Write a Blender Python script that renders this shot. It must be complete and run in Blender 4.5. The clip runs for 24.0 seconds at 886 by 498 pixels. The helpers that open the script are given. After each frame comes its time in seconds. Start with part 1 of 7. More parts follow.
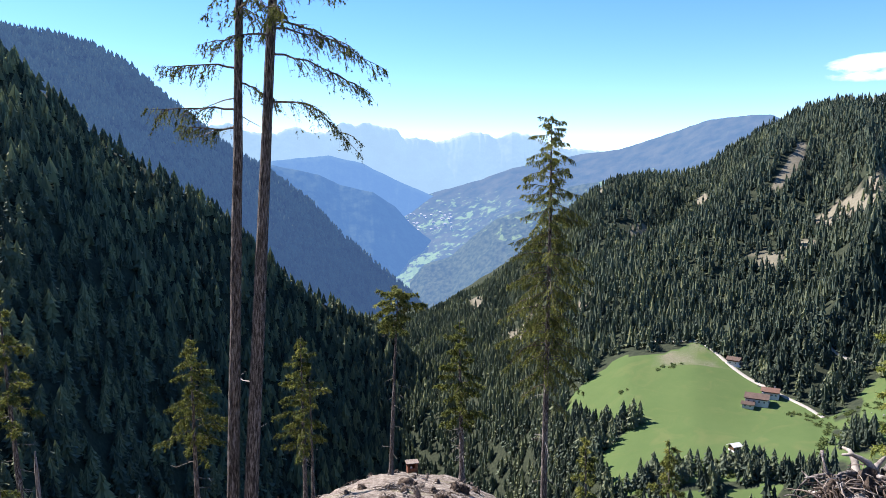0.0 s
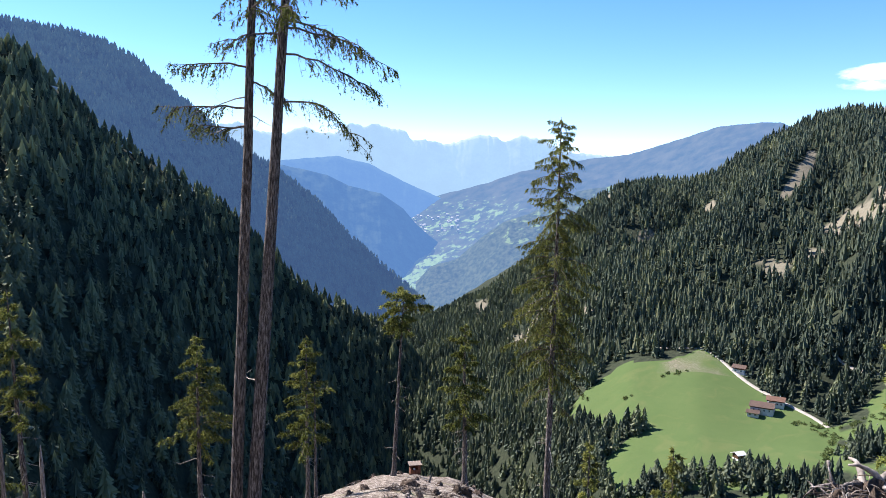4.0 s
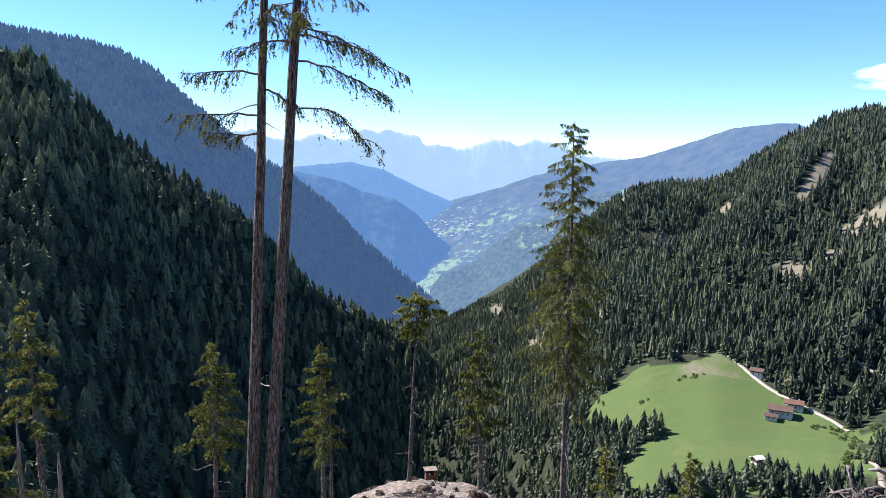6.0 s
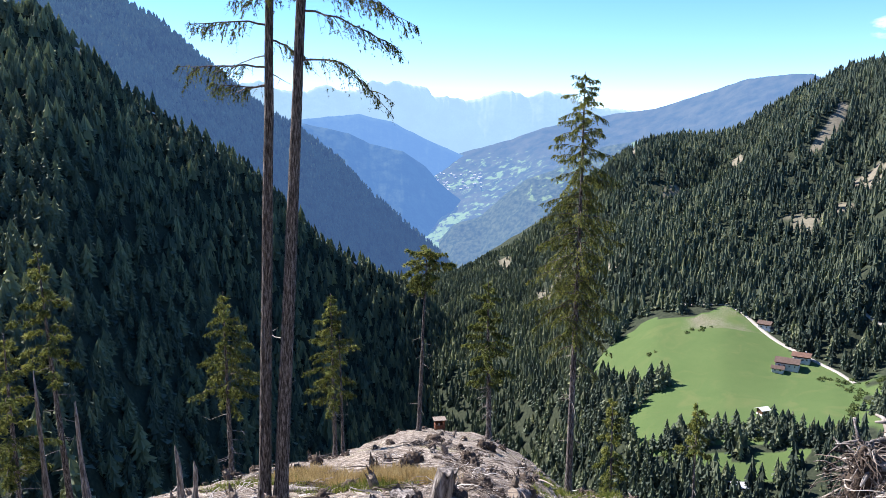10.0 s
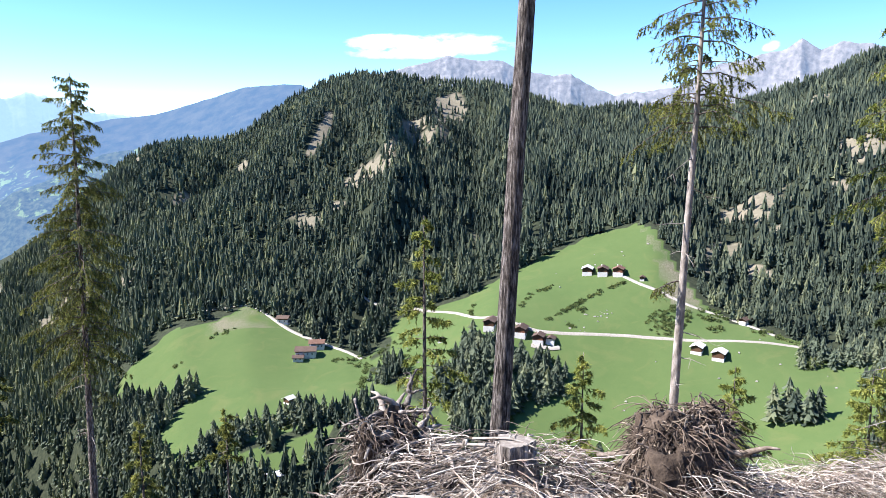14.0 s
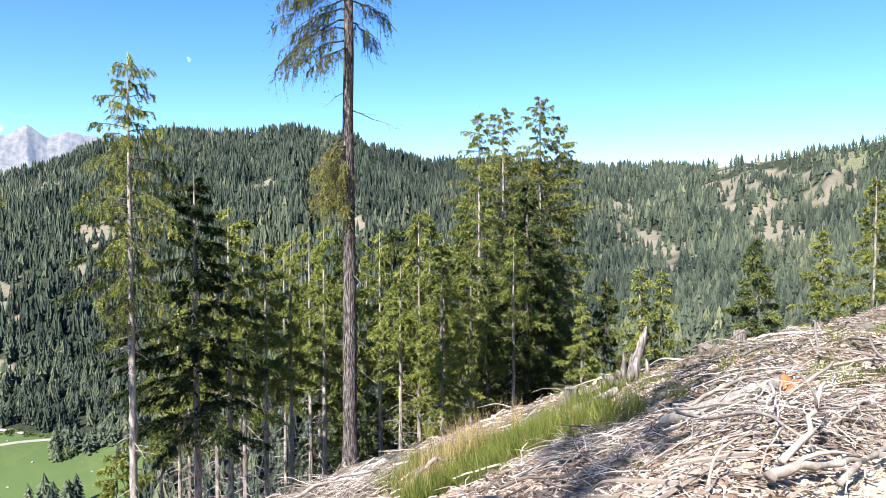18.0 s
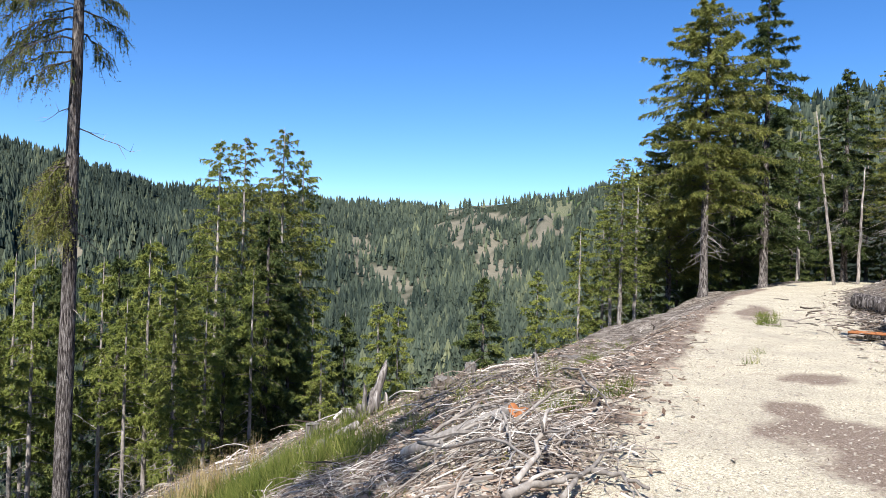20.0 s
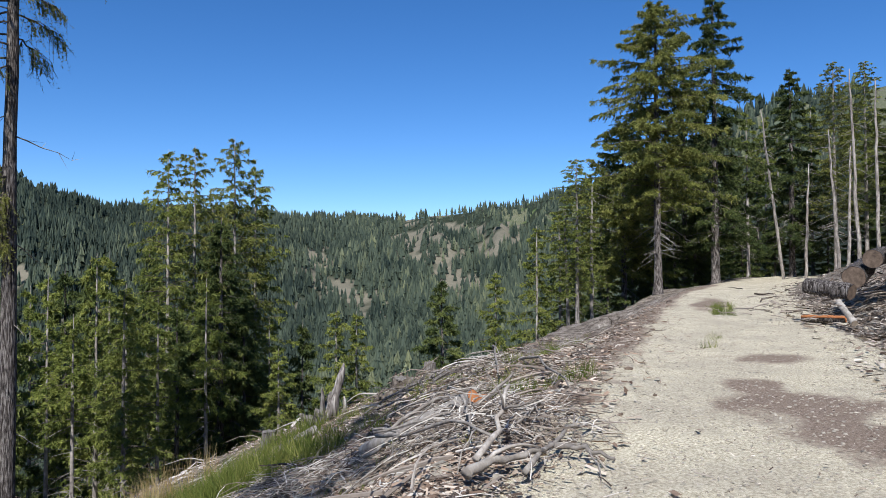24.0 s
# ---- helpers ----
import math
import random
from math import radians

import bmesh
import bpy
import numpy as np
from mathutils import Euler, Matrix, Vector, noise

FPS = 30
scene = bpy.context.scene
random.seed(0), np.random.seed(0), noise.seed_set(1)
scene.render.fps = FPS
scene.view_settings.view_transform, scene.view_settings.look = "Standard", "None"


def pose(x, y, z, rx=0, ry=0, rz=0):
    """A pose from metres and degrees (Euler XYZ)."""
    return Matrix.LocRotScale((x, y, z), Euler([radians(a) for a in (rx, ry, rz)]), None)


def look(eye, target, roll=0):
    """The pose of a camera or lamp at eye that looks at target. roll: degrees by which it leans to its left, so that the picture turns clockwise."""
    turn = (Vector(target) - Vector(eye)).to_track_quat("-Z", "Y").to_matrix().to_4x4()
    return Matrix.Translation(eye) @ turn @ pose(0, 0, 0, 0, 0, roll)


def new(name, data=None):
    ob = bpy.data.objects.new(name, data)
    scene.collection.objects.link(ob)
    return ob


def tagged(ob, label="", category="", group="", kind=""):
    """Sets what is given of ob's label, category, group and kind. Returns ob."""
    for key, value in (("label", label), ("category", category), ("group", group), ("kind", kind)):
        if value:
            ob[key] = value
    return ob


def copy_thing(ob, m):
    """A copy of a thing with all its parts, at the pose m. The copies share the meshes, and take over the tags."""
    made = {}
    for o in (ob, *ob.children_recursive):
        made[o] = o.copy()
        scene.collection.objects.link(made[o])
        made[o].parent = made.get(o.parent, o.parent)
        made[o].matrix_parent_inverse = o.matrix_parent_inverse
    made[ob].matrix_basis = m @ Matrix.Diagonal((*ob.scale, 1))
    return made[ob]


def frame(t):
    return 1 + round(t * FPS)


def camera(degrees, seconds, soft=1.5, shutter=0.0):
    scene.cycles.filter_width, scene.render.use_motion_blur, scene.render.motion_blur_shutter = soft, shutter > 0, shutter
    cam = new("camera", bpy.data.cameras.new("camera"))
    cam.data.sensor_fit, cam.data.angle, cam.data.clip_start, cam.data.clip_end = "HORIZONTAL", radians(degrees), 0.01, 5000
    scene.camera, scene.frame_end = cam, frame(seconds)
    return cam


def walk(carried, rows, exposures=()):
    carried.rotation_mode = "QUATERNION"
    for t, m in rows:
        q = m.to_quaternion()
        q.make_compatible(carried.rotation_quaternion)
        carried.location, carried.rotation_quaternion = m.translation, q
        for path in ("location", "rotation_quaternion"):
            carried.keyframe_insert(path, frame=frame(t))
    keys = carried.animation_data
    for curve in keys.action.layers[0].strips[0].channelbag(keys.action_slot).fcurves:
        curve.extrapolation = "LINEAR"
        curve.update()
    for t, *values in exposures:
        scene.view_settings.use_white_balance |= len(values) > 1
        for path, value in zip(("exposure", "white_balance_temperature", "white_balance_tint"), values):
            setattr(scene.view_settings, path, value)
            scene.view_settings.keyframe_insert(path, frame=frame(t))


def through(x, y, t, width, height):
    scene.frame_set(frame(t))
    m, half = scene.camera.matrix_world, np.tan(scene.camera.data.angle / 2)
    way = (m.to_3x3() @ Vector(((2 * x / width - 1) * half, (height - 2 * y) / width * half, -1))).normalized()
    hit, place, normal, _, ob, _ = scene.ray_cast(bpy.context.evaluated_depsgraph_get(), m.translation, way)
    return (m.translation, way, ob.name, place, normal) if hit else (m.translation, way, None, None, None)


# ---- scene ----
# camera: held by hand, turning almost on the spot (seconds; heading, tilt, roll in degrees; x, y, z)
WAY = [
    (0.0, 0.0, -5.72, -0.44, -0.01, -0.0, 1.6), (0.5, 0.24, -5.77, -0.07, -0.0, -0.0, 1.61), (1.0, 0.48, -5.77, 0.18, 0.0, 0.01, 1.61),
    (1.5, 0.85, -5.72, 0.19, 0.01, 0.01, 1.62), (2.0, 1.0, -5.59, 0.06, -0.02, 0.01, 1.6), (2.5, 0.58, -5.5, 0.11, -0.01, -0.04, 1.6),
    (4.5, -0.73, -5.63, 0.7, -0.04, 0.01, 1.6), (5.0, -0.96, -5.73, 0.81, -0.02, 0.04, 1.61), (5.5, -1.17, -5.44, 0.87, -0.01, 0.05, 1.6),
    (6.0, -1.58, -5.19, -0.04, -0.01, 0.02, 1.6), (6.5, -1.99, -4.93, -0.27, -0.02, 0.0, 1.6), (7.0, -2.52, -4.84, -0.32, -0.01, 0.04, 1.59),
    (7.5, -2.96, -5.09, -0.43, -0.01, 0.05, 1.58), (8.0, -3.19, -5.66, -0.49, -0.05, -0.02, 1.6), (8.5, -3.24, -6.09, -0.65, -0.01, -0.03, 1.6),
    (9.0, -3.01, -6.48, -0.59, -0.02, 0.02, 1.58), (9.5, -2.64, -7.16, -0.33, -0.03, 0.01, 1.59), (11.5, 3.73, -14.32, 0.93, 0.08, 0.2, 1.63),
    (12.0, 9.57, -14.61, 0.59, 0.15, 0.23, 1.62), (12.5, 15.34, -13.85, 0.08, 0.2, 0.24, 1.62), (13.0, 23.57, -12.26, -0.19, 0.2, 0.22, 1.63),
    (13.5, 29.16, -9.96, -0.65, 0.22, 0.22, 1.63), (14.0, 34.02, -8.43, -0.26, 0.21, 0.19, 1.65), (14.5, 38.51, -7.48, 0.18, 0.19, 0.18, 1.67),
    (15.0, 43.13, -7.27, 0.48, 0.19, 0.14, 1.68), (15.5, 47.66, -7.0, 0.49, 0.21, 0.15, 1.67), (16.0, 50.7, -6.81, 0.03, 0.28, 0.14, 1.66),
    (16.5, 55.63, -6.08, -0.43, 0.28, 0.06, 1.67), (17.0, 66.46, -5.02, -0.4, 0.27, -0.05, 1.63), (17.5, 77.63, -3.22, -0.57, 0.27, -0.16, 1.62),
    (18.0, 88.1, -2.06, -0.13, 0.35, -0.2, 1.64), (18.5, 97.14, -1.02, 0.29, 0.37, -0.16, 1.67), (19.0, 103.63, -0.44, 0.59, 0.25, -0.08, 1.7),
    (19.5, 106.23, 0.06, 1.47, 0.2, -0.02, 1.73), (21.5, 111.59, 2.47, -0.13, 0.44, -0.14, 1.41), (22.0, 111.63, 2.71, -0.13, 0.43, -0.14, 1.41),
    (22.5, 111.94, 2.54, -0.19, 0.44, -0.15, 1.4), (23.0, 111.58, 2.38, -0.32, 0.45, -0.15, 1.4), (23.5, 111.29, 1.96, -0.37, 0.46, -0.17, 1.4),
    (24.0, 111.16, 1.65, -0.25, 0.45, -0.16, 1.4),
]


def gaze(heading, tilt, roll, eye=(0.0, 0.0, 1.6)):
    a, b = radians(heading), radians(tilt)
    d = (math.sin(a) * math.cos(b), math.cos(a) * math.cos(b), math.sin(b))
    return look(eye, [e + k for e, k in zip(eye, d)], roll)


cam = camera(61.35, 24.0, soft=0.8)
walk(cam, [(t, gaze(h, b, c, (x, y, z))) for t, h, b, c, x, y, z in WAY],
     exposures=[(0, 1.32, 6350, 18), (9, 1.32, 6350, 18), (11.5, 1.6, 6000, 15), (12.3, 1.62, 6000, 15), (14, 1.56, 6200, 16), (17, 1.52, 6350, 15), (18.2, 1.5, 6350, 14), (19, 1.3, 6350, 14), (20, 0.85, 6200, 12), (21.5, 0.36, 5950, 11), (24, 0.36, 5950, 11)]
)

# ---- light: clear late-morning sun and sky ----
SUN_AZ, SUN_EL = -60.0, 47.0
world = bpy.data.worlds.new("sky")
scene.world = world
world.use_nodes = True
wn = world.node_tree.nodes
sky = wn.new("ShaderNodeTexSky")
sky.sky_type = "NISHITA"
sky.sun_disc = False
sky.sun_elevation, sky.sun_rotation = radians(SUN_EL), radians(SUN_AZ)
sky.altitude, sky.air_density, sky.dust_density, sky.ozone_density = 1900, 0.88, 0.30, 3.0
rich = wn.new("ShaderNodeHueSaturation")
rich.inputs["Saturation"].default_value = 1.24
rich.inputs["Hue"].default_value = 0.503
world.node_tree.links.new(sky.outputs[0], rich.inputs["Color"])
world.node_tree.links.new(rich.outputs[0], wn["Background"].inputs[0])
wn["Background"].inputs[1].default_value = 0.108
sun_dir = Vector((math.sin(radians(SUN_AZ)) * math.cos(radians(SUN_EL)), math.cos(radians(SUN_AZ)) * math.cos(radians(SUN_EL)), math.sin(radians(SUN_EL))))
sun = new("sun", bpy.data.lights.new("sun", "SUN"))
sun.data.energy, sun.data.angle, sun.data.color = 5.0, radians(0.55), (1.0, 0.95, 0.87)
sun.matrix_world = look(sun_dir * 100, (0, 0, 0))

# ---- materials ----
class Nodes:
    """A short way to write a node material."""

    def __init__(self, name):
        self.mat = bpy.data.materials.new(name)
        self.mat.use_nodes = True
        self.tree = self.mat.node_tree
        self.bsdf = self.tree.nodes["Principled BSDF"]
        self.out = self.tree.nodes["Material Output"]

    def node(self, kind, **values):
        n = self.tree.nodes.new("ShaderNode" + kind)
        for k, v in values.items():
            n.inputs[k].default_value = v
        return n

    def link(self, a, b):
        self.tree.links.new(a, b)

    def coords(self, scale=(1, 1, 1), space="Object"):
        m = self.node("Mapping", Scale=scale)
        self.link(self.node("TexCoord").outputs[space], m.inputs[0])
        return m.outputs[0]

    def noise(self, scale, vec=None, detail=4.0, rough=0.55, distort=0.0):
        n = self.node("TexNoise", Scale=scale, Detail=detail, Roughness=rough, Distortion=distort)
        if vec is not None:
            self.link(vec, n.inputs["Vector"])
        return n.outputs["Fac"]

    def ramp(self, fac, stops):
        n = self.node("ValToRGB")
        e = n.color_ramp.elements
        while len(e) < len(stops):
            e.new(0.5)
        for el, (p, c) in zip(e, stops):
            el.position, el.color = p, (*c, 1) if len(c) == 3 else c
        self.link(fac, n.inputs[0])
        return n.outputs[0]

    def mix(self, fac, a, b, blend="MIX"):
        n = self.tree.nodes.new("ShaderNodeMix")
        n.data_type, n.blend_type = "RGBA", blend
        for sock, v in ((n.inputs[0], fac), (n.inputs[6], a), (n.inputs[7], b)):
            if isinstance(v, (int, float)):
                sock.default_value = v
            elif isinstance(v, tuple):
                sock.default_value = (*v, 1)
            else:
                self.link(v, sock)
        return n.outputs[2]

    def math(self, op, a, b=0.0):
        n = self.tree.nodes.new("ShaderNodeMath")
        n.operation = op
        n.use_clamp = op in ("ADD", "SUBTRACT", "MULTIPLY")
        for sock, v in zip(n.inputs, (a, b)):
            if isinstance(v, (int, float)):
                sock.default_value = v
            else:
                self.link(v, sock)
        return n.outputs[0]

    def bump(self, fac, strength, distance):
        n = self.node("Bump", Strength=strength, Distance=distance)
        self.link(fac, n.inputs["Height"])
        self.link(n.outputs[0], self.bsdf.inputs["Normal"])

    def finish(self, colour, rough=0.85, spec=0.25):
        if isinstance(colour, tuple):
            self.bsdf.inputs["Base Color"].default_value = (*colour, 1)
        else:
            self.link(colour, self.bsdf.inputs["Base Color"])
        self.bsdf.inputs["Roughness"].default_value = rough
        self.bsdf.inputs["Specular IOR Level"].default_value = spec
        return self.mat


def grained(name, stops, scale, stretch=(1, 1, 1), rough=0.85, bump=0.4, dist=0.01, blotch=0.35, spec=0.2):
    """Grain on a small scale, blotches on a large one, and relief."""
    m = Nodes(name)
    v = m.coords(stretch)
    g = m.noise(scale, v, 6.0, 0.65)
    base = m.ramp(g, stops)
    big = m.noise(scale * 0.13, v, 3.0)
    obj = m.node("ObjectInfo")
    tone = m.math("ADD", m.math("MULTIPLY", big, 0.7), m.math("MULTIPLY", obj.outputs["Random"], 0.3))
    dark = m.ramp(tone, [(0.3, (1 - blotch,) * 3), (0.7, (1.0, 1.0, 1.0))])
    m.bump(g, bump, dist)
    return m.finish(m.mix(1.0, base, dark, "MULTIPLY"), rough, spec)


def foliage(name, dark, mid, light, scale=0.9, through=0.25):
    """Needles: colour by clumps, some light passing through."""
    m = Nodes(name)
    a = m.node("Attribute")
    a.attribute_name = "tone"
    n = m.noise(scale, m.coords(), 3.0)
    f = m.math("ADD", m.math("MULTIPLY", a.outputs["Fac"], 0.65), m.math("MULTIPLY", n, 0.35))
    col = m.ramp(f, [(0.15, dark), (0.5, mid), (0.85, light)])
    m.finish(col, 0.7, 0.15)
    t = m.node("BsdfTranslucent")
    m.link(col, t.inputs[0])
    mix = m.node("MixShader", Fac=through)
    m.link(m.bsdf.outputs[0], mix.inputs[1])
    m.link(t.outputs[0], mix.inputs[2])
    m.link(mix.outputs[0], m.out.inputs[0])
    return m.mat


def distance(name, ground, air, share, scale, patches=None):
    """Far backdrop: land colour with the haze of many kilometres painted over it as emission."""
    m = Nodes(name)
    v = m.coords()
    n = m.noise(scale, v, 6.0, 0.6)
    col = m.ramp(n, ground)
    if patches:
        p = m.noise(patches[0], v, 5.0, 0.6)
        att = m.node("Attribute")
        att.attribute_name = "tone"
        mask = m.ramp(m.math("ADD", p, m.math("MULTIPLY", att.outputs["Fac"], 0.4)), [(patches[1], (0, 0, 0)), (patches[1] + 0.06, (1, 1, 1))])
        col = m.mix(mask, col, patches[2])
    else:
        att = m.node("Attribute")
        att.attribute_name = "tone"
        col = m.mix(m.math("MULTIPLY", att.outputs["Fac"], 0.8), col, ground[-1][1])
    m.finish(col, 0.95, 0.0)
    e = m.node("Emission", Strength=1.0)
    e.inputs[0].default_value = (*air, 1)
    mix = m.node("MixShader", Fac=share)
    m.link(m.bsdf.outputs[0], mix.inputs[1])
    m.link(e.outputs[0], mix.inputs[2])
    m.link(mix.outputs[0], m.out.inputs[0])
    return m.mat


BARK = grained("larch_bark", [(0.38, (0.022, 0.018, 0.016)), (0.5, (0.125, 0.106, 0.094)), (0.62, (0.36, 0.325, 0.295))], 20.0, (1.5, 1.5, 0.20), 0.95, 1.0, 0.07)
BARK_PALE = grained("pale_bark", [(0.3, (0.10, 0.085, 0.075)), (0.5, (0.34, 0.30, 0.26)), (0.7, (0.58, 0.53, 0.47))], 8.0, (1, 1, 0.3), 0.95, 0.8, 0.03)
LIMB = grained("limb_bark", [(0.3, (0.06, 0.05, 0.04)), (0.7, (0.20, 0.165, 0.14))], 14.0, (1, 1, 1), 0.95, 0.3, 0.01)
DEADLIMB = grained("dead_limb", [(0.3, (0.20, 0.18, 0.155)), (0.7, (0.42, 0.385, 0.34))], 12.0, (1, 1, 1), 0.95, 0.3, 0.01)
LARCH = foliage("larch_needles", (0.045, 0.060, 0.016), (0.165, 0.185, 0.044), (0.36, 0.36, 0.10), 0.9, 0.30)
SPRUCE = foliage("spruce_needles", (0.022, 0.036, 0.013), (0.080, 0.108, 0.034), (0.20, 0.225, 0.065), 0.9, 0.25)
YOUNG = foliage("young_larch_needles", (0.055, 0.078, 0.018), (0.185, 0.220, 0.048), (0.38, 0.395, 0.105), 0.9, 0.30)
# blue in the needle colour stands in for haze over the woods
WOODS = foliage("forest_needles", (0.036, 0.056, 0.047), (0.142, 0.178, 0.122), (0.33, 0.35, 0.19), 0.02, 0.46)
DRYWOOD = grained("weathered_wood", [(0.25, (0.16, 0.135, 0.115)), (0.5, (0.34, 0.30, 0.255)), (0.75, (0.56, 0.52, 0.46))], 11.0, (1, 1, 0.3), 0.9, 0.7, 0.015, 0.45)
ROOT = grained("root_wood", [(0.25, (0.06, 0.045, 0.035)), (0.5, (0.20, 0.16, 0.125)), (0.75, (0.44, 0.39, 0.33))], 9.0, (1, 1, 1), 0.95, 0.8, 0.02, 0.5)
STUMPWOOD = grained("stump_wood", [(0.34, (0.03, 0.025, 0.022)), (0.5, (0.24, 0.21, 0.185)), (0.68, (0.54, 0.50, 0.45))], 9.0, (1.6, 1.6, 0.22), 0.95, 1.0, 0.05, 0.55)
CUTWOOD = grained("cut_wood", [(0.3, (0.30, 0.23, 0.16)), (0.7, (0.55, 0.47, 0.37))], 16.0, (1, 1, 1), 0.9, 0.4, 0.006)
SAWN = grained("aged_sawn_face", [(0.3, (0.10, 0.088, 0.075)), (0.5, (0.28, 0.25, 0.215)), (0.7, (0.46, 0.42, 0.37))], 12.0, (1, 1, 1), 0.95, 0.7, 0.01, 0.45)
LOGEND = grained("aged_log_end", [(0.3, (0.09, 0.065, 0.048)), (0.7, (0.25, 0.185, 0.135))], 10.0, (1, 1, 1), 0.92, 0.5, 0.01)
FRESHWOOD = grained("orange_cut_wood", [(0.3, (0.26, 0.09, 0.035)), (0.7, (0.52, 0.22, 0.085))], 14.0, (1, 1, 0.3), 0.85, 0.4, 0.01)
EARTH = grained("root_earth", [(0.3, (0.045, 0.033, 0.025)), (0.7, (0.19, 0.145, 0.108))], 6.0, (1, 1, 1), 0.98, 1.0, 0.06, 0.5)
REDEARTH = grained("brown_clods", [(0.3, (0.10, 0.068, 0.048)), (0.7, (0.36, 0.27, 0.20))], 9.0, (1, 1, 1), 0.98, 0.9, 0.02, 0.5)
PLANK = grained("brown_planks", [(0.3, (0.055, 0.028, 0.016)), (0.7, (0.17, 0.095, 0.055))], 3.0, (3, 3, 0.5), 0.85, 0.3, 0.01)
REDPLANK = grained("red_brown_planks", [(0.3, (0.14, 0.055, 0.03)), (0.7, (0.27, 0.12, 0.07))], 3.0, (3, 3, 0.5), 0.85, 0.3, 0.01)
PLASTER = grained("white_plaster", [(0.3, (0.62, 0.60, 0.56)), (0.7, (0.80, 0.78, 0.74))], 2.0, (1, 1, 1), 0.9, 0.2, 0.01, 0.15)
SHEET = grained("pale_sheet_roof", [(0.3, (0.52, 0.52, 0.52)), (0.7, (0.70, 0.70, 0.69))], 1.2, (1, 1, 1), 0.6, 0.2, 0.01, 0.25)
SHINGLE = grained("brown_shingles", [(0.3, (0.065, 0.045, 0.036)), (0.7, (0.15, 0.105, 0.082))], 2.5, (1, 1, 1), 0.9, 0.3, 0.02)
TILE = grained("brown_roof_tiles", [(0.3, (0.12, 0.065, 0.045)), (0.7, (0.22, 0.13, 0.095))], 2.5, (1, 1, 1), 0.85, 0.3, 0.02)
STONE = grained("grey_stone", [(0.3, (0.22, 0.21, 0.19)), (0.7, (0.44, 0.42, 0.38))], 3.0, (1, 1, 1), 0.95, 0.7, 0.05)
PEBBLE = grained("pale_stone", [(0.3, (0.20, 0.17, 0.13)), (0.7, (0.52, 0.47, 0.38))], 9.0, (1, 1, 1), 0.95, 0.5, 0.01)
GRASS = foliage("grass_blades", (0.05, 0.075, 0.014), (0.13, 0.16, 0.03), (0.30, 0.29, 0.085), 0.6, 0.3)
STRAW = foliage("dry_grass", (0.22, 0.15, 0.06), (0.38, 0.28, 0.12), (0.52, 0.43, 0.22), 0.6, 0.3)
GLASSY = grained("dark_window", [(0.3, (0.015, 0.017, 0.02)), (0.7, (0.03, 0.034, 0.04))], 1.0, (1, 1, 1), 0.12, 0.0, 0.001, 0.1, 0.5)
GRAVELROAD = grained("gravel", [(0.3, (0.26, 0.24, 0.20)), (0.7, (0.44, 0.41, 0.36))], 1.5, (1, 1, 1), 0.95, 0.3, 0.02, 0.2)


def stick_material(name, dark, mid, light):
    """Fallen wood: each piece has its own tone, from damp brown to bleached grey."""
    m = Nodes(name)
    isl = m.node("NewGeometry").outputs["Random Per Island"]
    g = m.noise(18.0, m.coords(), 5.0, 0.7)
    f = m.math("ADD", m.math("MULTIPLY", isl, 0.7), m.math("MULTIPLY", g, 0.3))
    m.bump(g, 0.5, 0.01)
    return m.finish(m.ramp(f, [(0.16, dark), (0.56, mid), (0.90, light)]), 0.92, 0.15)


STICK = stick_material("fallen_sticks", (0.070, 0.050, 0.038), (0.30, 0.252, 0.205), (0.72, 0.675, 0.60))
CHIP = stick_material("bark_chips", (0.065, 0.044, 0.032), (0.30, 0.238, 0.182), (0.68, 0.615, 0.52))
REDCHIP = stick_material("red_bark_chips", (0.085, 0.052, 0.036), (0.33, 0.235, 0.165), (0.66, 0.57, 0.455))
DARKROOTS = stick_material("dark_root_strands", (0.030, 0.022, 0.017), (0.115, 0.088, 0.066), (0.29, 0.24, 0.19))
ROOTS = stick_material("root_strands", (0.035, 0.026, 0.020), (0.15, 0.12, 0.095), (0.42, 0.37, 0.31))
SHRUB = foliage("shrub_leaves", (0.06, 0.085, 0.03), (0.12, 0.16, 0.055), (0.21, 0.24, 0.085), 0.1, 0.4)


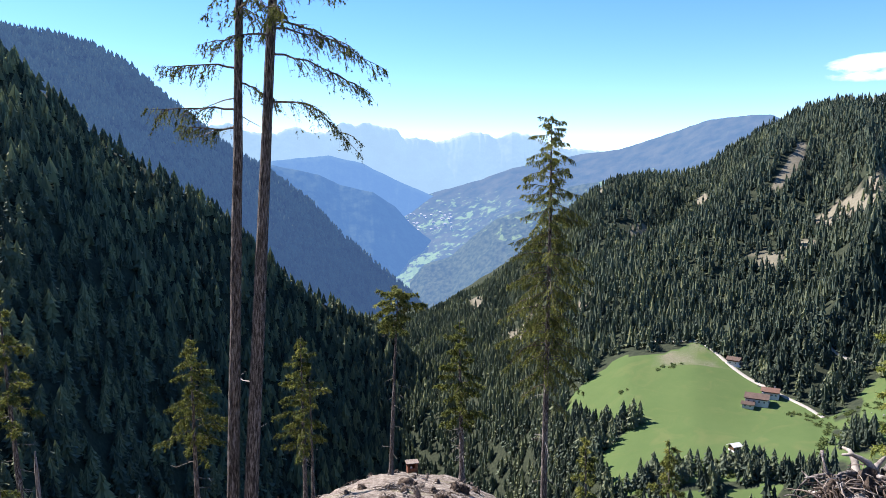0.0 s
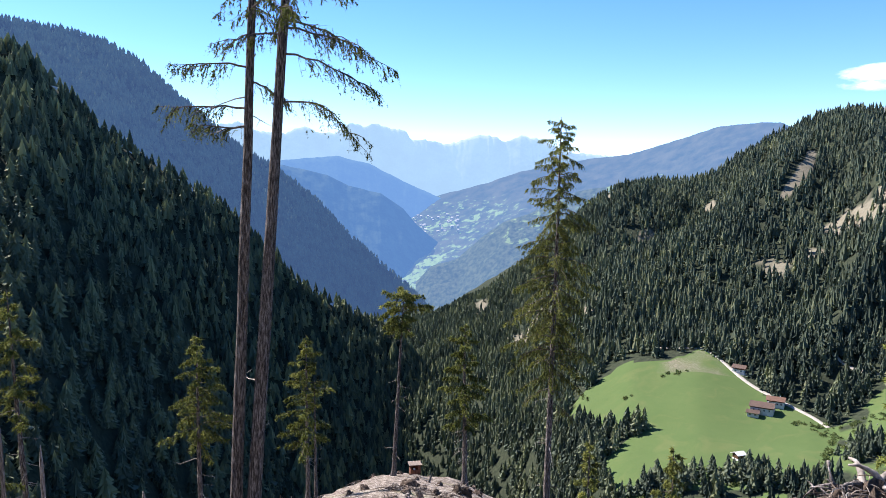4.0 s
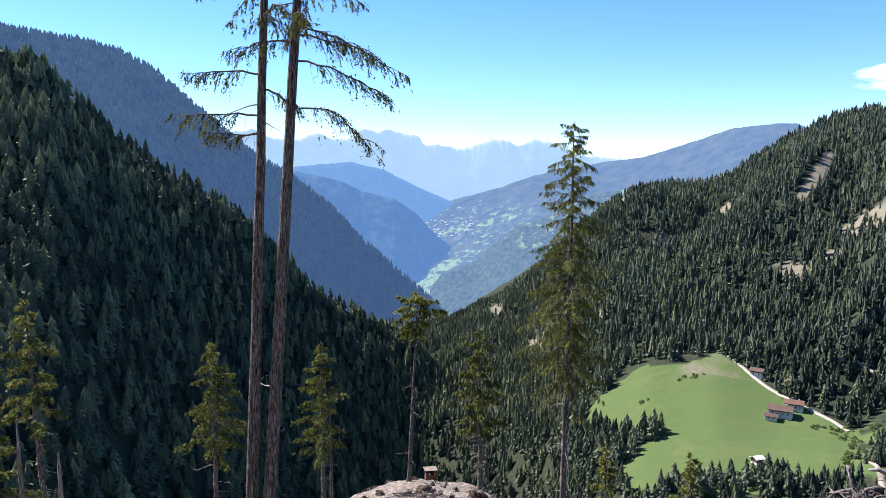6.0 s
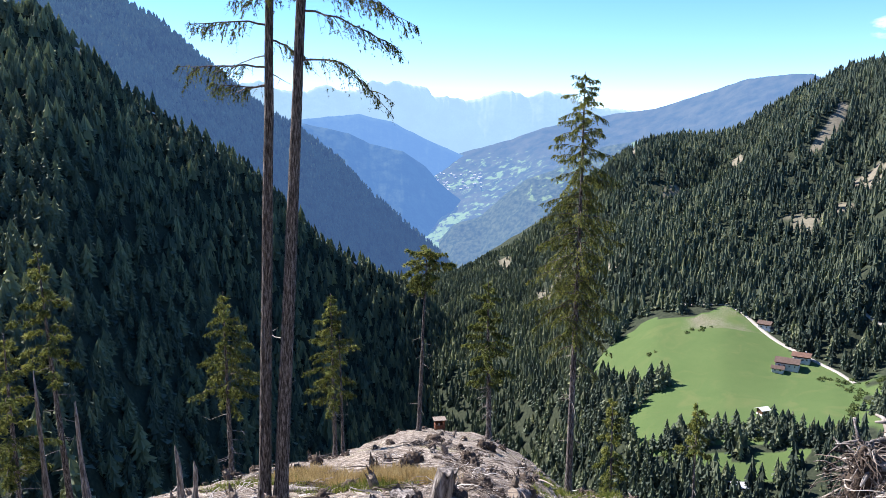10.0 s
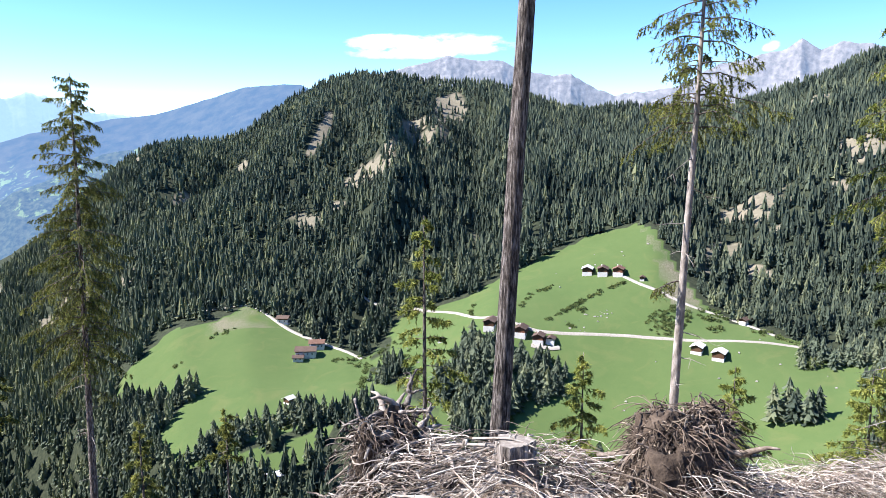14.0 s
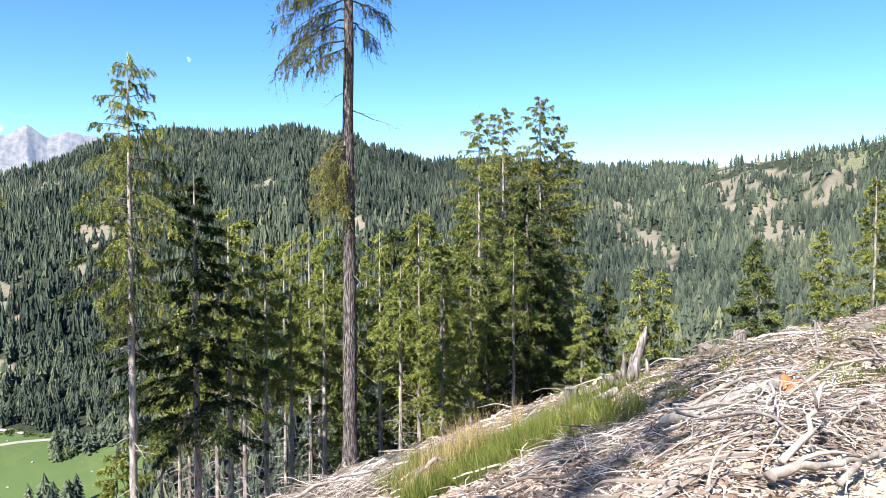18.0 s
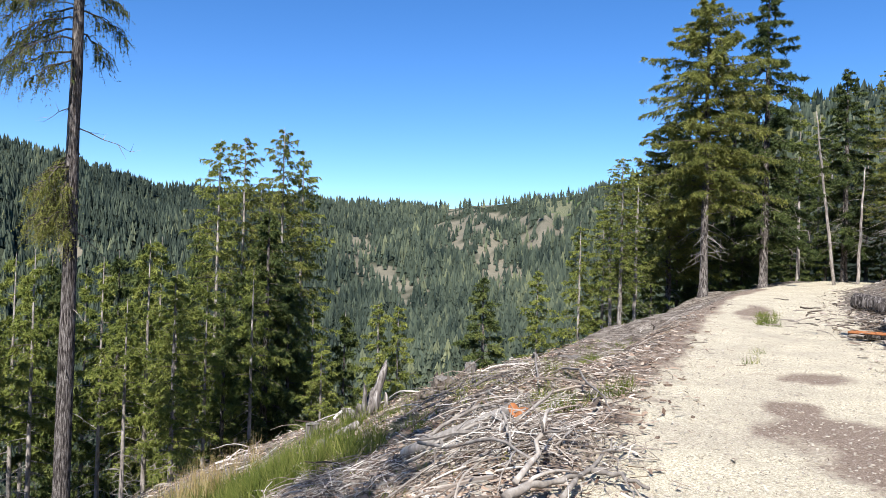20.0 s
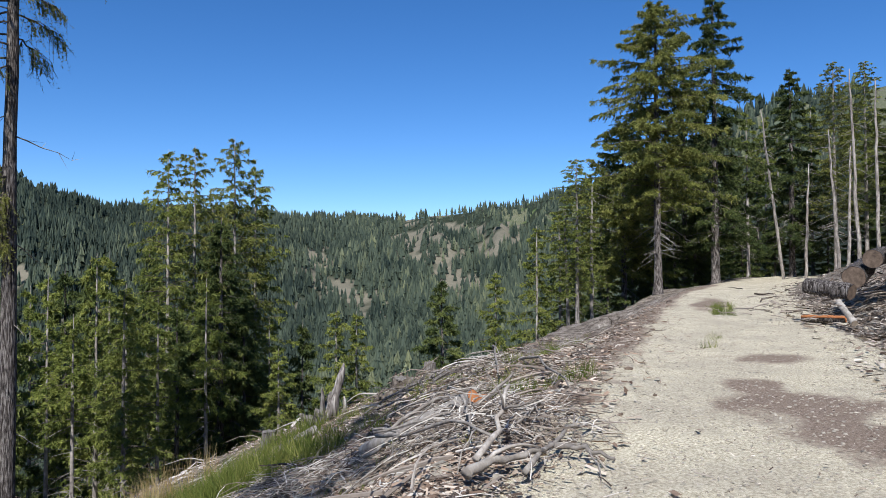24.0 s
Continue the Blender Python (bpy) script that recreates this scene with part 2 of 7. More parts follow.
def ground_material():
    """Forest floor, pasture, felled ground, gravel and rock, by what lies where (attribute 'cover')."""
    m = Nodes("ground")
    v = m.coords()
    big, mid, fine, tiny = (m.noise(s, v, 6.0, 0.6) for s in (0.02, 0.35, 2.6, 22.0))
    floor_ = m.mix(big, m.ramp(mid, [(0.3, (0.014, 0.019, 0.013)), (0.7, (0.042, 0.046, 0.030))]), m.ramp(mid, [(0.3, (0.018, 0.027, 0.016)), (0.7, (0.048, 0.060, 0.034))]))
    grass = m.mix(m.math("ADD", m.math("MULTIPLY", big, 0.55), m.math("MULTIPLY", m.noise(0.11, v, 5.0, 0.65), 0.45)), (0.053, 0.094, 0.032), (0.106, 0.138, 0.052))
    grass = m.mix(m.ramp(m.noise(0.045, v, 4.0, 0.6, 1.2), [(0.52, (0, 0, 0)), (0.72, (0.5, 0.5, 0.5))]), grass, (0.125, 0.136, 0.055))
    grass = m.mix(m.math("MULTIPLY", m.noise(1.3, v, 4.0), 0.35), grass, (0.045, 0.09, 0.018))
    felled = m.mix(m.ramp(fine, [(0.42, (0, 0, 0)), (0.66, (1, 1, 1))]), m.ramp(tiny, [(0.38, (0.030, 0.023, 0.017)), (0.62, (0.17, 0.135, 0.105))]),
                   m.ramp(tiny, [(0.38, (0.13, 0.105, 0.082)), (0.62, (0.50, 0.445, 0.37))]))
    felled = m.mix(m.ramp(mid, [(0.58, (0, 0, 0)), (0.72, (0.55, 0.55, 0.55))]), felled, m.ramp(tiny, [(0.3, (0.08, 0.085, 0.025)), (0.7, (0.24, 0.23, 0.08))]))
    gravel = m.ramp(m.noise(42.0, v, 6.0, 0.85), [(0.36, (0.14, 0.112, 0.075)), (0.5, (0.52, 0.46, 0.325)), (0.64, (0.86, 0.80, 0.63))])
    gravel = m.mix(m.ramp(m.noise(1.1, v, 6.0, 0.7), [(0.40, (0.75, 0.75, 0.75)), (0.62, (0, 0, 0))]), gravel, m.ramp(m.noise(38.0, v, 5.0, 0.8), [(0.35, (0.15, 0.12, 0.085)), (0.62, (0.56, 0.50, 0.38))]))
    at = m.node("Attribute")
    at.attribute_name = "dirt"
    bare = m.ramp(m.math("ADD", at.outputs["Fac"], m.math("MULTIPLY", m.math("SUBTRACT", m.noise(12.0, v, 8.0, 0.8), 0.5), 2.2)), [(0.34, (0, 0, 0)), (0.66, (0.92, 0.92, 0.92))])
    gravel = m.mix(bare, gravel, m.ramp(m.noise(48.0, v, 5.0, 0.8), [(0.34, (0.055, 0.038, 0.029)), (0.52, (0.20, 0.145, 0.11)), (0.68, (0.42, 0.35, 0.28))]))
    rock = m.mix(m.noise(0.25, v, 8.0, 0.7), (0.075, 0.068, 0.048), (0.27, 0.245, 0.18))
    a = m.node("Attribute")
    a.attribute_name = "cover"
    sep = m.node("SeparateColor")
    m.link(a.outputs["Color"], sep.inputs[0])
    edge = m.math("MULTIPLY", m.math("SUBTRACT", fine, 0.5), 0.25)

    def on(sock):
        return m.ramp(m.math("ADD", sock, edge), [(0.38, (0, 0, 0)), (0.62, (1, 1, 1))])
    col = m.mix(on(sep.outputs[0]), floor_, grass)
    col = m.mix(on(sep.outputs[1]), col, felled)
    col = m.mix(on(sep.outputs[2]), col, gravel)
    col = m.mix(on(a.outputs["Alpha"]), col, rock)
    m.bump(m.noise(34.0, v, 6.0, 0.75), 0.6, 0.022)
    return m.finish(col, 0.97, 0.1)


GROUND = ground_material()

# ---- the lie of the land: polar curves round the viewpoint (azimuth, distance, elevation seen from eye height) ----
EYE = 1.6
BROW = [(-80, 40, -24), (-45, 38, -27), (-20, 38, -25.5), (-11, 46, -24.6), (-4, 60, -22.8), (1, 60, -23.3), (5, 52, -25.0), (8, 46, -27.0), (17, 22, -27.5),
        (24, 15, -26.5), (30, 11, -25), (40, 9, -24.5), (52, 10, -24), (62, 14, -22.5), (72, 19, -20.8), (81, 23, -18.6), (89, 23, -15.8), (97, 22, -12.4),
        (103, 21, -10.7), (110, 19, -7.8), (116, 21, -6.0), (121, 32, -4.5), (127, 42, -2.2), (131, 52, -1.1), (137, 60, -0.5), (150, 60, 6), (170, 60, 14)]
LEFT = [(-80, 800, 15), (-60, 850, 12.5), (-45, 880, 10.0), (-29.8, 900, 6.9), (-26.4, 905, 3.9), (-22, 920, 0.3), (-17.2, 940, -3.3), (-12.9, 960, -7.4),
        (-9.7, 980, -9.8), (-6.3, 1000, -12.0), (-2, 990, -14.8), (0.6, 960, -16.4), (3.7, 880, -18.8), (7.6, 760, -20.8), (12, 600, -24.5), (16, 500, -30)]
LOW = [(-6, 950, -18), (2, 800, -19), (6, 700, -19.8), (10, 560, -21), (14, 490, -23), (19, 480, -22.5), (23, 480, -22), (28, 470, -21.5), (33, 460, -22),
       (38, 440, -24), (44, 430, -25.5), (50, 430, -25), (56, 430, -24), (63, 440, -21), (72, 450, -18), (82, 470, -14), (90, 480, -12), (105, 480, -9),
       (118, 480, -7), (128, 420, -4), (135, 300, 0), (145, 200, 3), (170, 120, 8)]
MID = [(-6, 1200, -15), (2, 1050, -14.5), (6, 900, -16), (10, 640, -17.5), (14, 580, -18.5), (19, 570, -18), (23, 560, -18.5), (28, 540, -19), (33, 550, -17),
       (38, 550, -14.3), (44, 550, -14.9), (50, 550, -14.9), (56, 550, -14.8), (63, 560, -15.2), (72, 570, -13), (82, 600, -9), (90, 620, -7), (105, 620, -5.5),
       (118, 620, -4), (128, 560, 0), (135, 420, 4), (145, 350, 6), (170, 250, 12)]
TOP = [(-6, 1400, -13), (2, 1300, -11.5), (6, 1150, -12), (10, 720, -15), (14, 670, -14.2), (19, 690, -12.8), (23, 630, -15.5), (28, 610, -16.5), (33, 630, -13.6),
       (38, 650, -11.3), (44, 680, -9), (50, 690, -7.3), (56, 650, -11.5), (63, 660, -10.5), (72, 700, -8), (82, 720, -5), (90, 750, -4), (105, 800, -2.5),
       (118, 800, -1), (128, 750, 4), (135, 600, 7.5), (145, 500, 8.5), (170, 400, 14)]
CREST = [(-6, 1750, -12), (-0.2, 1700, -10.4), (3.7, 1630, -8.1), (5.9, 1600, -6.6), (9.2, 1520, -3.8), (11.7, 1480, -1.8), (13, 1460, -0.8), (17.5, 1420, -0.8),
         (19.5, 1400, -0.1), (23.4, 1350, 2.3), (26.5, 1330, 3.9), (30, 1320, 4.1), (34.8, 1320, 4.0), (38, 1330, 3.5), (43.5, 1350, 1.9), (48.8, 1350, 1.5),
         (53, 1330, 1.7), (58.4, 1300, 3.0), (63, 1280, 4.8), (68, 1260, 5.9), (77, 1230, 6.4), (82, 1210, 5.6), (87, 1230, 4.45), (97.8, 1280, 4.45),
         (102.5, 1300, 3.75), (108, 1300, 3.9), (112.5, 1300, 4.4), (118.2, 1280, 5.2), (128, 1100, 8.4), (134, 900, 11.0), (140, 850, 11.6), (170, 700, 17)]


def lift(az):
    """A slight tilt of the land."""
    return np.interp(az, [-30, 5, 20, 60, 80, 97], [0.6, 0.5, 0.4, 0.28, 0.35, 0.0])


def smooth_curve(table):
    t = np.array(table, float)
    t[:, 2] += lift(t[:, 0])
    fine = np.linspace(t[0, 0], t[-1, 0], 1200)
    ker = np.hanning(15) / np.hanning(15).sum()
    cols = [np.convolve(np.pad(np.interp(fine, t[:, 0], c), 7, mode="edge"), ker, "valid") for c in (t[:, 1], EYE + t[:, 1] * np.tan(np.radians(t[:, 2])))]
    return fine, cols[0], cols[1]


BROW, LEFT, LOW, MID, TOP, CREST = (smooth_curve(c) for c in (BROW, LEFT, LOW, MID, TOP, CREST))


def curve(c, az):
    """Distance and height of a curve at each azimuth in degrees."""
    return np.interp(az, c[0], c[1]), np.interp(az, c[0], c[2])


def hash_noise(x, y, seed=0):
    """Value noise, smooth, in -1..1, for arrays."""
    xi, yi = np.floor(x), np.floor(y)
    fx, fy = x - xi, y - yi
    fx, fy = fx * fx * (3 - 2 * fx), fy * fy * (3 - 2 * fy)

    def h(i, j):
        v = np.sin(i * 127.1 + j * 311.7 + seed * 74.7) * 43758.5453
        return 2 * (v - np.floor(v)) - 1
    a = h(xi, yi) * (1 - fx) + h(xi + 1, yi) * fx
    b = h(xi, yi + 1) * (1 - fx) + h(xi + 1, yi + 1) * fx
    return a * (1 - fy) + b * fy


ROAD_U = (0.755, -0.656)


def road_coords(x, y):
    """Along the forest road, and to its right-hand side, in metres; the road bends to the right far on."""
    along = x * ROAD_U[0] + y * ROAD_U[1]
    right = x * ROAD_U[1] - y * ROAD_U[0]
    return along, right - 0.0045 * np.maximum(along - 22, 0) ** 2


def height(x, y, rough=True):
    x, y = np.asarray(x, float), np.asarray(y, float)
    r = np.hypot(x, y) + 1e-6
    az = np.degrees(np.arctan2(x, y))
    az = np.where(az < -120, az + 360, az)
    bank = np.clip((az - 170) / 30, 0, 1) * np.clip((250 - az) / 10, 0, 1)
    az = np.where(az > 205, -80, np.clip(az, -80, 170))
    # near slope, from the road's edge to the brow and down behind it
    rb, zb = curve(BROW, az)
    s = np.clip((r - 1.2) / (rb - 1.2), 0, None)
    near = np.where(s < 1, zb * s ** np.interp(az, [66, 92], [0.88, 1.0]), zb - np.interp(az, [-80, 100, 120, 140, 170], [0.72, 0.62, 0.45, 0.1, -0.15]) * (r - rb))
    along, right = road_coords(x, y)
    level = 0.016 * np.clip(along, -10, 60)
    flat = np.clip((right + 3.2) / 1.6, 0, 1) * np.clip((75 - along) / 15, 0, 1) * np.clip((along + 1.5) / 4, 0, 1)
    cut = level + np.clip(right - 2.3, 0, 60) * 0.42
    near = near * (1 - flat) + cut * flat
    # wooded hill across the ravine on one side
    rl, zl = curve(LEFT, az)
    left = np.where(r < rl, zl - 0.56 * (rl - r), zl - 0.6 * (r - rl))
    left = np.where(az > 16, -900, left)
    # hill with the pastures
    (r1, z1), (r2, z2), (r3, z3), (r4, z4) = (curve(c, az) for c in (LOW, MID, TOP, CREST))
    hill = np.where(r < r1, z1 - 0.5 * (r1 - r), z1 + (z2 - z1) * (r - r1) / (r2 - r1))
    hill = np.where(r > r2, z2 + (z3 - z2) * (r - r2) / (r3 - r2), hill)
    hill = np.where(r > r3, z3 + (z4 - z3) * (r - r3) / (r4 - r3), hill)
    hill = np.where(r > r4, z4 - 0.35 * (r - r4), hill)
    hill = np.where(az < -5.5, -900, hill)
    if rough:
        far = np.clip((r - 150) / 500, 0, 1)
        n = hash_noise(x / 90, y / 90, 1) * 7 + hash_noise(x / 38, y / 38, 2) * 3 + hash_noise(x / 15, y / 15, 3) * 0.8
        hill = hill + n * np.clip((r - r3) / 150, 0.22, 1)
        # spurs and gullies that run down the hill
        across, down = 0.86 * x - 0.51 * y, 0.51 * x + 0.86 * y
        warp = 38 * hash_noise(x / 230, y / 230, 61)
        spur = 1 - 2 * np.abs(hash_noise((across + warp) / 84, down / 640, 62)) + 0.35 * hash_noise((across + warp) / 31, down / 260, 63)
        rib = 1 - 2 * np.abs(hash_noise(az * 0.24 + warp / 90, r / 620, 64)) + 0.35 * hash_noise(az * 0.7 + warp / 60, r / 300, 65)
        face = np.clip((r - r3) / 170, 0.03, 1) * np.clip((r4 - r) / 210, 0.08, 1)
        hill = hill + face * (spur * 38 * np.interp(az, [-4, 6, 16, 40, 56], [0.2, 0.35, 1, 1, 0]) + rib * 26 * np.interp(az, [40, 58, 124, 136], [0, 1, 1, 0]))
        left = left + n * far * 1.2
    z = np.maximum(np.maximum(near, left), np.maximum(hill, -900.0))
    if rough:
        wild = 1 - flat
        z = z + wild * np.clip(r / 8 - 0.2, 0, 1) * np.clip(2 - r / 90, 0, 1) * (hash_noise(x / 5, y / 5, 5) * 0.22 + hash_noise(x / 1.7, y / 1.7, 6) * 0.15 + hash_noise(x / 0.6, y / 0.6, 8) * 0.07)
        z = z + flat * (hash_noise(x / 2.2, y / 2.2, 9) * 0.025 + hash_noise(x / 0.5, y / 0.5, 10) * 0.008)
    return z + bank * 0.25 * np.clip(r - 4, 0, 300)

# ---- mesh tools ----
def mesh_np(name, verts, faces, mats, tone=None, smooth=False, index=None):
    """A mesh from arrays: faces all with the same number of corners."""
    verts, faces = np.asarray(verts, np.float32), np.asarray(faces, np.int32)
    me = bpy.data.meshes.new(name)
    n, k = faces.shape
    me.vertices.add(len(verts))
    me.vertices.foreach_set("co", verts.ravel())
    me.loops.add(n * k)
    me.loops.foreach_set("vertex_index", faces.ravel())
    me.polygons.add(n)
    me.polygons.foreach_set("loop_start", np.arange(0, n * k, k, dtype=np.int32))
    me.polygons.foreach_set("loop_total", np.full(n, k, np.int32))
    me.polygons.foreach_set("use_smooth", np.full(n, smooth))
    if index is not None:
        me.polygons.foreach_set("material_index", np.asarray(index, np.int32))
    for m in (mats if isinstance(mats, (list, tuple)) else [mats]):
        me.materials.append(m)
    if tone is not None:
        me.attributes.new("tone", "FLOAT", "POINT").data.foreach_set("value", np.asarray(tone, np.float32))
    me.update()
    me.validate()
    return me


class Soup:
    """Gathers triangles, and quads as pairs of them."""

    def __init__(self):
        self.v, self.f, self.t, self.n = [], [], [], 0

    def add(self, v, f, tone=0.5):
        v, f = np.asarray(v, float).reshape(-1, 3), np.asarray(f, int)
        if f.shape[1] == 4:
            f = np.concatenate([f[:, [0, 1, 2]], f[:, [0, 2, 3]]])
        self.v.append(v)
        self.f.append(f + self.n)
        self.t.append(np.broadcast_to(np.asarray(tone, float), (len(v),)))
        self.n += len(v)

    def tube(self, pts, radii, sides=6, tone=0.5, caps=True, wobble=0.0, rng=None):
        pts, radii = np.asarray(pts, float), np.asarray(radii, float)
        d = np.gradient(pts, axis=0)
        d /= np.linalg.norm(d, axis=1, keepdims=True) + 1e-9
        ref = np.where(np.abs(d[:, 2:3]) > 0.9, np.array([[1.0, 0, 0]]), np.array([[0, 0, 1.0]]))
        a = np.cross(d, ref)
        a /= np.linalg.norm(a, axis=1, keepdims=True) + 1e-9
        b = np.cross(d, a)
        ang = np.linspace(0, 2 * np.pi, sides, endpoint=False)
        rad = radii[:, None] * np.ones(sides)
        if wobble and rng is not None:
            rad = rad * (1 + wobble * rng.uniform(-1, 1, rad.shape))
        ring = pts[:, None] + rad[..., None] * (np.cos(ang)[None, :, None] * a[:, None] + np.sin(ang)[None, :, None] * b[:, None])
        m = len(pts)
        i, j = np.meshgrid(np.arange(m - 1), np.arange(sides), indexing="ij")
        k = (j + 1) % sides
        q = np.stack([i * sides + j, i * sides + k, (i + 1) * sides + k, (i + 1) * sides + j], -1).reshape(-1, 4)
        self.add(ring.reshape(-1, 3), q, tone)
        if caps:
            base = self.n - m * sides
            fan = np.array([[0, s + 1, s] for s in range(1, sides - 1)])
            self.f.append(fan + base)
            self.f.append(fan[:, ::-1] + base + (m - 1) * sides)

    def blades(self, at, way, length, width, rng, tone):
        """Slender triangles from points along ways."""
        n = len(at)
        if not n:
            return
        side = np.cross(way, rng.normal(size=(n, 3)))
        side /= np.linalg.norm(side, axis=1, keepdims=True) + 1e-9
        w, l = np.broadcast_to(width, (n,))[:, None], np.broadcast_to(length, (n,))[:, None]
        v = np.stack([at - side * w * 0.5, at + side * w * 0.5, at + way * l], 1).reshape(-1, 3)
        self.add(v, np.arange(3 * n).reshape(-1, 3), np.repeat(tone, 3))

    def mesh(self, name, mat, smooth=False):
        return mesh_np(name, np.concatenate(self.v), np.concatenate(self.f), mat, np.concatenate(self.t), smooth)


def empty(name, x, y, z):
    ob = new(name)
    ob.empty_display_size = 0.3
    ob.matrix_basis = pose(x, y, z)
    return ob


def part(name, me, parent, label=""):
    ob = new(name, me)
    ob.parent = parent
    return tagged(ob, label)


def polar(az, r):
    return r * math.sin(radians(az)), r * math.cos(radians(az))


def ground_z(x, y):
    return float(height(np.array([x]), np.array([y]))[0])


def inside(poly, x, y):
    """Which points lie within a closed outline."""
    hit = np.zeros(np.shape(x), bool)
    for (x0, y0), (x1, y1) in zip(poly, poly[1:] + poly[:1]):
        c = (y0 > y) != (y1 > y)
        hit ^= c & (x < (x1 - x0) * (y - y0) / (y1 - y0 + 1e-12) + x0)
    return hit



# ---- land cover ----
PASTURE_A = [(105, 636), (122, 653), (155, 664), (190, 645), (227, 660), (241, 625), (248, 590), (263, 560), (276, 523), (256, 470), (226, 436),
             (183, 445), (117, 465), (108, 520), (141, 547), (120, 575)]
PASTURE_B = [(269, 429), (290, 500), (313, 545), (337, 545), (379, 515), (456, 507), (502, 497), (542, 476), (535, 450), (490, 366), (484, 328),
             (500, 256), (490, 215), (420, 187), (374, 200), (330, 225), (290, 270), (280, 320), (265, 380)]
PASTURE_C = [(115, 470), (133, 455), (152, 432), (171, 420), (203, 424), (196, 436), (164, 440), (140, 462)]
PASTURE_D = [(276, 523), (313, 545), (290, 500), (269, 429), (265, 380), (280, 320), (230, 400), (226, 436), (256, 470)]
FELLED = [(23.7, -6.2, 1.3), (32.5, 0.4, 2.2), (34.5, 1.6, 1.8), (30.0, -0.6, 1.2), (26.0, -5.0, 0.8), (56.5, -6.0, 2.4), (54.5, -8.0, 2.0), (59.0, -4.5, 1.4), (63, -1.0, 1.5), (84.6, -3.6, 2.2), (81.6, -6.5, 1.6),
          (101.6, -0.2, 2.0), (103.2, -1.8, 2.2), (105, -3.2, 1.9), (109.5, 1.6, 2.6), (112, 0.6, 2.6), (114.5, 1.8, 2.4), (116.5, 2.6, 1.8), (111.5, 3.2, 2.0), (113, -0.8, 2.0), (60, 2.4, 1.0), (66.5, 3.0, 0.8), (14.5, -4.5, 0.8), (8.0, -10.5, 1.5), (5.5, -12.5, 1.4), (10.6, -9.6, 0.9),
          (12.0, -1.3, 0.45), (12.5, -6.2, 0.6), (11.5, -8.1, 0.7), (5.6, -12.4, 1.3), (2.7, -10.0, 0.8), (9.8, -9.7, 0.8), (19.2, -2.1, 0.6), (23.7, -6.6, 0.9), (21.5, -8.9, 0.7), (26.3, -7.4, 0.6), (29.1, -2.2, 1.3), (31.7, -0.3, 1.2),
          (32.4, -1.8, 0.9), (27.3, -3.5, 0.8), (36.8, -7.6, 1.0), (54.8, 1.9, 0.8), (55.2, -8.0, 1.7), (56.9, -9.4, 1.2), (57.4, -5.0, 1.0), (63.1, -0.8, 1.0), (64.8, -0.2, 0.9), (81.0, -0.4, 1.0), (84.2, -2.6, 1.3),
          (73.6, 2.4, 0.6), (74.9, 2.9, 0.5), (65.0, -5.7, 0.8), (62.0, -3.5, 0.6), (68.4, -7.9, 1.2), (102.0, -1.4, 1.3), (100.4, -2.6, 1.0), (94.2, 0.1, 0.9), (110.5, 2.4, 1.0), (113.6, 2.9, 1.4), (115.3, 2.4, 1.0), (111.8, 0.9, 1.1), (81.7, -4.6, 1.3)]


def felled_mask(x, y, z):
    """Open ground among the woods on the far hill: landslips, felled strips, crags."""
    r = np.hypot(x, y)
    az, el = np.degrees(np.arctan2(x, y)), np.degrees(np.arctan2(z - EYE, r))
    out = np.zeros(np.shape(x))
    wob = hash_noise(x / 40, y / 40, 21) * 0.6 + hash_noise(x / 17, y / 17, 22) * 0.5
    for a, e, s in FELLED:
        out = np.maximum(out, 1.35 - np.hypot((az - a) / s, (el - e) / (s * 0.8)) + wob)
    # a pale landslip that runs down below the ridge
    t = np.clip((1.9 - el) / 3.4, 0, 1)
    slip = 1.3 - np.abs(az - (25.55 - 1.75 * t ** 1.3)) / (0.34 + 0.36 * np.sin(np.pi * t)) + wob * 0.3
    slip = np.where((el < 2.0) & (el > -1.6), slip, 0)
    return np.clip(out, 0, 1) * (r > 650), np.clip(slip, 0, 1) * (r > 650)


# brown patches on the gravel: distance along the road, offset, half sizes
DIRT = [(11.6, 0.55, 0.65, 0.6), (8.1, 0.55, 1.0, 0.75), (6.7, 0.9, 0.9, 0.5), (9.3, 0.2, 0.5, 0.35), (24, -0.3, 3.0, 0.5)]


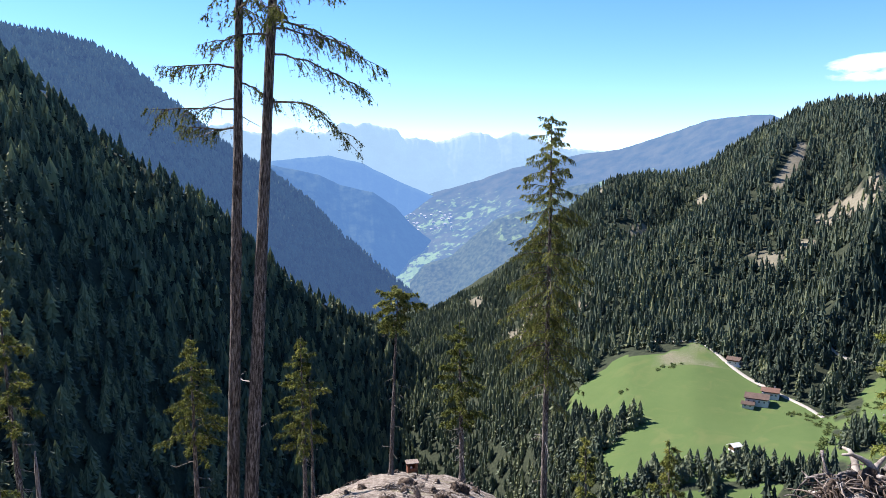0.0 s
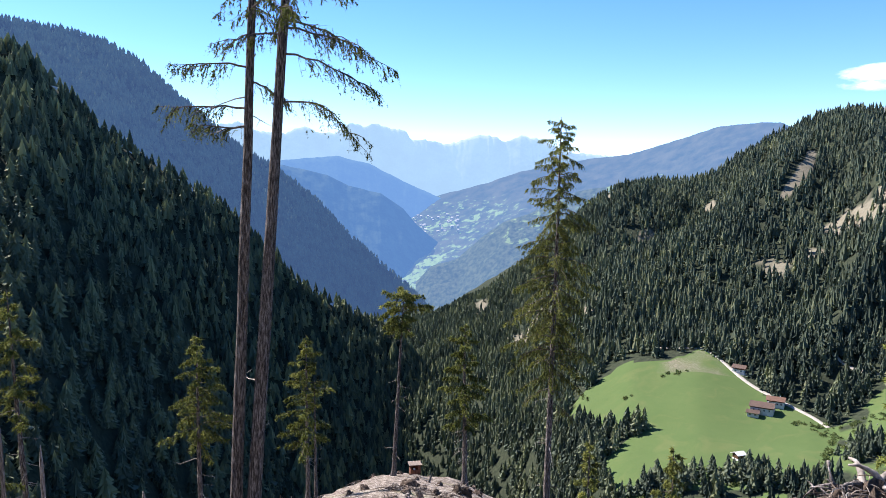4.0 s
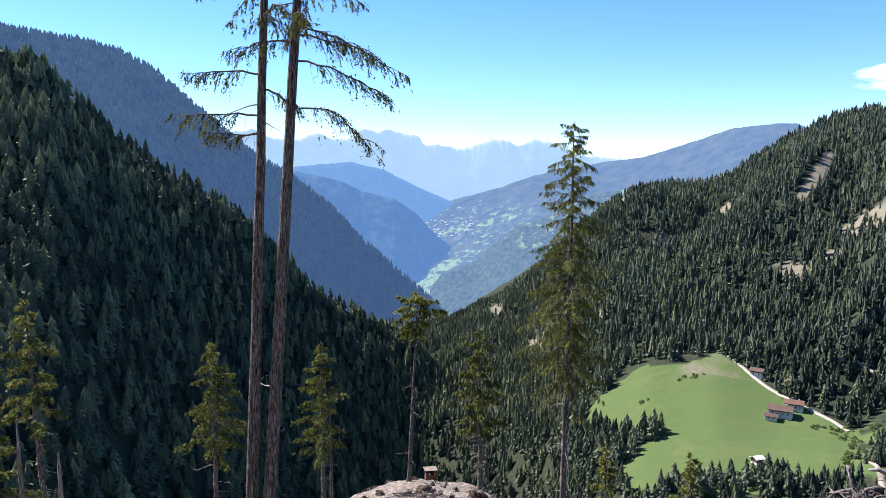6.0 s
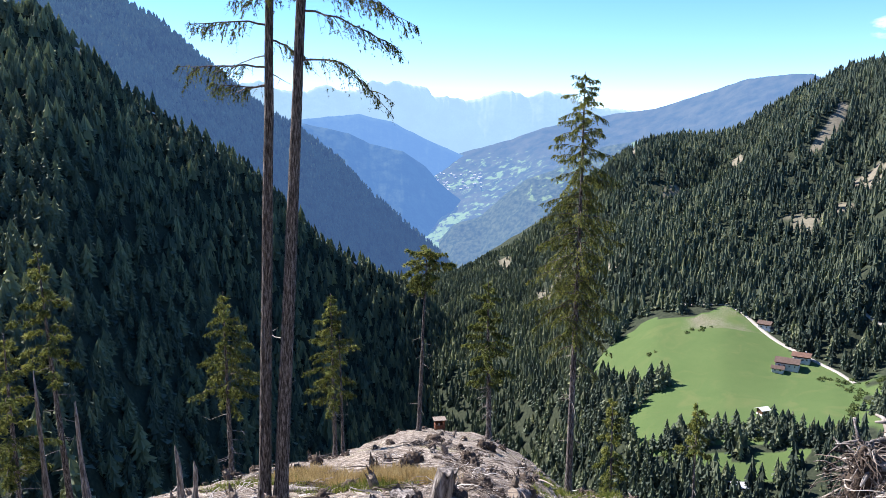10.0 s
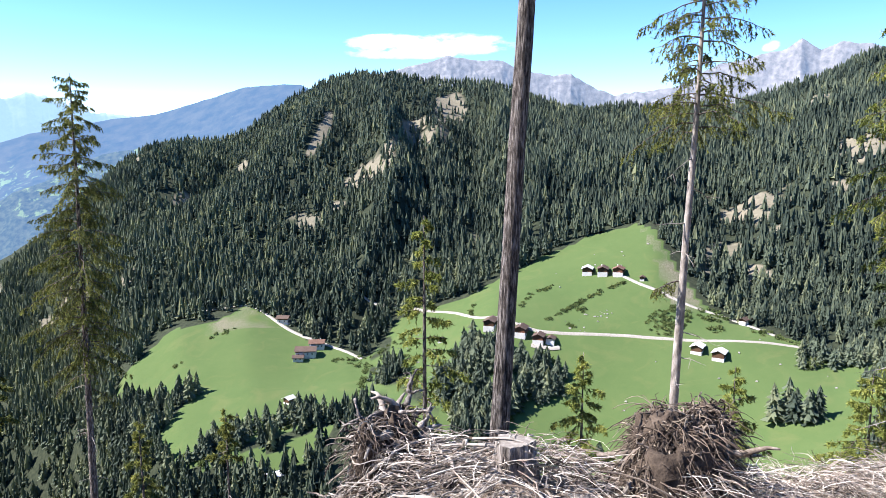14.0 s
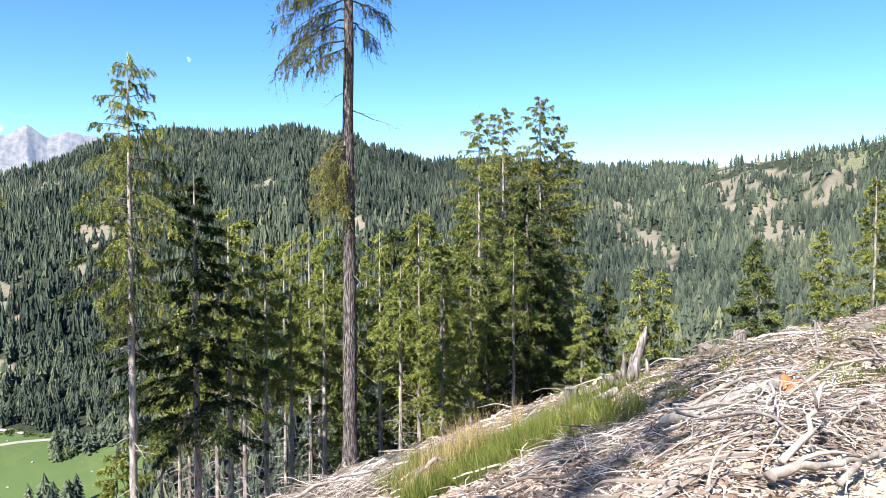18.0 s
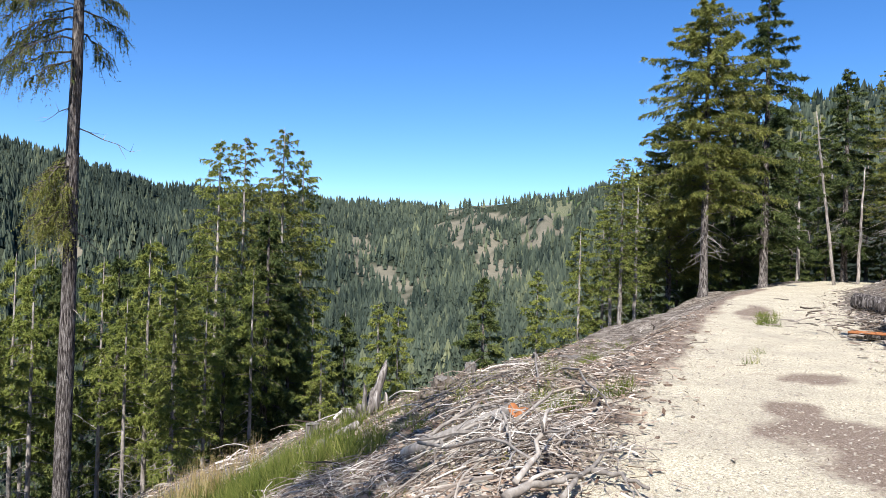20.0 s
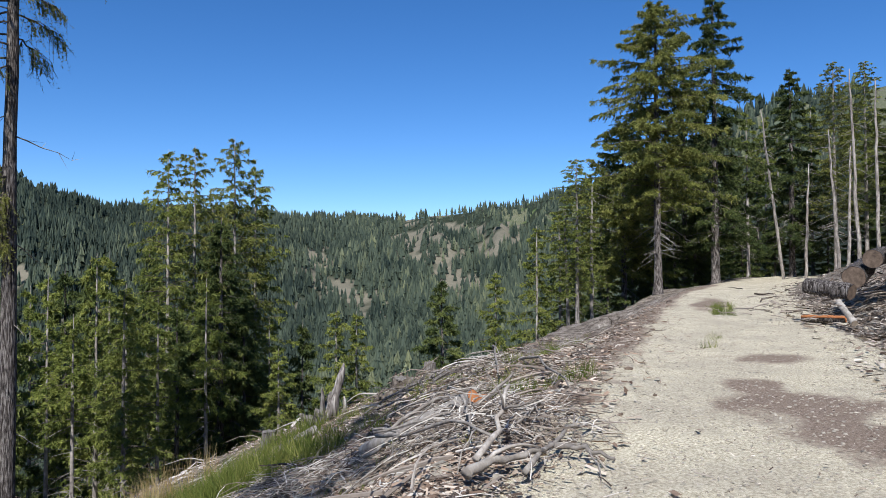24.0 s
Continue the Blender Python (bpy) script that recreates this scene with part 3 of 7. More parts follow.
def build_ground():
    rings = np.concatenate([np.geomspace(0.35, 60, 150), np.geomspace(62, 400, 46), np.arange(406, 770, 6.5), np.geomspace(780, 1800, 56), [1900, 2050, 2300, 2700, 3300, 4000, 4900]])
    azs = np.concatenate([np.arange(-48, 150, 0.48), np.arange(150, 312, 3.0)])
    a, r = np.meshgrid(np.radians(azs), rings, indexing="ij")
    x, y = r * np.sin(a), r * np.cos(a)
    z = height(x, y)
    n, m = x.shape
    i, j = np.meshgrid(np.arange(n), np.arange(m - 1), indexing="ij")
    k = (i + 1) % n
    quads = np.stack([i * m + j, i * m + j + 1, k * m + j + 1, k * m + j], -1).reshape(-1, 4)
    verts = np.stack([x, y, z], -1).reshape(-1, 3)
    verts = np.vstack([verts, [[0, 0, 0.0]]])
    hub = np.stack([np.full(n, n * m), np.arange(n) * m, ((np.arange(n) + 1) % n) * m, ((np.arange(n) + 1) % n) * m], -1)[:, [0, 1, 2]]
    quads = np.concatenate([quads[:, [0, 1, 2]], quads[:, [0, 2, 3]], hub])
    me = mesh_np("ground", verts, quads, GROUND, smooth=True)
    along, right = road_coords(x, y)
    cover = np.zeros((n, m, 4), np.float32)
    cover[..., 0] = inside(PASTURE_A, x, y) | inside(PASTURE_B, x, y) | inside(PASTURE_C, x, y)
    azd = np.degrees(np.arctan2(x, y))
    alp = (r > 480) & (z > 60) & (azd > 108) & (hash_noise(x / 60, y / 60, 31) > -0.3 + (124 - azd) * 0.05)
    cover[..., 0] = np.maximum(cover[..., 0], alp)
    dry = inside(PASTURE_B, x, y) & (azd > 49.0 + 0.02 * (690 - r)) & (r > 585) | inside(PASTURE_A, x, y) & (azd > 15.5) & (r > 648)
    cover[..., 1] = np.maximum(cover[..., 1], dry * np.clip(0.43 + 0.14 * hash_noise(x / 14, y / 14, 52), 0, 1))
    rough = inside(PASTURE_D, x, y)
    cover[..., 0] = np.maximum(cover[..., 0], rough * np.clip(0.6 + 0.5 * hash_noise(x / 12, y / 12, 51), 0, 1))
    near = (r < 100) & (right < 30)
    cover[..., 1] = np.maximum(np.maximum(near, 0.49 * alp), cover[..., 1])
    lane = (right > -1.9 + 0.3 * hash_noise(x / 1.3, y / 1.3, 33)) & (right < 2.2 + 0.3 * hash_noise(x / 1.1, y / 1.1, 34)) & (along > -25) & (along < 72) & (r < 80)
    cover[..., 2] = lane
    fm, slip = felled_mask(x, y, z)
    cover[..., 1] = np.maximum(cover[..., 1], 0.3 * fm)
    crag = np.clip(hash_noise(x / 26, y / 26, 35) * 1.6 + 0.2, 0, 1)
    cover[..., 3] = np.maximum(slip, fm * np.clip(crag + 0.58, 0, 1))
    dirt = np.zeros((n, m))
    wob = 0.45 * hash_noise(x / 0.5, y / 0.5, 71) + 0.35 * hash_noise(x / 0.17, y / 0.17, 72)
    for ca, cr, sa, sr in DIRT:
        dirt = np.maximum(dirt, 1.1 - 0.72 * np.hypot((along - ca) / sa, (right - cr) / sr) + 0.6 * wob)
    dirt = np.maximum(dirt, 1.0 - np.abs(right + 1.75) / 0.75 + 0.6 * wob)
    dirt = np.append(np.clip(dirt, 0, 1) * (r < 40), 0.0).astype(np.float32)
    me.attributes.new("dirt", "FLOAT", "POINT").data.foreach_set("value", dirt.ravel())
    data = np.vstack([cover.reshape(-1, 4), [[0, 0, 1, 0]]]).astype(np.float32)
    me.attributes.new("cover", "FLOAT_COLOR", "POINT").data.foreach_set("color", data.ravel())
    tagged(new("ground", me), "steep felled slope, gravel, pastures and forest floor", "ground", kind="structure")


build_ground()


# ---- far backdrop: ridges and peaks down the valley ----
def ridge(name, crest, r_top, r_foot, fall, mat, rough, step, label, tone=None, seed=0, rows=26, steep=1.0, jag=0.25):
    """A mountain side from its crest down towards the viewpoint."""
    t = np.array(crest, float)
    az = np.arange(t[0, 0], t[-1, 0], step)
    el = np.interp(az, t[:, 0], t[:, 1] + lift(t[:, 0]))
    rt = r_top(az) if callable(r_top) else np.full(az.shape, float(r_top))
    zc = EYE + rt * np.tan(np.radians(el))
    f = np.linspace(-0.12, 1, rows)[None, :] ** 1.0
    r = rt[:, None] + (r_foot - rt[:, None]) * f
    z = zc[:, None] - np.abs(f) ** steep * fall
    x, y = r * np.sin(np.radians(az))[:, None], r * np.cos(np.radians(az))[:, None]
    amp = rough * np.clip(np.abs(f) * 6, jag, 1)
    L = rough * 6
    z = z + amp * (hash_noise(x / L, y / L, seed) + 0.5 * hash_noise(x / L * 2.3, y / L * 2.3, seed + 1) + 0.28 * hash_noise(x / L * 5, y / L * 5, seed + 2) + 0.20 * hash_noise(x / L * 11, y / L * 11, seed + 3))
    n, m = x.shape
    i, j = np.meshgrid(np.arange(n - 1), np.arange(m - 1), indexing="ij")
    q = np.stack([i * m + j, i * m + j + 1, (i + 1) * m + j + 1, (i + 1) * m + j], -1).reshape(-1, 4)
    v = np.stack([x, y, z], -1).reshape(-1, 3)
    elv = np.degrees(np.arctan2(v[:, 2] - EYE, np.hypot(v[:, 0], v[:, 1])))
    azv = np.degrees(np.arctan2(v[:, 0], v[:, 1]))
    me = mesh_np(name, v, q, mat, tone(azv, elv) if tone else np.zeros(len(v)), True)
    tagged(new(name, me), label, "mountain", kind="structure")
    return x, y, z


# air is the emission colour that paints haze onto the land, share its strength
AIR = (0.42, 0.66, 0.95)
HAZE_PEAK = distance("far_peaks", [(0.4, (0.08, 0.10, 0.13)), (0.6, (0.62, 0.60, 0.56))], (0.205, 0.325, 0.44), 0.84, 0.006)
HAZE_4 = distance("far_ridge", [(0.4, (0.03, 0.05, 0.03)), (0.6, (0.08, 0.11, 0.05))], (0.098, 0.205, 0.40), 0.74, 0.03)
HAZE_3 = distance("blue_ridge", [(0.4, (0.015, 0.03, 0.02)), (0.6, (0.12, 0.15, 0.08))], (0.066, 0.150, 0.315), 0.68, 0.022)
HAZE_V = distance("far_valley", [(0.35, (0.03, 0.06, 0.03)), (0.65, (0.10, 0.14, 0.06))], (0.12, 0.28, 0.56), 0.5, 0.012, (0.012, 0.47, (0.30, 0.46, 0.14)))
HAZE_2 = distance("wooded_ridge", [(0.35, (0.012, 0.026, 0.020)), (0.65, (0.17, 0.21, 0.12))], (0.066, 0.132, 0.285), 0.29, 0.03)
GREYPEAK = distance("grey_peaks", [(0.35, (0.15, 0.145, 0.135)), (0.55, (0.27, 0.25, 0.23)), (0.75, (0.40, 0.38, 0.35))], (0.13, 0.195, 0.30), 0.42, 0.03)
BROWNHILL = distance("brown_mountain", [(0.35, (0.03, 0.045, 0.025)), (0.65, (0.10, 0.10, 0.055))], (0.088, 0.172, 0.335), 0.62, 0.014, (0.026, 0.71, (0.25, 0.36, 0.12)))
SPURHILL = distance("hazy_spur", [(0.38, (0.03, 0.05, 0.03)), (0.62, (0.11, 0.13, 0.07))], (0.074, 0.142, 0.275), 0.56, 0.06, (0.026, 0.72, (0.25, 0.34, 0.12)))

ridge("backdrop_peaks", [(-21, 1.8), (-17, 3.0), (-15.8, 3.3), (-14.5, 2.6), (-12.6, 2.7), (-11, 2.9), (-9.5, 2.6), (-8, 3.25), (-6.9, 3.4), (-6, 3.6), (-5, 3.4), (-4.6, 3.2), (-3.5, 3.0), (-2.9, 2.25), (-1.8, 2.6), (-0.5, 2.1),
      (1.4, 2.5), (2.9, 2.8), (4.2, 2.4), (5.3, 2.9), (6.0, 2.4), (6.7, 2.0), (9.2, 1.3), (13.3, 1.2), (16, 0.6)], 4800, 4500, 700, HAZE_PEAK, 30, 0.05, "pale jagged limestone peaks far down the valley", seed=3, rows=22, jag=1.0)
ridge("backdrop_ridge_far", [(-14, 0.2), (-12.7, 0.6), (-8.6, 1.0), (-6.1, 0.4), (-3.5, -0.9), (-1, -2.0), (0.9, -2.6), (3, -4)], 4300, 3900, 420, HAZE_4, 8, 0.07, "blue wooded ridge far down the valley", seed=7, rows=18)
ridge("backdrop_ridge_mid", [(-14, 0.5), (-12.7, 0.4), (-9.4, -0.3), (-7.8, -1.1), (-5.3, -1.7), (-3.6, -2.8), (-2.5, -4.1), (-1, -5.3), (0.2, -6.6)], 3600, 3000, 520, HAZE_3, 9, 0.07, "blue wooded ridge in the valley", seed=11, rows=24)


def fields(az, el):
    low = np.clip((-5.2 - el) / 0.8, 0, 1) * np.clip((1.2 - az - 0.25 * (el + 9)) / 0.8, 0, 1) * np.clip((az + 5.2) / 0.7, 0, 1)
    slope = np.clip((el + 7.5) / 1, 0, 1) * np.clip((-1.0 - el) / 1.0, 0, 1) * 0.5 * np.clip((8 - az) / 3, 0, 1)
    band = np.clip(1 - np.abs(el + 3.6 - 0.22 * az) / 0.9, 0, 1) * np.clip((az + 3.2) / 0.6, 0, 1) * np.clip((7 - az) / 3, 0, 1)
    return np.maximum(np.maximum(low * 0.68, slope * 0.75), band * 0.62)


def side_distance(az):
    return np.interp(az, [-6, 0, 10, 26], [4350, 4350, 4250, 3600])


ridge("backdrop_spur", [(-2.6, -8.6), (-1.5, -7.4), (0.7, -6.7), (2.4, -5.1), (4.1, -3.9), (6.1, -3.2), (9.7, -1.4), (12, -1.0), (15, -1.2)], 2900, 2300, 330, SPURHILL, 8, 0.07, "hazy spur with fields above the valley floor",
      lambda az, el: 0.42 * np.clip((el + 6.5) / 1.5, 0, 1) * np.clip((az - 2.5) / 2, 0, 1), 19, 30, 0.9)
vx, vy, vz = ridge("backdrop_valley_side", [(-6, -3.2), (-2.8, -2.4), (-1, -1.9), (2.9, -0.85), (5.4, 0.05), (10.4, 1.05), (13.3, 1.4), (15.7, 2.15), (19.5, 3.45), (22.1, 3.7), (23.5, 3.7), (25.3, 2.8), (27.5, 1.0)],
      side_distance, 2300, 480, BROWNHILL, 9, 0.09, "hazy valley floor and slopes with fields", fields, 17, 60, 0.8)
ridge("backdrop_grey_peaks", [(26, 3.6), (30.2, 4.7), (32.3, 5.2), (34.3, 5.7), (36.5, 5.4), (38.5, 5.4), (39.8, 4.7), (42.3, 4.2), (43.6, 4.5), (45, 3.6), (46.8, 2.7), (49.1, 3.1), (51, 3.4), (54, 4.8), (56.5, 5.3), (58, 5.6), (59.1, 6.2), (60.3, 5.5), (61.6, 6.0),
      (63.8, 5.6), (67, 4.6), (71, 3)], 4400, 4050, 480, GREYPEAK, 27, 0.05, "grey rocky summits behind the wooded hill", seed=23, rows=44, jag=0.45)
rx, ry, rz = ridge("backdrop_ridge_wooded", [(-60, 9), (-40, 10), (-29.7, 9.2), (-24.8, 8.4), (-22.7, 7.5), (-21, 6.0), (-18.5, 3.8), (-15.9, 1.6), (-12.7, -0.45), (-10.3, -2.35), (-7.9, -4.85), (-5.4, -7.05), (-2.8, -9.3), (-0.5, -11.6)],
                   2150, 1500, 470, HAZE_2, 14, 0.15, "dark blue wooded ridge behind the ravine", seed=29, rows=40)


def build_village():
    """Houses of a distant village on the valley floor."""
    rng = np.random.default_rng(15)
    r = np.hypot(vx, vy)
    az, el = np.degrees(np.arctan2(vx, vy)), np.degrees(np.arctan2(vz - EYE, r))
    i, j = np.nonzero((az > -2.9) & (az < 0.8) & (el > -4.4) & (el < -2.9))
    s = Soup()
    for k in rng.choice(len(i), 44):
        x, y, z = vx[i[k], j[k]] + rng.normal(0, 18), vy[i[k], j[k]] + rng.normal(0, 18), vz[i[k], j[k]]
        w, d, h = rng.uniform(9, 15), rng.uniform(8, 11), rng.uniform(6, 9)
        v = np.array([(sx * w / 2, sy * d / 2, q) for q in (-4, h) for sy in (-1, 1) for sx in (-1, 1)] + [(-w / 2, 0, h + 4), (w / 2, 0, h + 4)])
        s.add(v + [x, y, z], [(0, 1, 5), (0, 5, 4), (2, 6, 7), (2, 7, 3), (0, 4, 6), (0, 6, 2), (1, 3, 7), (1, 7, 5), (4, 5, 9), (4, 9, 8), (6, 8, 9), (6, 9, 7), (4, 8, 6), (5, 7, 9)])
    tagged(new("backdrop_village", s.mesh("backdrop_village", HAZE_VILLAGE)), "pale houses of a far village on the valley floor", "village", kind="stuff")


# house walls with blue haze mixed in as emission
HAZE_VILLAGE = distance("hazy_village_walls", [(0.4, (0.5, 0.48, 0.45)), (0.6, (0.75, 0.72, 0.68))], (0.10, 0.18, 0.34), 0.35, 0.1)
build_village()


def build_cloud():
    """A thin flat cloud resting on the summits."""
    m = Nodes("cloud")
    v = m.coords((1.0, 1.0, 2.6))
    n = m.noise(0.0060, v, 6.0, 0.6)
    a = m.node("Attribute")
    a.attribute_name = "tone"
    k = m.ramp(m.math("MULTIPLY", m.math("SUBTRACT", n, 0.22), a.outputs["Fac"]), [(0.07, (0, 0, 0)), (0.26, (0.92, 0.92, 0.92))])
    e = m.node("Emission", Strength=1.0)
    e.inputs[0].default_value = (0.75, 0.77, 0.80, 1)
    t = m.node("BsdfTransparent")
    mix = m.node("MixShader")
    m.link(k, mix.inputs[0])
    m.link(t.outputs[0], mix.inputs[1])
    m.link(e.outputs[0], mix.inputs[2])
    m.link(mix.outputs[0], m.out.inputs[0])
    for name, a0, e0, w, h in (("backdrop_cloud", 33.2, 6.65, 7.6, 1.15), ("backdrop_cloud", 29.5, 7.0, 3.4, 0.75), ("backdrop_cloud", 57.2, 6.1, 0.7, 0.45)):
        u, q = np.meshgrid(np.linspace(-1, 1, 40), np.linspace(-1, 1, 14), indexing="ij")
        az, el = np.radians(a0 + u * w), np.radians(e0 + q * h + 0.25 * h * u)
        r = 4700 + 60 * q ** 2
        vv = np.stack([r * np.sin(az), r * np.cos(az), EYE + r * np.tan(el)], -1).reshape(-1, 3)
        i, j = np.meshgrid(np.arange(39), np.arange(13), indexing="ij")
        f = np.stack([i * 14 + j, i * 14 + j + 1, (i + 1) * 14 + j + 1, (i + 1) * 14 + j], -1).reshape(-1, 4)
        tone = np.clip(1 - np.hypot(u, np.where(q > 0, q, q * 1.3)), 0, 1) ** 0.6
        tagged(new(name, mesh_np(name, vv, f, m.mat, tone.ravel(), True)), "thin white cloud against a clear sky", "cloud", kind="structure")


build_cloud()


def build_moon(az, el, size):
    """The pale waning moon in the day sky."""
    m = Nodes("day_moon")
    e = m.node("Emission", Strength=1.0)
    e.inputs[0].default_value = (0.42, 0.56, 0.66, 1)
    m.link(m.mix(m.noise(0.08, m.coords(), 3.0), (0.19, 0.36, 0.52), (0.27, 0.42, 0.55)), e.inputs[0])
    m.link(e.outputs[0], m.out.inputs[0])
    r = 4850.0
    q = r * math.tan(radians(size / 2))
    t = np.linspace(-math.pi / 2, math.pi / 2, 17)
    rim, inner = np.stack([np.cos(t), np.sin(t)], -1), np.stack([-0.15 * np.cos(t), np.sin(t)], -1)
    flat = np.concatenate([rim, inner]) * q
    tilt = radians(20)
    flat = np.stack([flat[:, 0] * math.cos(tilt) - flat[:, 1] * math.sin(tilt), flat[:, 0] * math.sin(tilt) + flat[:, 1] * math.cos(tilt)], -1)
    c, s = math.cos(radians(az)), math.sin(radians(az))
    v = np.stack([r * s + flat[:, 0] * c, r * c - flat[:, 0] * s, EYE + r * math.tan(radians(el)) + flat[:, 1]], -1)
    f = np.array([(k, k + 1, 18 + k, 17 + k) for k in range(16)])
    tagged(new("backdrop_moon", mesh_np("backdrop_moon", v, f, m.mat)), "pale half moon in the clear day sky", "moon", kind="structure")


build_moon(69.41, 11.58, 0.42)


# ---- woods ----
def conifer_template(count, rng, spread=0.165):
    """A small conifer of unit height: ragged drooping skirts of boughs round a stem, with loose sprays between, as triangles."""
    tiers = max(2, count // 7)
    n = 10 if count < 30 else 12
    v, f = [], []
    for k in range(tiers):
        u = (k + rng.uniform(-0.2, 0.2)) / tiers if k else 0.0
        z0 = 0.06 + 0.82 * u
        top = min(1.0, z0 + 1.5 / tiers) if k < tiers - 1 else 1.0
        L = spread * ((1 - u) ** 0.62 * rng.uniform(0.8, 1.15) * (0.85 + 0.15 * min(1, 5 * u))) + 0.008
        turn, base = rng.uniform(0, 6.28), len(v)
        off = rng.normal(0, 0.012, 2)
        v.append((off[0], off[1], top))
        for s in range(n):
            out = s % 2
            q = L * (rng.uniform(0.85, 1.35) if out else rng.uniform(0.40, 0.62))
            a = turn + 6.283 * (s + rng.uniform(-0.3, 0.3)) / n
            v.append((q * np.cos(a), q * np.sin(a), z0 + (rng.uniform(-0.06, 0.03) if out else rng.uniform(0.02, 0.07) * 4 / (tiers + 2))))
        f += [(base, base + 1 + s, base + 1 + (s + 1) % n) for s in range(n)]
    for k in range(count // 3):
        u = (k + rng.uniform(0, 0.8)) / (count // 3)
        z0 = 0.06 + 0.84 * u
        L = spread * 1.30 * (1 - u) ** 0.62 * rng.uniform(0.7, 1.2) + 0.012
        a, half, base = k * 2.4 + rng.uniform(-0.4, 0.4), rng.uniform(0.15, 0.35), len(v)
        v.append((0, 0, min(1.0, z0 + 0.10)))
        for s in (-1, 1):
            v.append((L * np.cos(a + s * half), L * np.sin(a + s * half), z0 - rng.uniform(0.0, 0.05)))
        f.append((base, base + 1, base + 2))
    return np.array(v), np.array(f)


def plant(name, x, y, z, h, wide, tone, sprays, mat, label, seed, kinds=8):
    """Many far conifers in one mesh."""
    rng = np.random.default_rng(seed)
    vs, fs, ts, n = [], [], [], 0
    pick = rng.integers(0, kinds, len(x))
    for k in range(kinds):
        tv, tf = conifer_template(sprays, rng)
        s = pick == k
        m = int(s.sum())
        if not m:
            continue
        a = rng.uniform(0, 6.28, m)
        c, q = np.cos(a)[:, None], np.sin(a)[:, None]
        w = (h[s] * wide[s])[:, None]
        v = np.stack([x[s][:, None] + w * (c * tv[:, 0] - q * tv[:, 1]), y[s][:, None] + w * (q * tv[:, 0] + c * tv[:, 1]), z[s][:, None] - 0.4 + h[s][:, None] * tv[:, 2]], -1)
        vs.append(v.reshape(-1, 3))
        fs.append((tf[None] + n + np.arange(m)[:, None, None] * len(tv)).reshape(-1, 3))
        # tone falls towards each tree's foot: shade low down put into the colour
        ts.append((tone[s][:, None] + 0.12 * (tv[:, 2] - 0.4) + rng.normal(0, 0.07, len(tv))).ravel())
        n += m * len(tv)
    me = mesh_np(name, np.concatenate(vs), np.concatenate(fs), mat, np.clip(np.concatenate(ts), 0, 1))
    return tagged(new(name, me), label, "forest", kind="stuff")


def scatter(az0, az1, r0, r1, spacing, seed):
    rng = np.random.default_rng(seed)
    area = radians(az1 - az0) * (r1 ** 2 - r0 ** 2) / 2
    n = int(area / spacing ** 2)
    r = np.sqrt(rng.uniform(r0 ** 2, r1 ** 2, n))
    a = np.radians(rng.uniform(az0, az1, n))
    return r * np.sin(a), r * np.cos(a), rng


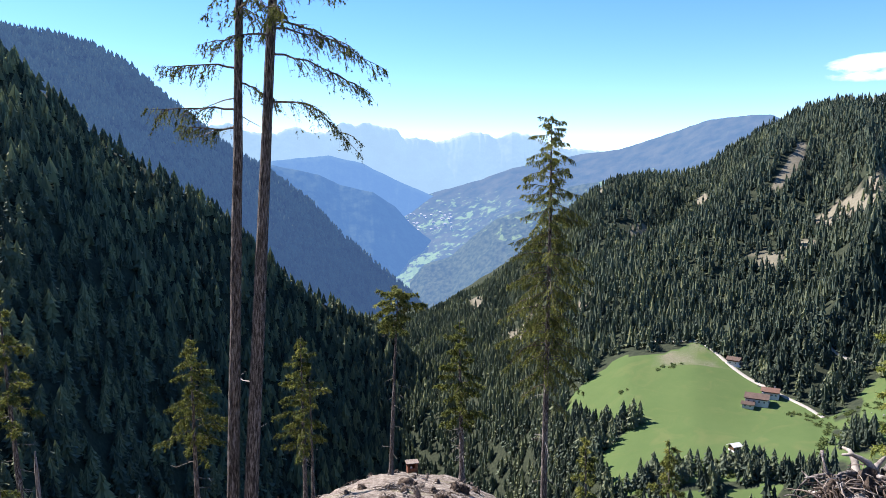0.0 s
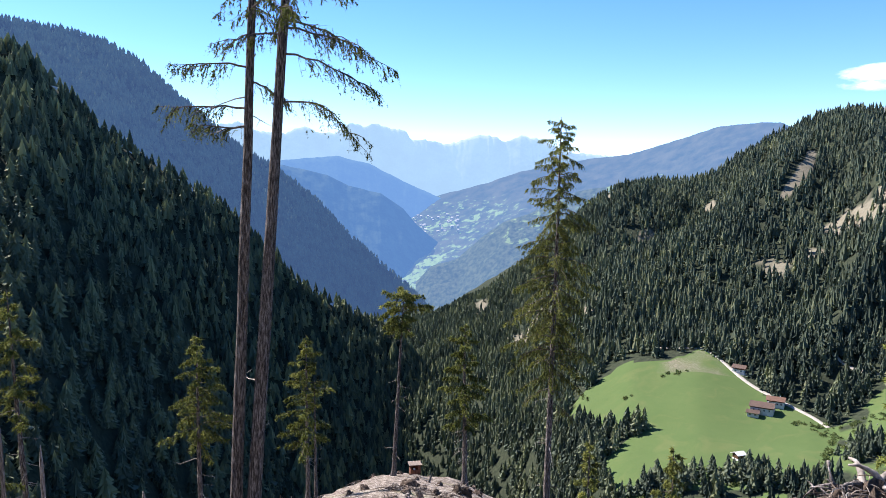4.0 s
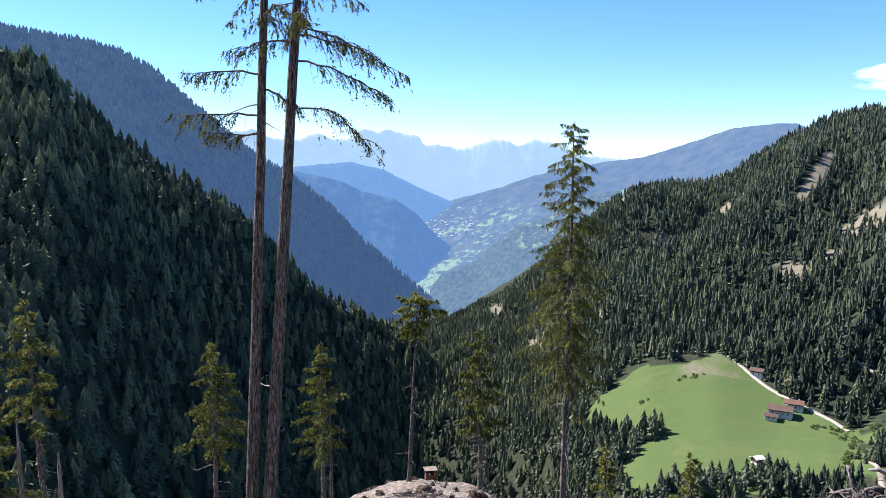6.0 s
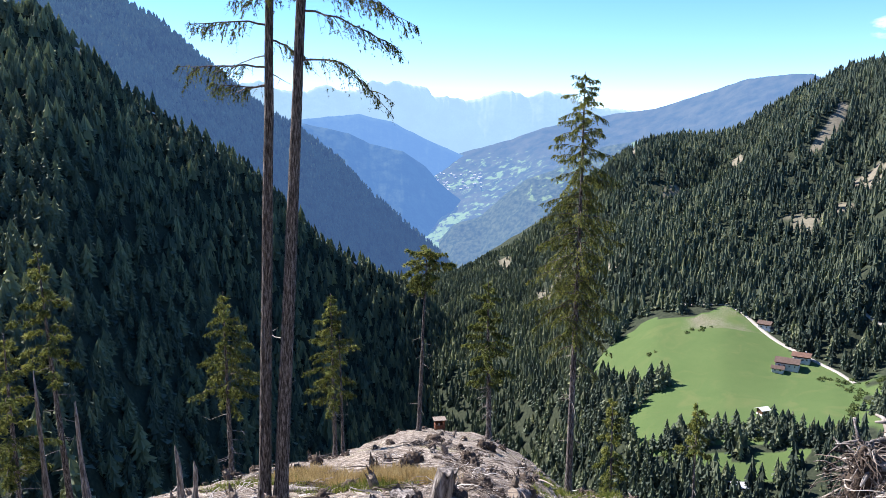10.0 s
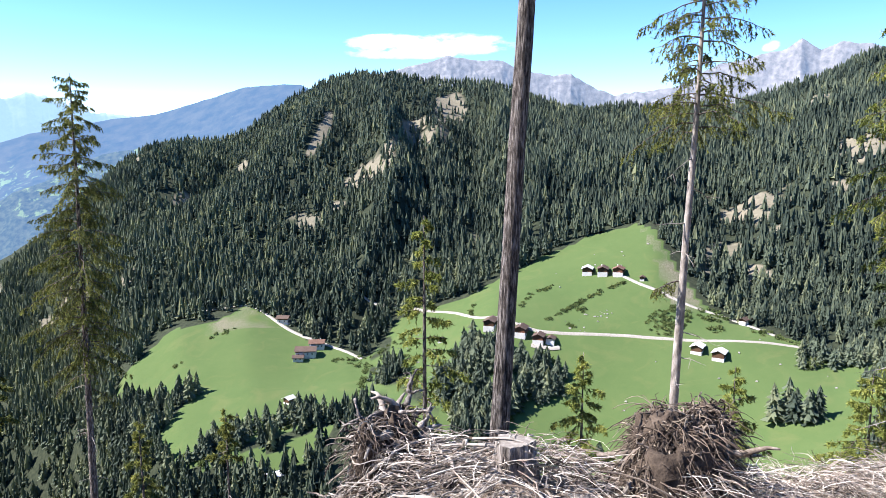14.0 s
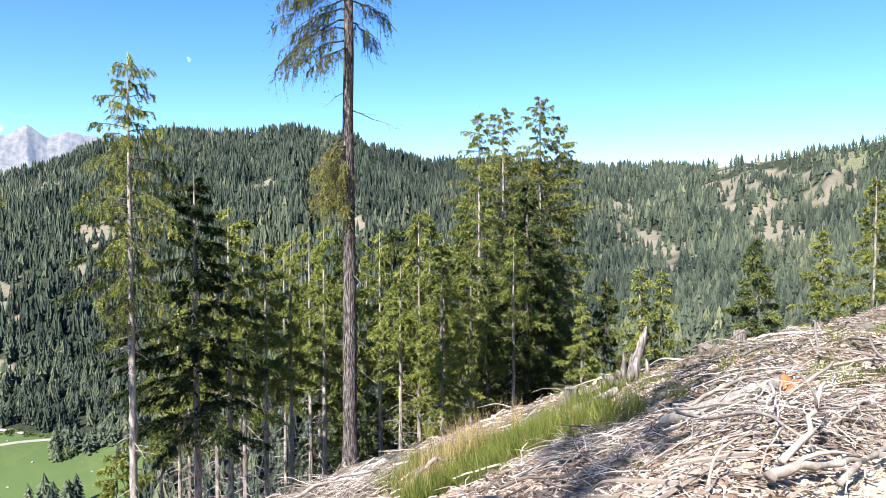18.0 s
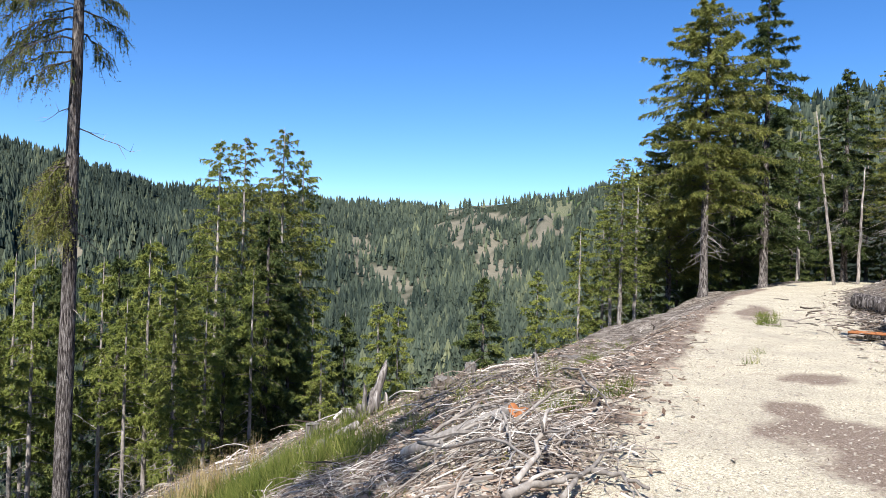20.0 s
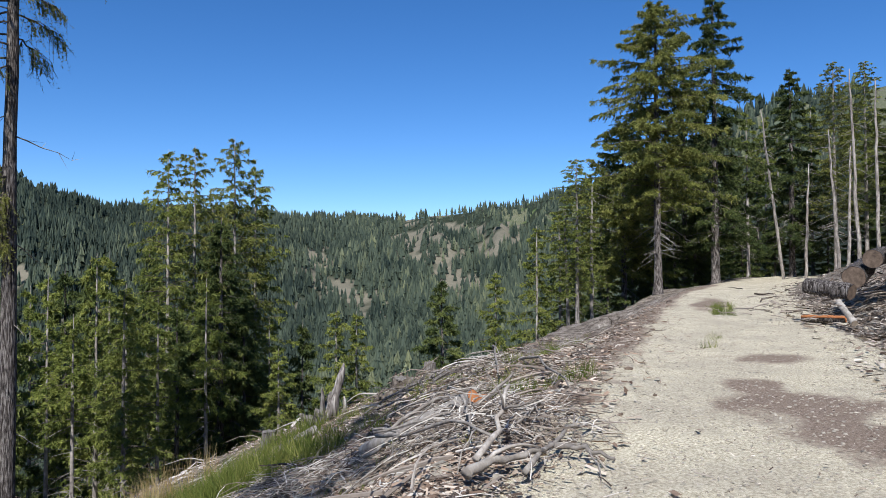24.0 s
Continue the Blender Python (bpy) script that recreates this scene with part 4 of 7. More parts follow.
def build_woods():
    # the pasture hill
    x, y, rng = scatter(-6, 141, 395, 1560, 5.7, 5)
    z = height(x, y)
    r, az = np.hypot(x, y), np.degrees(np.arctan2(x, y))
    open_ = inside(PASTURE_A, x, y) | inside(PASTURE_B, x, y) | inside(PASTURE_C, x, y)
    jx, jy = x + 12 * hash_noise(x / 20, y / 20, 41), y + 12 * hash_noise(x / 20, y / 20, 42)
    open_ |= inside(PASTURE_A, jx, jy) | inside(PASTURE_B, jx, jy)
    fm, slip = felled_mask(x, y, z)
    grassy = (z > 60) & (az > 108)
    keep = ~open_ & (rng.uniform(0, 1, len(x)) > fm * np.where(az > 97, 0.90, 0.84)) & (slip < 0.15) & (rng.uniform(0, 1, len(x)) > grassy * 0.72)
    rc, zc = curve(CREST, np.clip(az, -6, 170))
    keep &= r < rc + 35
    # thin scrub strip between the two pastures
    strip = (az > 25) & (az < 34) & (r < 640)
    keep &= ~strip | (hash_noise(x / 22, y / 22, 44) > 0.15)
    keep &= hash_noise(x / 33, y / 33, 45) > -0.86
    x, y, z, r, az = x[keep], y[keep], z[keep], r[keep], az[keep]
    n = len(x)
    u = rng.uniform(0, 1, n)
    h = np.clip(rng.normal(15.5, 3.5, n), 6, 24) * np.where((r < 640) & (az < 66), 0.8, np.where(r > 1050, 0.82, 1.0))
    wide = rng.uniform(0.95, 1.4, n)
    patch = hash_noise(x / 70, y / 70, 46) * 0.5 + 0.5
    # azimuth term paints brightness in: lifts the shaded stretch, lowers the over-bright one
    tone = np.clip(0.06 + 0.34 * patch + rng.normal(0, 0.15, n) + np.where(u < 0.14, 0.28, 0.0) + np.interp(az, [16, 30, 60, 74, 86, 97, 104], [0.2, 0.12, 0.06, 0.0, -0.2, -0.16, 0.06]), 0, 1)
    near = (r < 700)
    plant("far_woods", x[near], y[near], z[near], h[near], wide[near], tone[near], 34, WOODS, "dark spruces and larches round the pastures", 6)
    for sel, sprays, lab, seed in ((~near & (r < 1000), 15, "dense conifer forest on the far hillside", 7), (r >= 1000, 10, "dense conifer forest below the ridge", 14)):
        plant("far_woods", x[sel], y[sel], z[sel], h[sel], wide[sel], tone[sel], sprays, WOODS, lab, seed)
    # the shaded hill
    x, y, rng = scatter(-46, 16, 330, 1060, 6.6, 8)
    z = height(x, y)
    r, az = np.hypot(x, y), np.degrees(np.arctan2(x, y))
    rl, zl = curve(LEFT, az)
    ok = (r < rl + 40) & (np.abs(z - (zl - 0.56 * (rl - r))) < 14)
    x, y, z, r = x[ok], y[ok], z[ok], r[ok]
    n = len(x)
    h = np.clip(rng.normal(15.5, 3.2, n), 8, 23)
    u = rng.uniform(0, 1, n)
    tone = np.where(u < 0.3, rng.uniform(0.5, 0.95, n), rng.uniform(0.12, 0.55, n))
    # taller trees get a lighter tone, painting in tips that catch the sun
    tall_one = rng.uniform(0, 1, n) < 0.28
    h, tone = np.where(tall_one, h * 1.22, h * 0.9), np.where(tall_one, np.clip(tone + 0.3, 0, 1), tone)
    wide = rng.uniform(1.2, 1.75, n)
    near = r < 680
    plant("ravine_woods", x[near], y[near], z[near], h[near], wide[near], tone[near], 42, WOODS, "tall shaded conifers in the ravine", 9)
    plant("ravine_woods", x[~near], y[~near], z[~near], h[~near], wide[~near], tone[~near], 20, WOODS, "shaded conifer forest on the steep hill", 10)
    # the gully at the foot of both hills
    x, y, rng = scatter(-14, 38, 130, 640, 6.6, 18)
    z = height(x, y)
    r, az = np.hypot(x, y), np.degrees(np.arctan2(x, y))
    ok = ~(inside(PASTURE_A, x, y) | inside(PASTURE_B, x, y) | inside(PASTURE_C, x, y) | inside(PASTURE_D, x, y))
    x, y, z = x[ok], y[ok], z[ok]
    n = len(x)
    u = rng.uniform(0, 1, n)
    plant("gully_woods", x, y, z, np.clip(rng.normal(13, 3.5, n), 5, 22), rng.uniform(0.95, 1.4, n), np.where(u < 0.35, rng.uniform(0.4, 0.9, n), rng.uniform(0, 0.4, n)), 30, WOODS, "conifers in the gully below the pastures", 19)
    # the ridge behind it
    rng = np.random.default_rng(12)
    i, j = rng.uniform(0, rx.shape[0] - 1.01, 22000), rng.uniform(3, rx.shape[1] * 0.75, 22000)
    i0, j0 = i.astype(int), j.astype(int)
    x, y, z = (g[i0, j0] * (1 - (i - i0)) + g[i0 + 1, j0] * (i - i0) + (g[i0, j0 + 1] - g[i0, j0]) * (j - j0) for g in (rx, ry, rz))
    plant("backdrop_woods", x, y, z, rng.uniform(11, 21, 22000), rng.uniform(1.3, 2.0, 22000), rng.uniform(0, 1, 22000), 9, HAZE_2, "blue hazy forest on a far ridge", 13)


build_woods()


# ---- trees near the viewpoint ----
def limb_path(base, az, length, rise, droop, rng, n=7):
    t = np.linspace(0, 1, n)
    d = np.array([math.sin(radians(az)), math.cos(radians(az)), 0.0])
    side = np.array([d[1], -d[0], 0.0])
    bend = rng.uniform(-0.12, 0.12)
    p = base + d * (length * t * (1 - 0.12 * droop * t))[:, None] + side * (length * bend * t ** 2)[:, None]
    p[:, 2] += length * (rise * t - droop * t ** 2 + 0.18 * droop * t ** 5)
    p[1:-1] += rng.normal(0, 0.012 * length, (n - 2, 3))
    return p


def dress(limbs, needles, path, rng, twigs, tufts, blades, blade_len, blade_w, hang, tone0, start=0.12):
    """Side twigs along a limb and tufts of needles along these."""
    n = len(path)
    length = np.linalg.norm(path[-1] - path[0])
    t = np.sort(rng.uniform(start, 1.0, twigs))
    k = np.minimum((t * (n - 1)).astype(int), n - 2)
    w = (t * (n - 1) - k)[:, None]
    at = path[k] * (1 - w) + path[k + 1] * w
    way = path[k + 1] - path[k]
    way /= np.linalg.norm(way, axis=1, keepdims=True) + 1e-9
    side = np.cross(way, [0, 0, 1.0])
    side /= np.linalg.norm(side, axis=1, keepdims=True) + 1e-9
    d = way * rng.uniform(0.2, 1.0, (twigs, 1)) + side * rng.uniform(-1.1, 1.1, (twigs, 1)) + np.array([0, 0, -1.0]) * hang * rng.uniform(0.3, 1.8, (twigs, 1))
    d[:, 2] += rng.uniform(-0.1, 0.35, twigs)
    d /= np.linalg.norm(d, axis=1, keepdims=True)
    tl = np.clip((0.14 + 0.24 * length * (1.1 - t)) * rng.uniform(0.5, 1.3, twigs), 0.10, 0.9)
    limbs.blades(at, d, tl, 0.016 + 0.006 * tl, rng, np.full(twigs, 0.4))
    u = rng.uniform(0.05, 1.05, (twigs, tufts))
    pos = at[:, None] + d[:, None] * (tl[:, None] * u)[..., None]
    pos[..., 2] -= hang * 0.3 * tl[:, None] * u ** 2
    pos = np.repeat(pos.reshape(-1, 3), blades, 0)
    clump = rng.normal(0, 0.10) + np.repeat(np.repeat(rng.normal(0, 0.15, twigs), tufts), blades)
    dd = np.repeat(np.repeat(d, tufts, 0), blades, 0) * 0.8 + rng.normal(0, 0.8, (len(pos), 3)) + np.array([0, 0, -0.5 * hang ** 2])
    dd /= np.linalg.norm(dd, axis=1, keepdims=True)
    needles.blades(pos - dd * 0.03, dd, blade_len * rng.uniform(0.5, 1.4, len(pos)), blade_w * rng.uniform(0.7, 1.4, len(pos)), rng, np.clip(tone0 + clump + rng.normal(0, 0.10, len(pos)), 0, 1))


def curtain(limbs, leaf, path, rng, strands, length, tone, blade=0.075, wide=0.020, start=0.12):
    """Thin strands that hang from a limb, set with short needle tufts."""
    n = len(path)
    t = rng.uniform(start, 1.0, strands)
    k = np.minimum((t * (n - 1)).astype(int), n - 2)
    w = (t * (n - 1) - k)[:, None]
    at = path[k] * (1 - w) + path[k + 1] * w + rng.normal(0, 0.05, (strands, 3))
    d = rng.normal(0, 0.30, (strands, 3)) + [0, 0, -1] + 0.3 * (path[-1] - path[0]) / np.linalg.norm(path[-1] - path[0])
    d /= np.linalg.norm(d, axis=1, keepdims=True)
    L = length * rng.uniform(0.25, 1.1, strands)
    limbs.blades(at, d, L, 0.012, rng, np.full(strands, 0.4))
    m = max(5, int(length / 0.055))
    u = rng.uniform(0.0, 1.0, (strands, m))
    pos = (at[:, None] + d[:, None] * (L[:, None] * u)[..., None]).reshape(-1, 3)
    dd = rng.normal(0, 1, (len(pos), 3)) + [0, 0, -0.3]
    dd /= np.linalg.norm(dd, axis=1, keepdims=True)
    tones = np.repeat(np.clip(tone + rng.normal(0, 0.14, strands), 0, 1), m)
    leaf.blades(pos, dd, blade * rng.uniform(0.5, 1.4, len(pos)), wide, rng, tones)


def conifer(name, x, y, H, r0, crown, width, count, seed, z=None, lean=(0.0, 0.0), needles=None, bark=None, rise=0.12, droop=0.45, hang=0.7, fine=1.0, shape=0.6, dead=14, extra=(), density=1.0,
            tone=0.5, label="", group="", stems=1, kink=0.0, many=1.0, veil=0.0):
    """A conifer with a tapered stem, limbs, needle tufts and bare dead branches. crown: height of the lowest live limb; width: crown radius; fine: blade size."""
    rng = np.random.default_rng(seed)
    needles, bark = needles or LARCH, bark or BARK
    root = empty(name, x, y, ground_z(x, y) - 0.05 if z is None else z)
    trunk, limbs, leaf, bare = Soup(), Soup(), Soup(), Soup()
    hs = np.concatenate([[-0.5, 0.0, 0.15, 0.4, 0.9], np.linspace(1.6, H, 16)])
    wob = rng.normal(0, 0.012 * r0 / 0.15, (len(hs), 2)).cumsum(0) * 0.6
    cen = np.stack([lean[0] * hs / H + wob[:, 0] - wob[1, 0] + kink * np.exp(-((hs - H * 0.62) / 1.2) ** 2), lean[1] * hs / H + wob[:, 1] - wob[1, 1], hs], -1)
    rad = r0 * (0.06 + 0.94 * np.clip(1 - hs / H, 0, 1) ** 0.72) * (1 + 0.5 * np.exp(-np.clip(hs, 0, 9) / 0.35))
    trunk.tube(cen, rad, 12, 0.5, True, 0.06, rng)
    if stems > 1:
        trunk.tube(cen * [1, 1, 0.75] + [r0 * 3.2, r0 * 1.5, 0], rad * 0.8, 10, 0.5, True, 0.06, rng)

    def stem(h):
        return np.array([np.interp(h, hs, cen[:, q]) for q in range(3)])
    count = max(int(count * 0.9), int((H - crown) * 4.4 * many))
    for k in range(count):
        u = (k + rng.uniform(0, 1)) / count
        h = crown + (H - 0.15 - crown) * u
        L = width * 1.22 * max((1 - u) ** shape, 0.07) * rng.uniform(0.42, 1.15) * (0.75 + 0.25 * min(1, u * 5))
        az = k * 137.5 + rng.uniform(-35, 35)
        p = limb_path(stem(h), az, L, rise + 0.22 * u ** 2 + rng.normal(0, 0.10), droop * (1 - 0.5 * u) * rng.uniform(0.7, 1.4), rng)
        limbs.tube(p[::2] if fine > 1.2 else p, np.linspace(0.008 + 0.008 * L, 0.003, 4 if fine > 1.2 else 7), 3 if fine > 1.2 else 4, 0.5, False)
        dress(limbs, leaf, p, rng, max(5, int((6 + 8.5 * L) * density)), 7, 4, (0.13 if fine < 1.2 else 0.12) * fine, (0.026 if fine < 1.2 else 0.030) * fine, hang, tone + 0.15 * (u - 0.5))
        if veil:
            k2 = max(1.0, fine * 0.8)
            curtain(limbs, leaf, p, rng, int((3 + 7 * L) * density), veil * (0.6 + 0.4 * (1 - u)), tone + 0.1 * (u - 0.4), 0.08 * k2, 0.021 * k2)
    for h, az, L, ri, dr, *more in extra:
        p = limb_path(stem(h), az, L, ri, dr, rng, 9)
        limbs.tube(p, np.linspace(0.034, 0.005, len(p)), 5, 0.5, False)
        glow = tone + (more[0] if more else -0.05)
        if veil:
            curtain(limbs, leaf, p, rng, int(10 * L), veil * 1.3, glow)
        dress(limbs, leaf, p, rng, int((11 if veil else 20) * L), 7, 4, 0.10, 0.021, hang, glow, 0.2)
        for q in (2, 3, 4, 5, 6):
            p2 = limb_path(p[q], az + rng.choice([-50, 50, -35, 35]), L * rng.uniform(0.22, 0.4), -0.1, 0.5, rng, 5)
            limbs.tube(p2, np.linspace(0.016, 0.004, 5), 4, 0.5, False)
            if veil:
                curtain(limbs, leaf, p2, rng, 6, veil, glow)
            dress(limbs, leaf, p2, rng, 3 if veil else 15, 7, 4, 0.10, 0.020, hang, glow)
    for k in range(dead):
        h = rng.uniform(0.12 * H, max(crown * 1.15, 0.3 * H))
        L = rng.uniform(0.25, 0.8) * width * 0.7
        p = limb_path(stem(h), rng.uniform(0, 360), L, rng.uniform(-0.35, 0.1), rng.uniform(0, 0.4), rng, 5)
        bare.tube(p, np.linspace(0.014 + 0.006 * L, 0.004, 5), 4, 0.5, False)
        m = 5
        tt = rng.integers(1, 5, m)
        d = rng.normal(0, 1, (m, 3)) + (p[-1] - p[0]) / L
        d /= np.linalg.norm(d, axis=1, keepdims=True)
        bare.blades(p[tt], d, rng.uniform(0.15, 0.45, m) * L, 0.02, rng, np.full(m, 0.5))
    part("trunk", trunk.mesh("trunk", bark, True), root)
    tagged(part("branching", limbs.mesh("branching", LIMB), root), kind="stuff")
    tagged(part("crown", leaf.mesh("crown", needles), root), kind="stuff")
    if dead:
        tagged(part("deadwood", bare.mesh("deadwood", DEADLIMB), root, "bare grey dead twigs"), kind="stuff")
    return tagged(root, label, "tree", group)


def tall(az, r, top_el):
    """Height of a tree whose foot stands on the ground there and whose tip shows at that elevation."""
    x, y = polar(az, r)
    top_el += float(lift(az)) if az < 84 else 0.0
    return EYE + r * math.tan(radians(top_el)) - ground_z(x, y)


def tree_at(name, az, r, H=None, top=None, **kw):
    x, y = polar(az, r)
    return conifer(name, x, y, H if H else tall(az, r, top), **kw)


# twin larches on the felled slope
tree_at("larch_tree", -16.7, 21.7, H=27, r0=0.19, crown=15.2, width=3.2, count=34, seed=1, many=0.55, veil=0.4, lean=(1.35, 0.0), density=0.75, dead=3, tone=0.35, hang=0.9, label="tall bare-stemmed larch with drooping limbs, one of a pair",
        extra=[(12.9, 262, 2.5, 0.02, 0.02), (14.0, 275, 2.3, 0.15, 0.15), (12.4, 235, 1.6, -0.2, -0.25), (13.6, 60, 1.2, -0.1, 0.5)])
tree_at("larch_tree", -15.5, 21.5, H=28, r0=0.21, crown=15.0, width=3.4, count=36, seed=2, many=0.55, veil=0.4, lean=(2.0, 0.1), density=0.75, dead=2, tone=0.35, hang=0.9, label="tall bare-stemmed larch with long drooping limbs, one of a pair",
        extra=[(15.0, 78, 3.3, 0.0, 0.38), (14.3, 95, 2.9, -0.05, 0.40), (13.0, 72, 2.9, 0.30, 0.95), (15.2, 50, 2.8, 0.05, 0.3), (14.8, 255, 2.0, 0.1, 0.35)])
# single larch, and the others along the brow
tree_at("larch_tree", 7.8, 44, top=4.1, r0=0.215, crown=10.0, width=2.7, count=70, seed=3, veil=0.5, density=1.25, many=2.0, fine=1.15, droop=0.6, hang=0.9, dead=22, shape=0.38, tone=0.5, lean=(0.45, 0.2), label="tall single larch with a ragged olive crown on the slope",
        extra=[(9.5, 280, 1.8, 0.0, 0.8), (8.6, 100, 1.5, 0.0, 0.9)])
tree_at("larch_tree", -19.0, 40, top=-12.0, r0=0.15, crown=4.6, width=1.9, count=34, seed=4, fine=1.5, many=1.6, needles=LARCH, tone=0.4, dead=12, label="young larch with a bright feathery crown on a bare stem")
tree_at("larch_tree", -11.0, 45, top=-12.5, r0=0.14, crown=3.6, width=2.0, count=36, seed=5, fine=1.5, many=1.6, needles=LARCH, tone=0.4, dead=12, stems=2, label="two-stemmed larch with a yellow-green crown at the brow")
tree_at("larch_tree", -4.3, 54, top=-9.1, r0=0.17, crown=11.3, width=2.3, count=26, seed=6, fine=2.16, shape=0.25, tone=0.4, dead=18, lean=(0.7, 0), label="larch with a flat tufted top on a long bare stem")
tree_at("larch_tree", 1.35, 59, top=-11.6, r0=0.22, crown=4.5, width=2.3, count=36, seed=7, fine=2.16, shape=0.45, tone=0.32, dead=34, label="half-dead larch with many bare grey branches")
tree_at("spruce_tree", 11.1, 52, top=-19.8, r0=0.13, crown=2.6, width=1.5, count=30, seed=8, fine=2.03, tone=0.5, needles=LARCH, dead=8, label="young conifer below the brow of the slope")
tree_at("larch_tree", 17.3, 33, top=-19.6, r0=0.075, crown=4.6, width=0.75, count=18, seed=9, fine=1.49, tone=0.5, dead=12, label="slender young larch with a small tuft at its top")
tree_at("larch_tree", -30.3, 38, top=-8.3, r0=0.16, crown=7.0, width=1.7, count=30, seed=10, fine=1.76, tone=0.45, dead=14, lean=(-0.6, 0), label="lean larch with a thin crown at the edge of the felling")
tree_at("larch_tree", -33.5, 36, top=-13.5, r0=0.14, crown=3.0, width=1.9, count=34, seed=11, fine=1.76, tone=0.42, dead=10, label="bushy larch at the edge of the felling")
tree_at("larch_tree", 32.7, 26, top=-5.9, r0=0.12, crown=5.2, width=1.55, count=38, seed=12, fine=1.49, tone=0.6, needles=YOUNG, dead=20, label="slim larch with a golden-green crown behind the root pile", extra=[(4.4, 250, 1.2, 0.0, 0.8)])
tree_at("larch_tree", 38.3, 12.3, H=25, r0=0.17, crown=15.5, width=2.6, count=30, seed=13, lean=(1.0, -0.75), tone=0.5, dead=0, density=0.7, bark=BARK, label="thick-barked bare larch stem beside a sawn stump")
tree_at("larch_tree", 51.4, 22.2, top=15.4, r0=0.16, crown=12.4, width=2.3, count=40, seed=14, veil=0.35, lean=(0.35, -0.45), bark=BARK_PALE, tone=0.5, density=0.8, many=2.0, dead=10, hang=1.0, label="slim pale-stemmed larch with a sparse crown",
        extra=[(8.3, 305, 0.9, 0.0, 0.35)])
tree_at("larch_tree", 45.0, 27, top=-16.0, r0=0.09, crown=4.2, width=1.3, count=30, seed=15, fine=1.49, tone=0.6, needles=YOUNG, dead=10, label="young larch with drooping bright branches below the brow")
tree_at("larch_tree", 56.0, 42, top=-16.3, r0=0.13, crown=4.5, width=2.4, count=40, seed=16, fine=1.89, tone=0.45, needles=YOUNG, dead=16, label="young conifer with spreading branches below the brow")
tree_at("larch_tree", 64.8, 36, top=-15.6, r0=0.12, crown=4.5, width=2.4, count=40, seed=17, fine=1.76, tone=0.55, needles=YOUNG, dead=14, label="young larch with a broad pale crown below the brow")
tree_at("larch_tree", 66.1, 24.5, top=11.7, r0=0.14, crown=8.4, width=1.85, shape=0.35, count=46, seed=18, veil=0.35, fine=1.0, density=0.9, many=2.2, hang=1.0, tone=0.65, bark=BARK_PALE, dead=26, lean=(0.15, 0), needles=YOUNG, label="tall slim larch with a bright narrow crown on a bare stem")
tree_at("spruce_tree", 70.3, 27, top=3.4, r0=0.16, crown=5.2, width=2.7, density=1.9, many=1.3, count=64, seed=19, fine=1.5, tone=0.18, needles=SPRUCE, rise=-0.05, droop=0.25, hang=0.5, dead=40, bark=BARK_PALE, label="dark spruce with a bare lower stem and dead branches")
tree_at("larch_tree", 81.5, 24.2, H=27, r0=0.25, crown=17.5, width=3.1, count=34, seed=20, tone=0.45, density=0.8, dead=12, lean=(0.0, 0.0), kink=0.12, hang=1.2, veil=0.8, label="big larch with thick dark bark and hanging limbs",
        extra=[(8.9 + 0.15 * k, 285 + (k * 47) % 125, 0.8 + 0.14 * (k % 6), 0.35, 1.1, 0.3) for k in range(14)] + [(13.6 + 0.32 * k, 300 + (k * 53) % 90, 1.9 + 0.3 * (k % 4), 0.0, 0.62) for k in range(13)] + [(14.5 + 0.6 * k, 120 + 40 * k, 1.5, 0.1, 0.6) for k in range(4)])

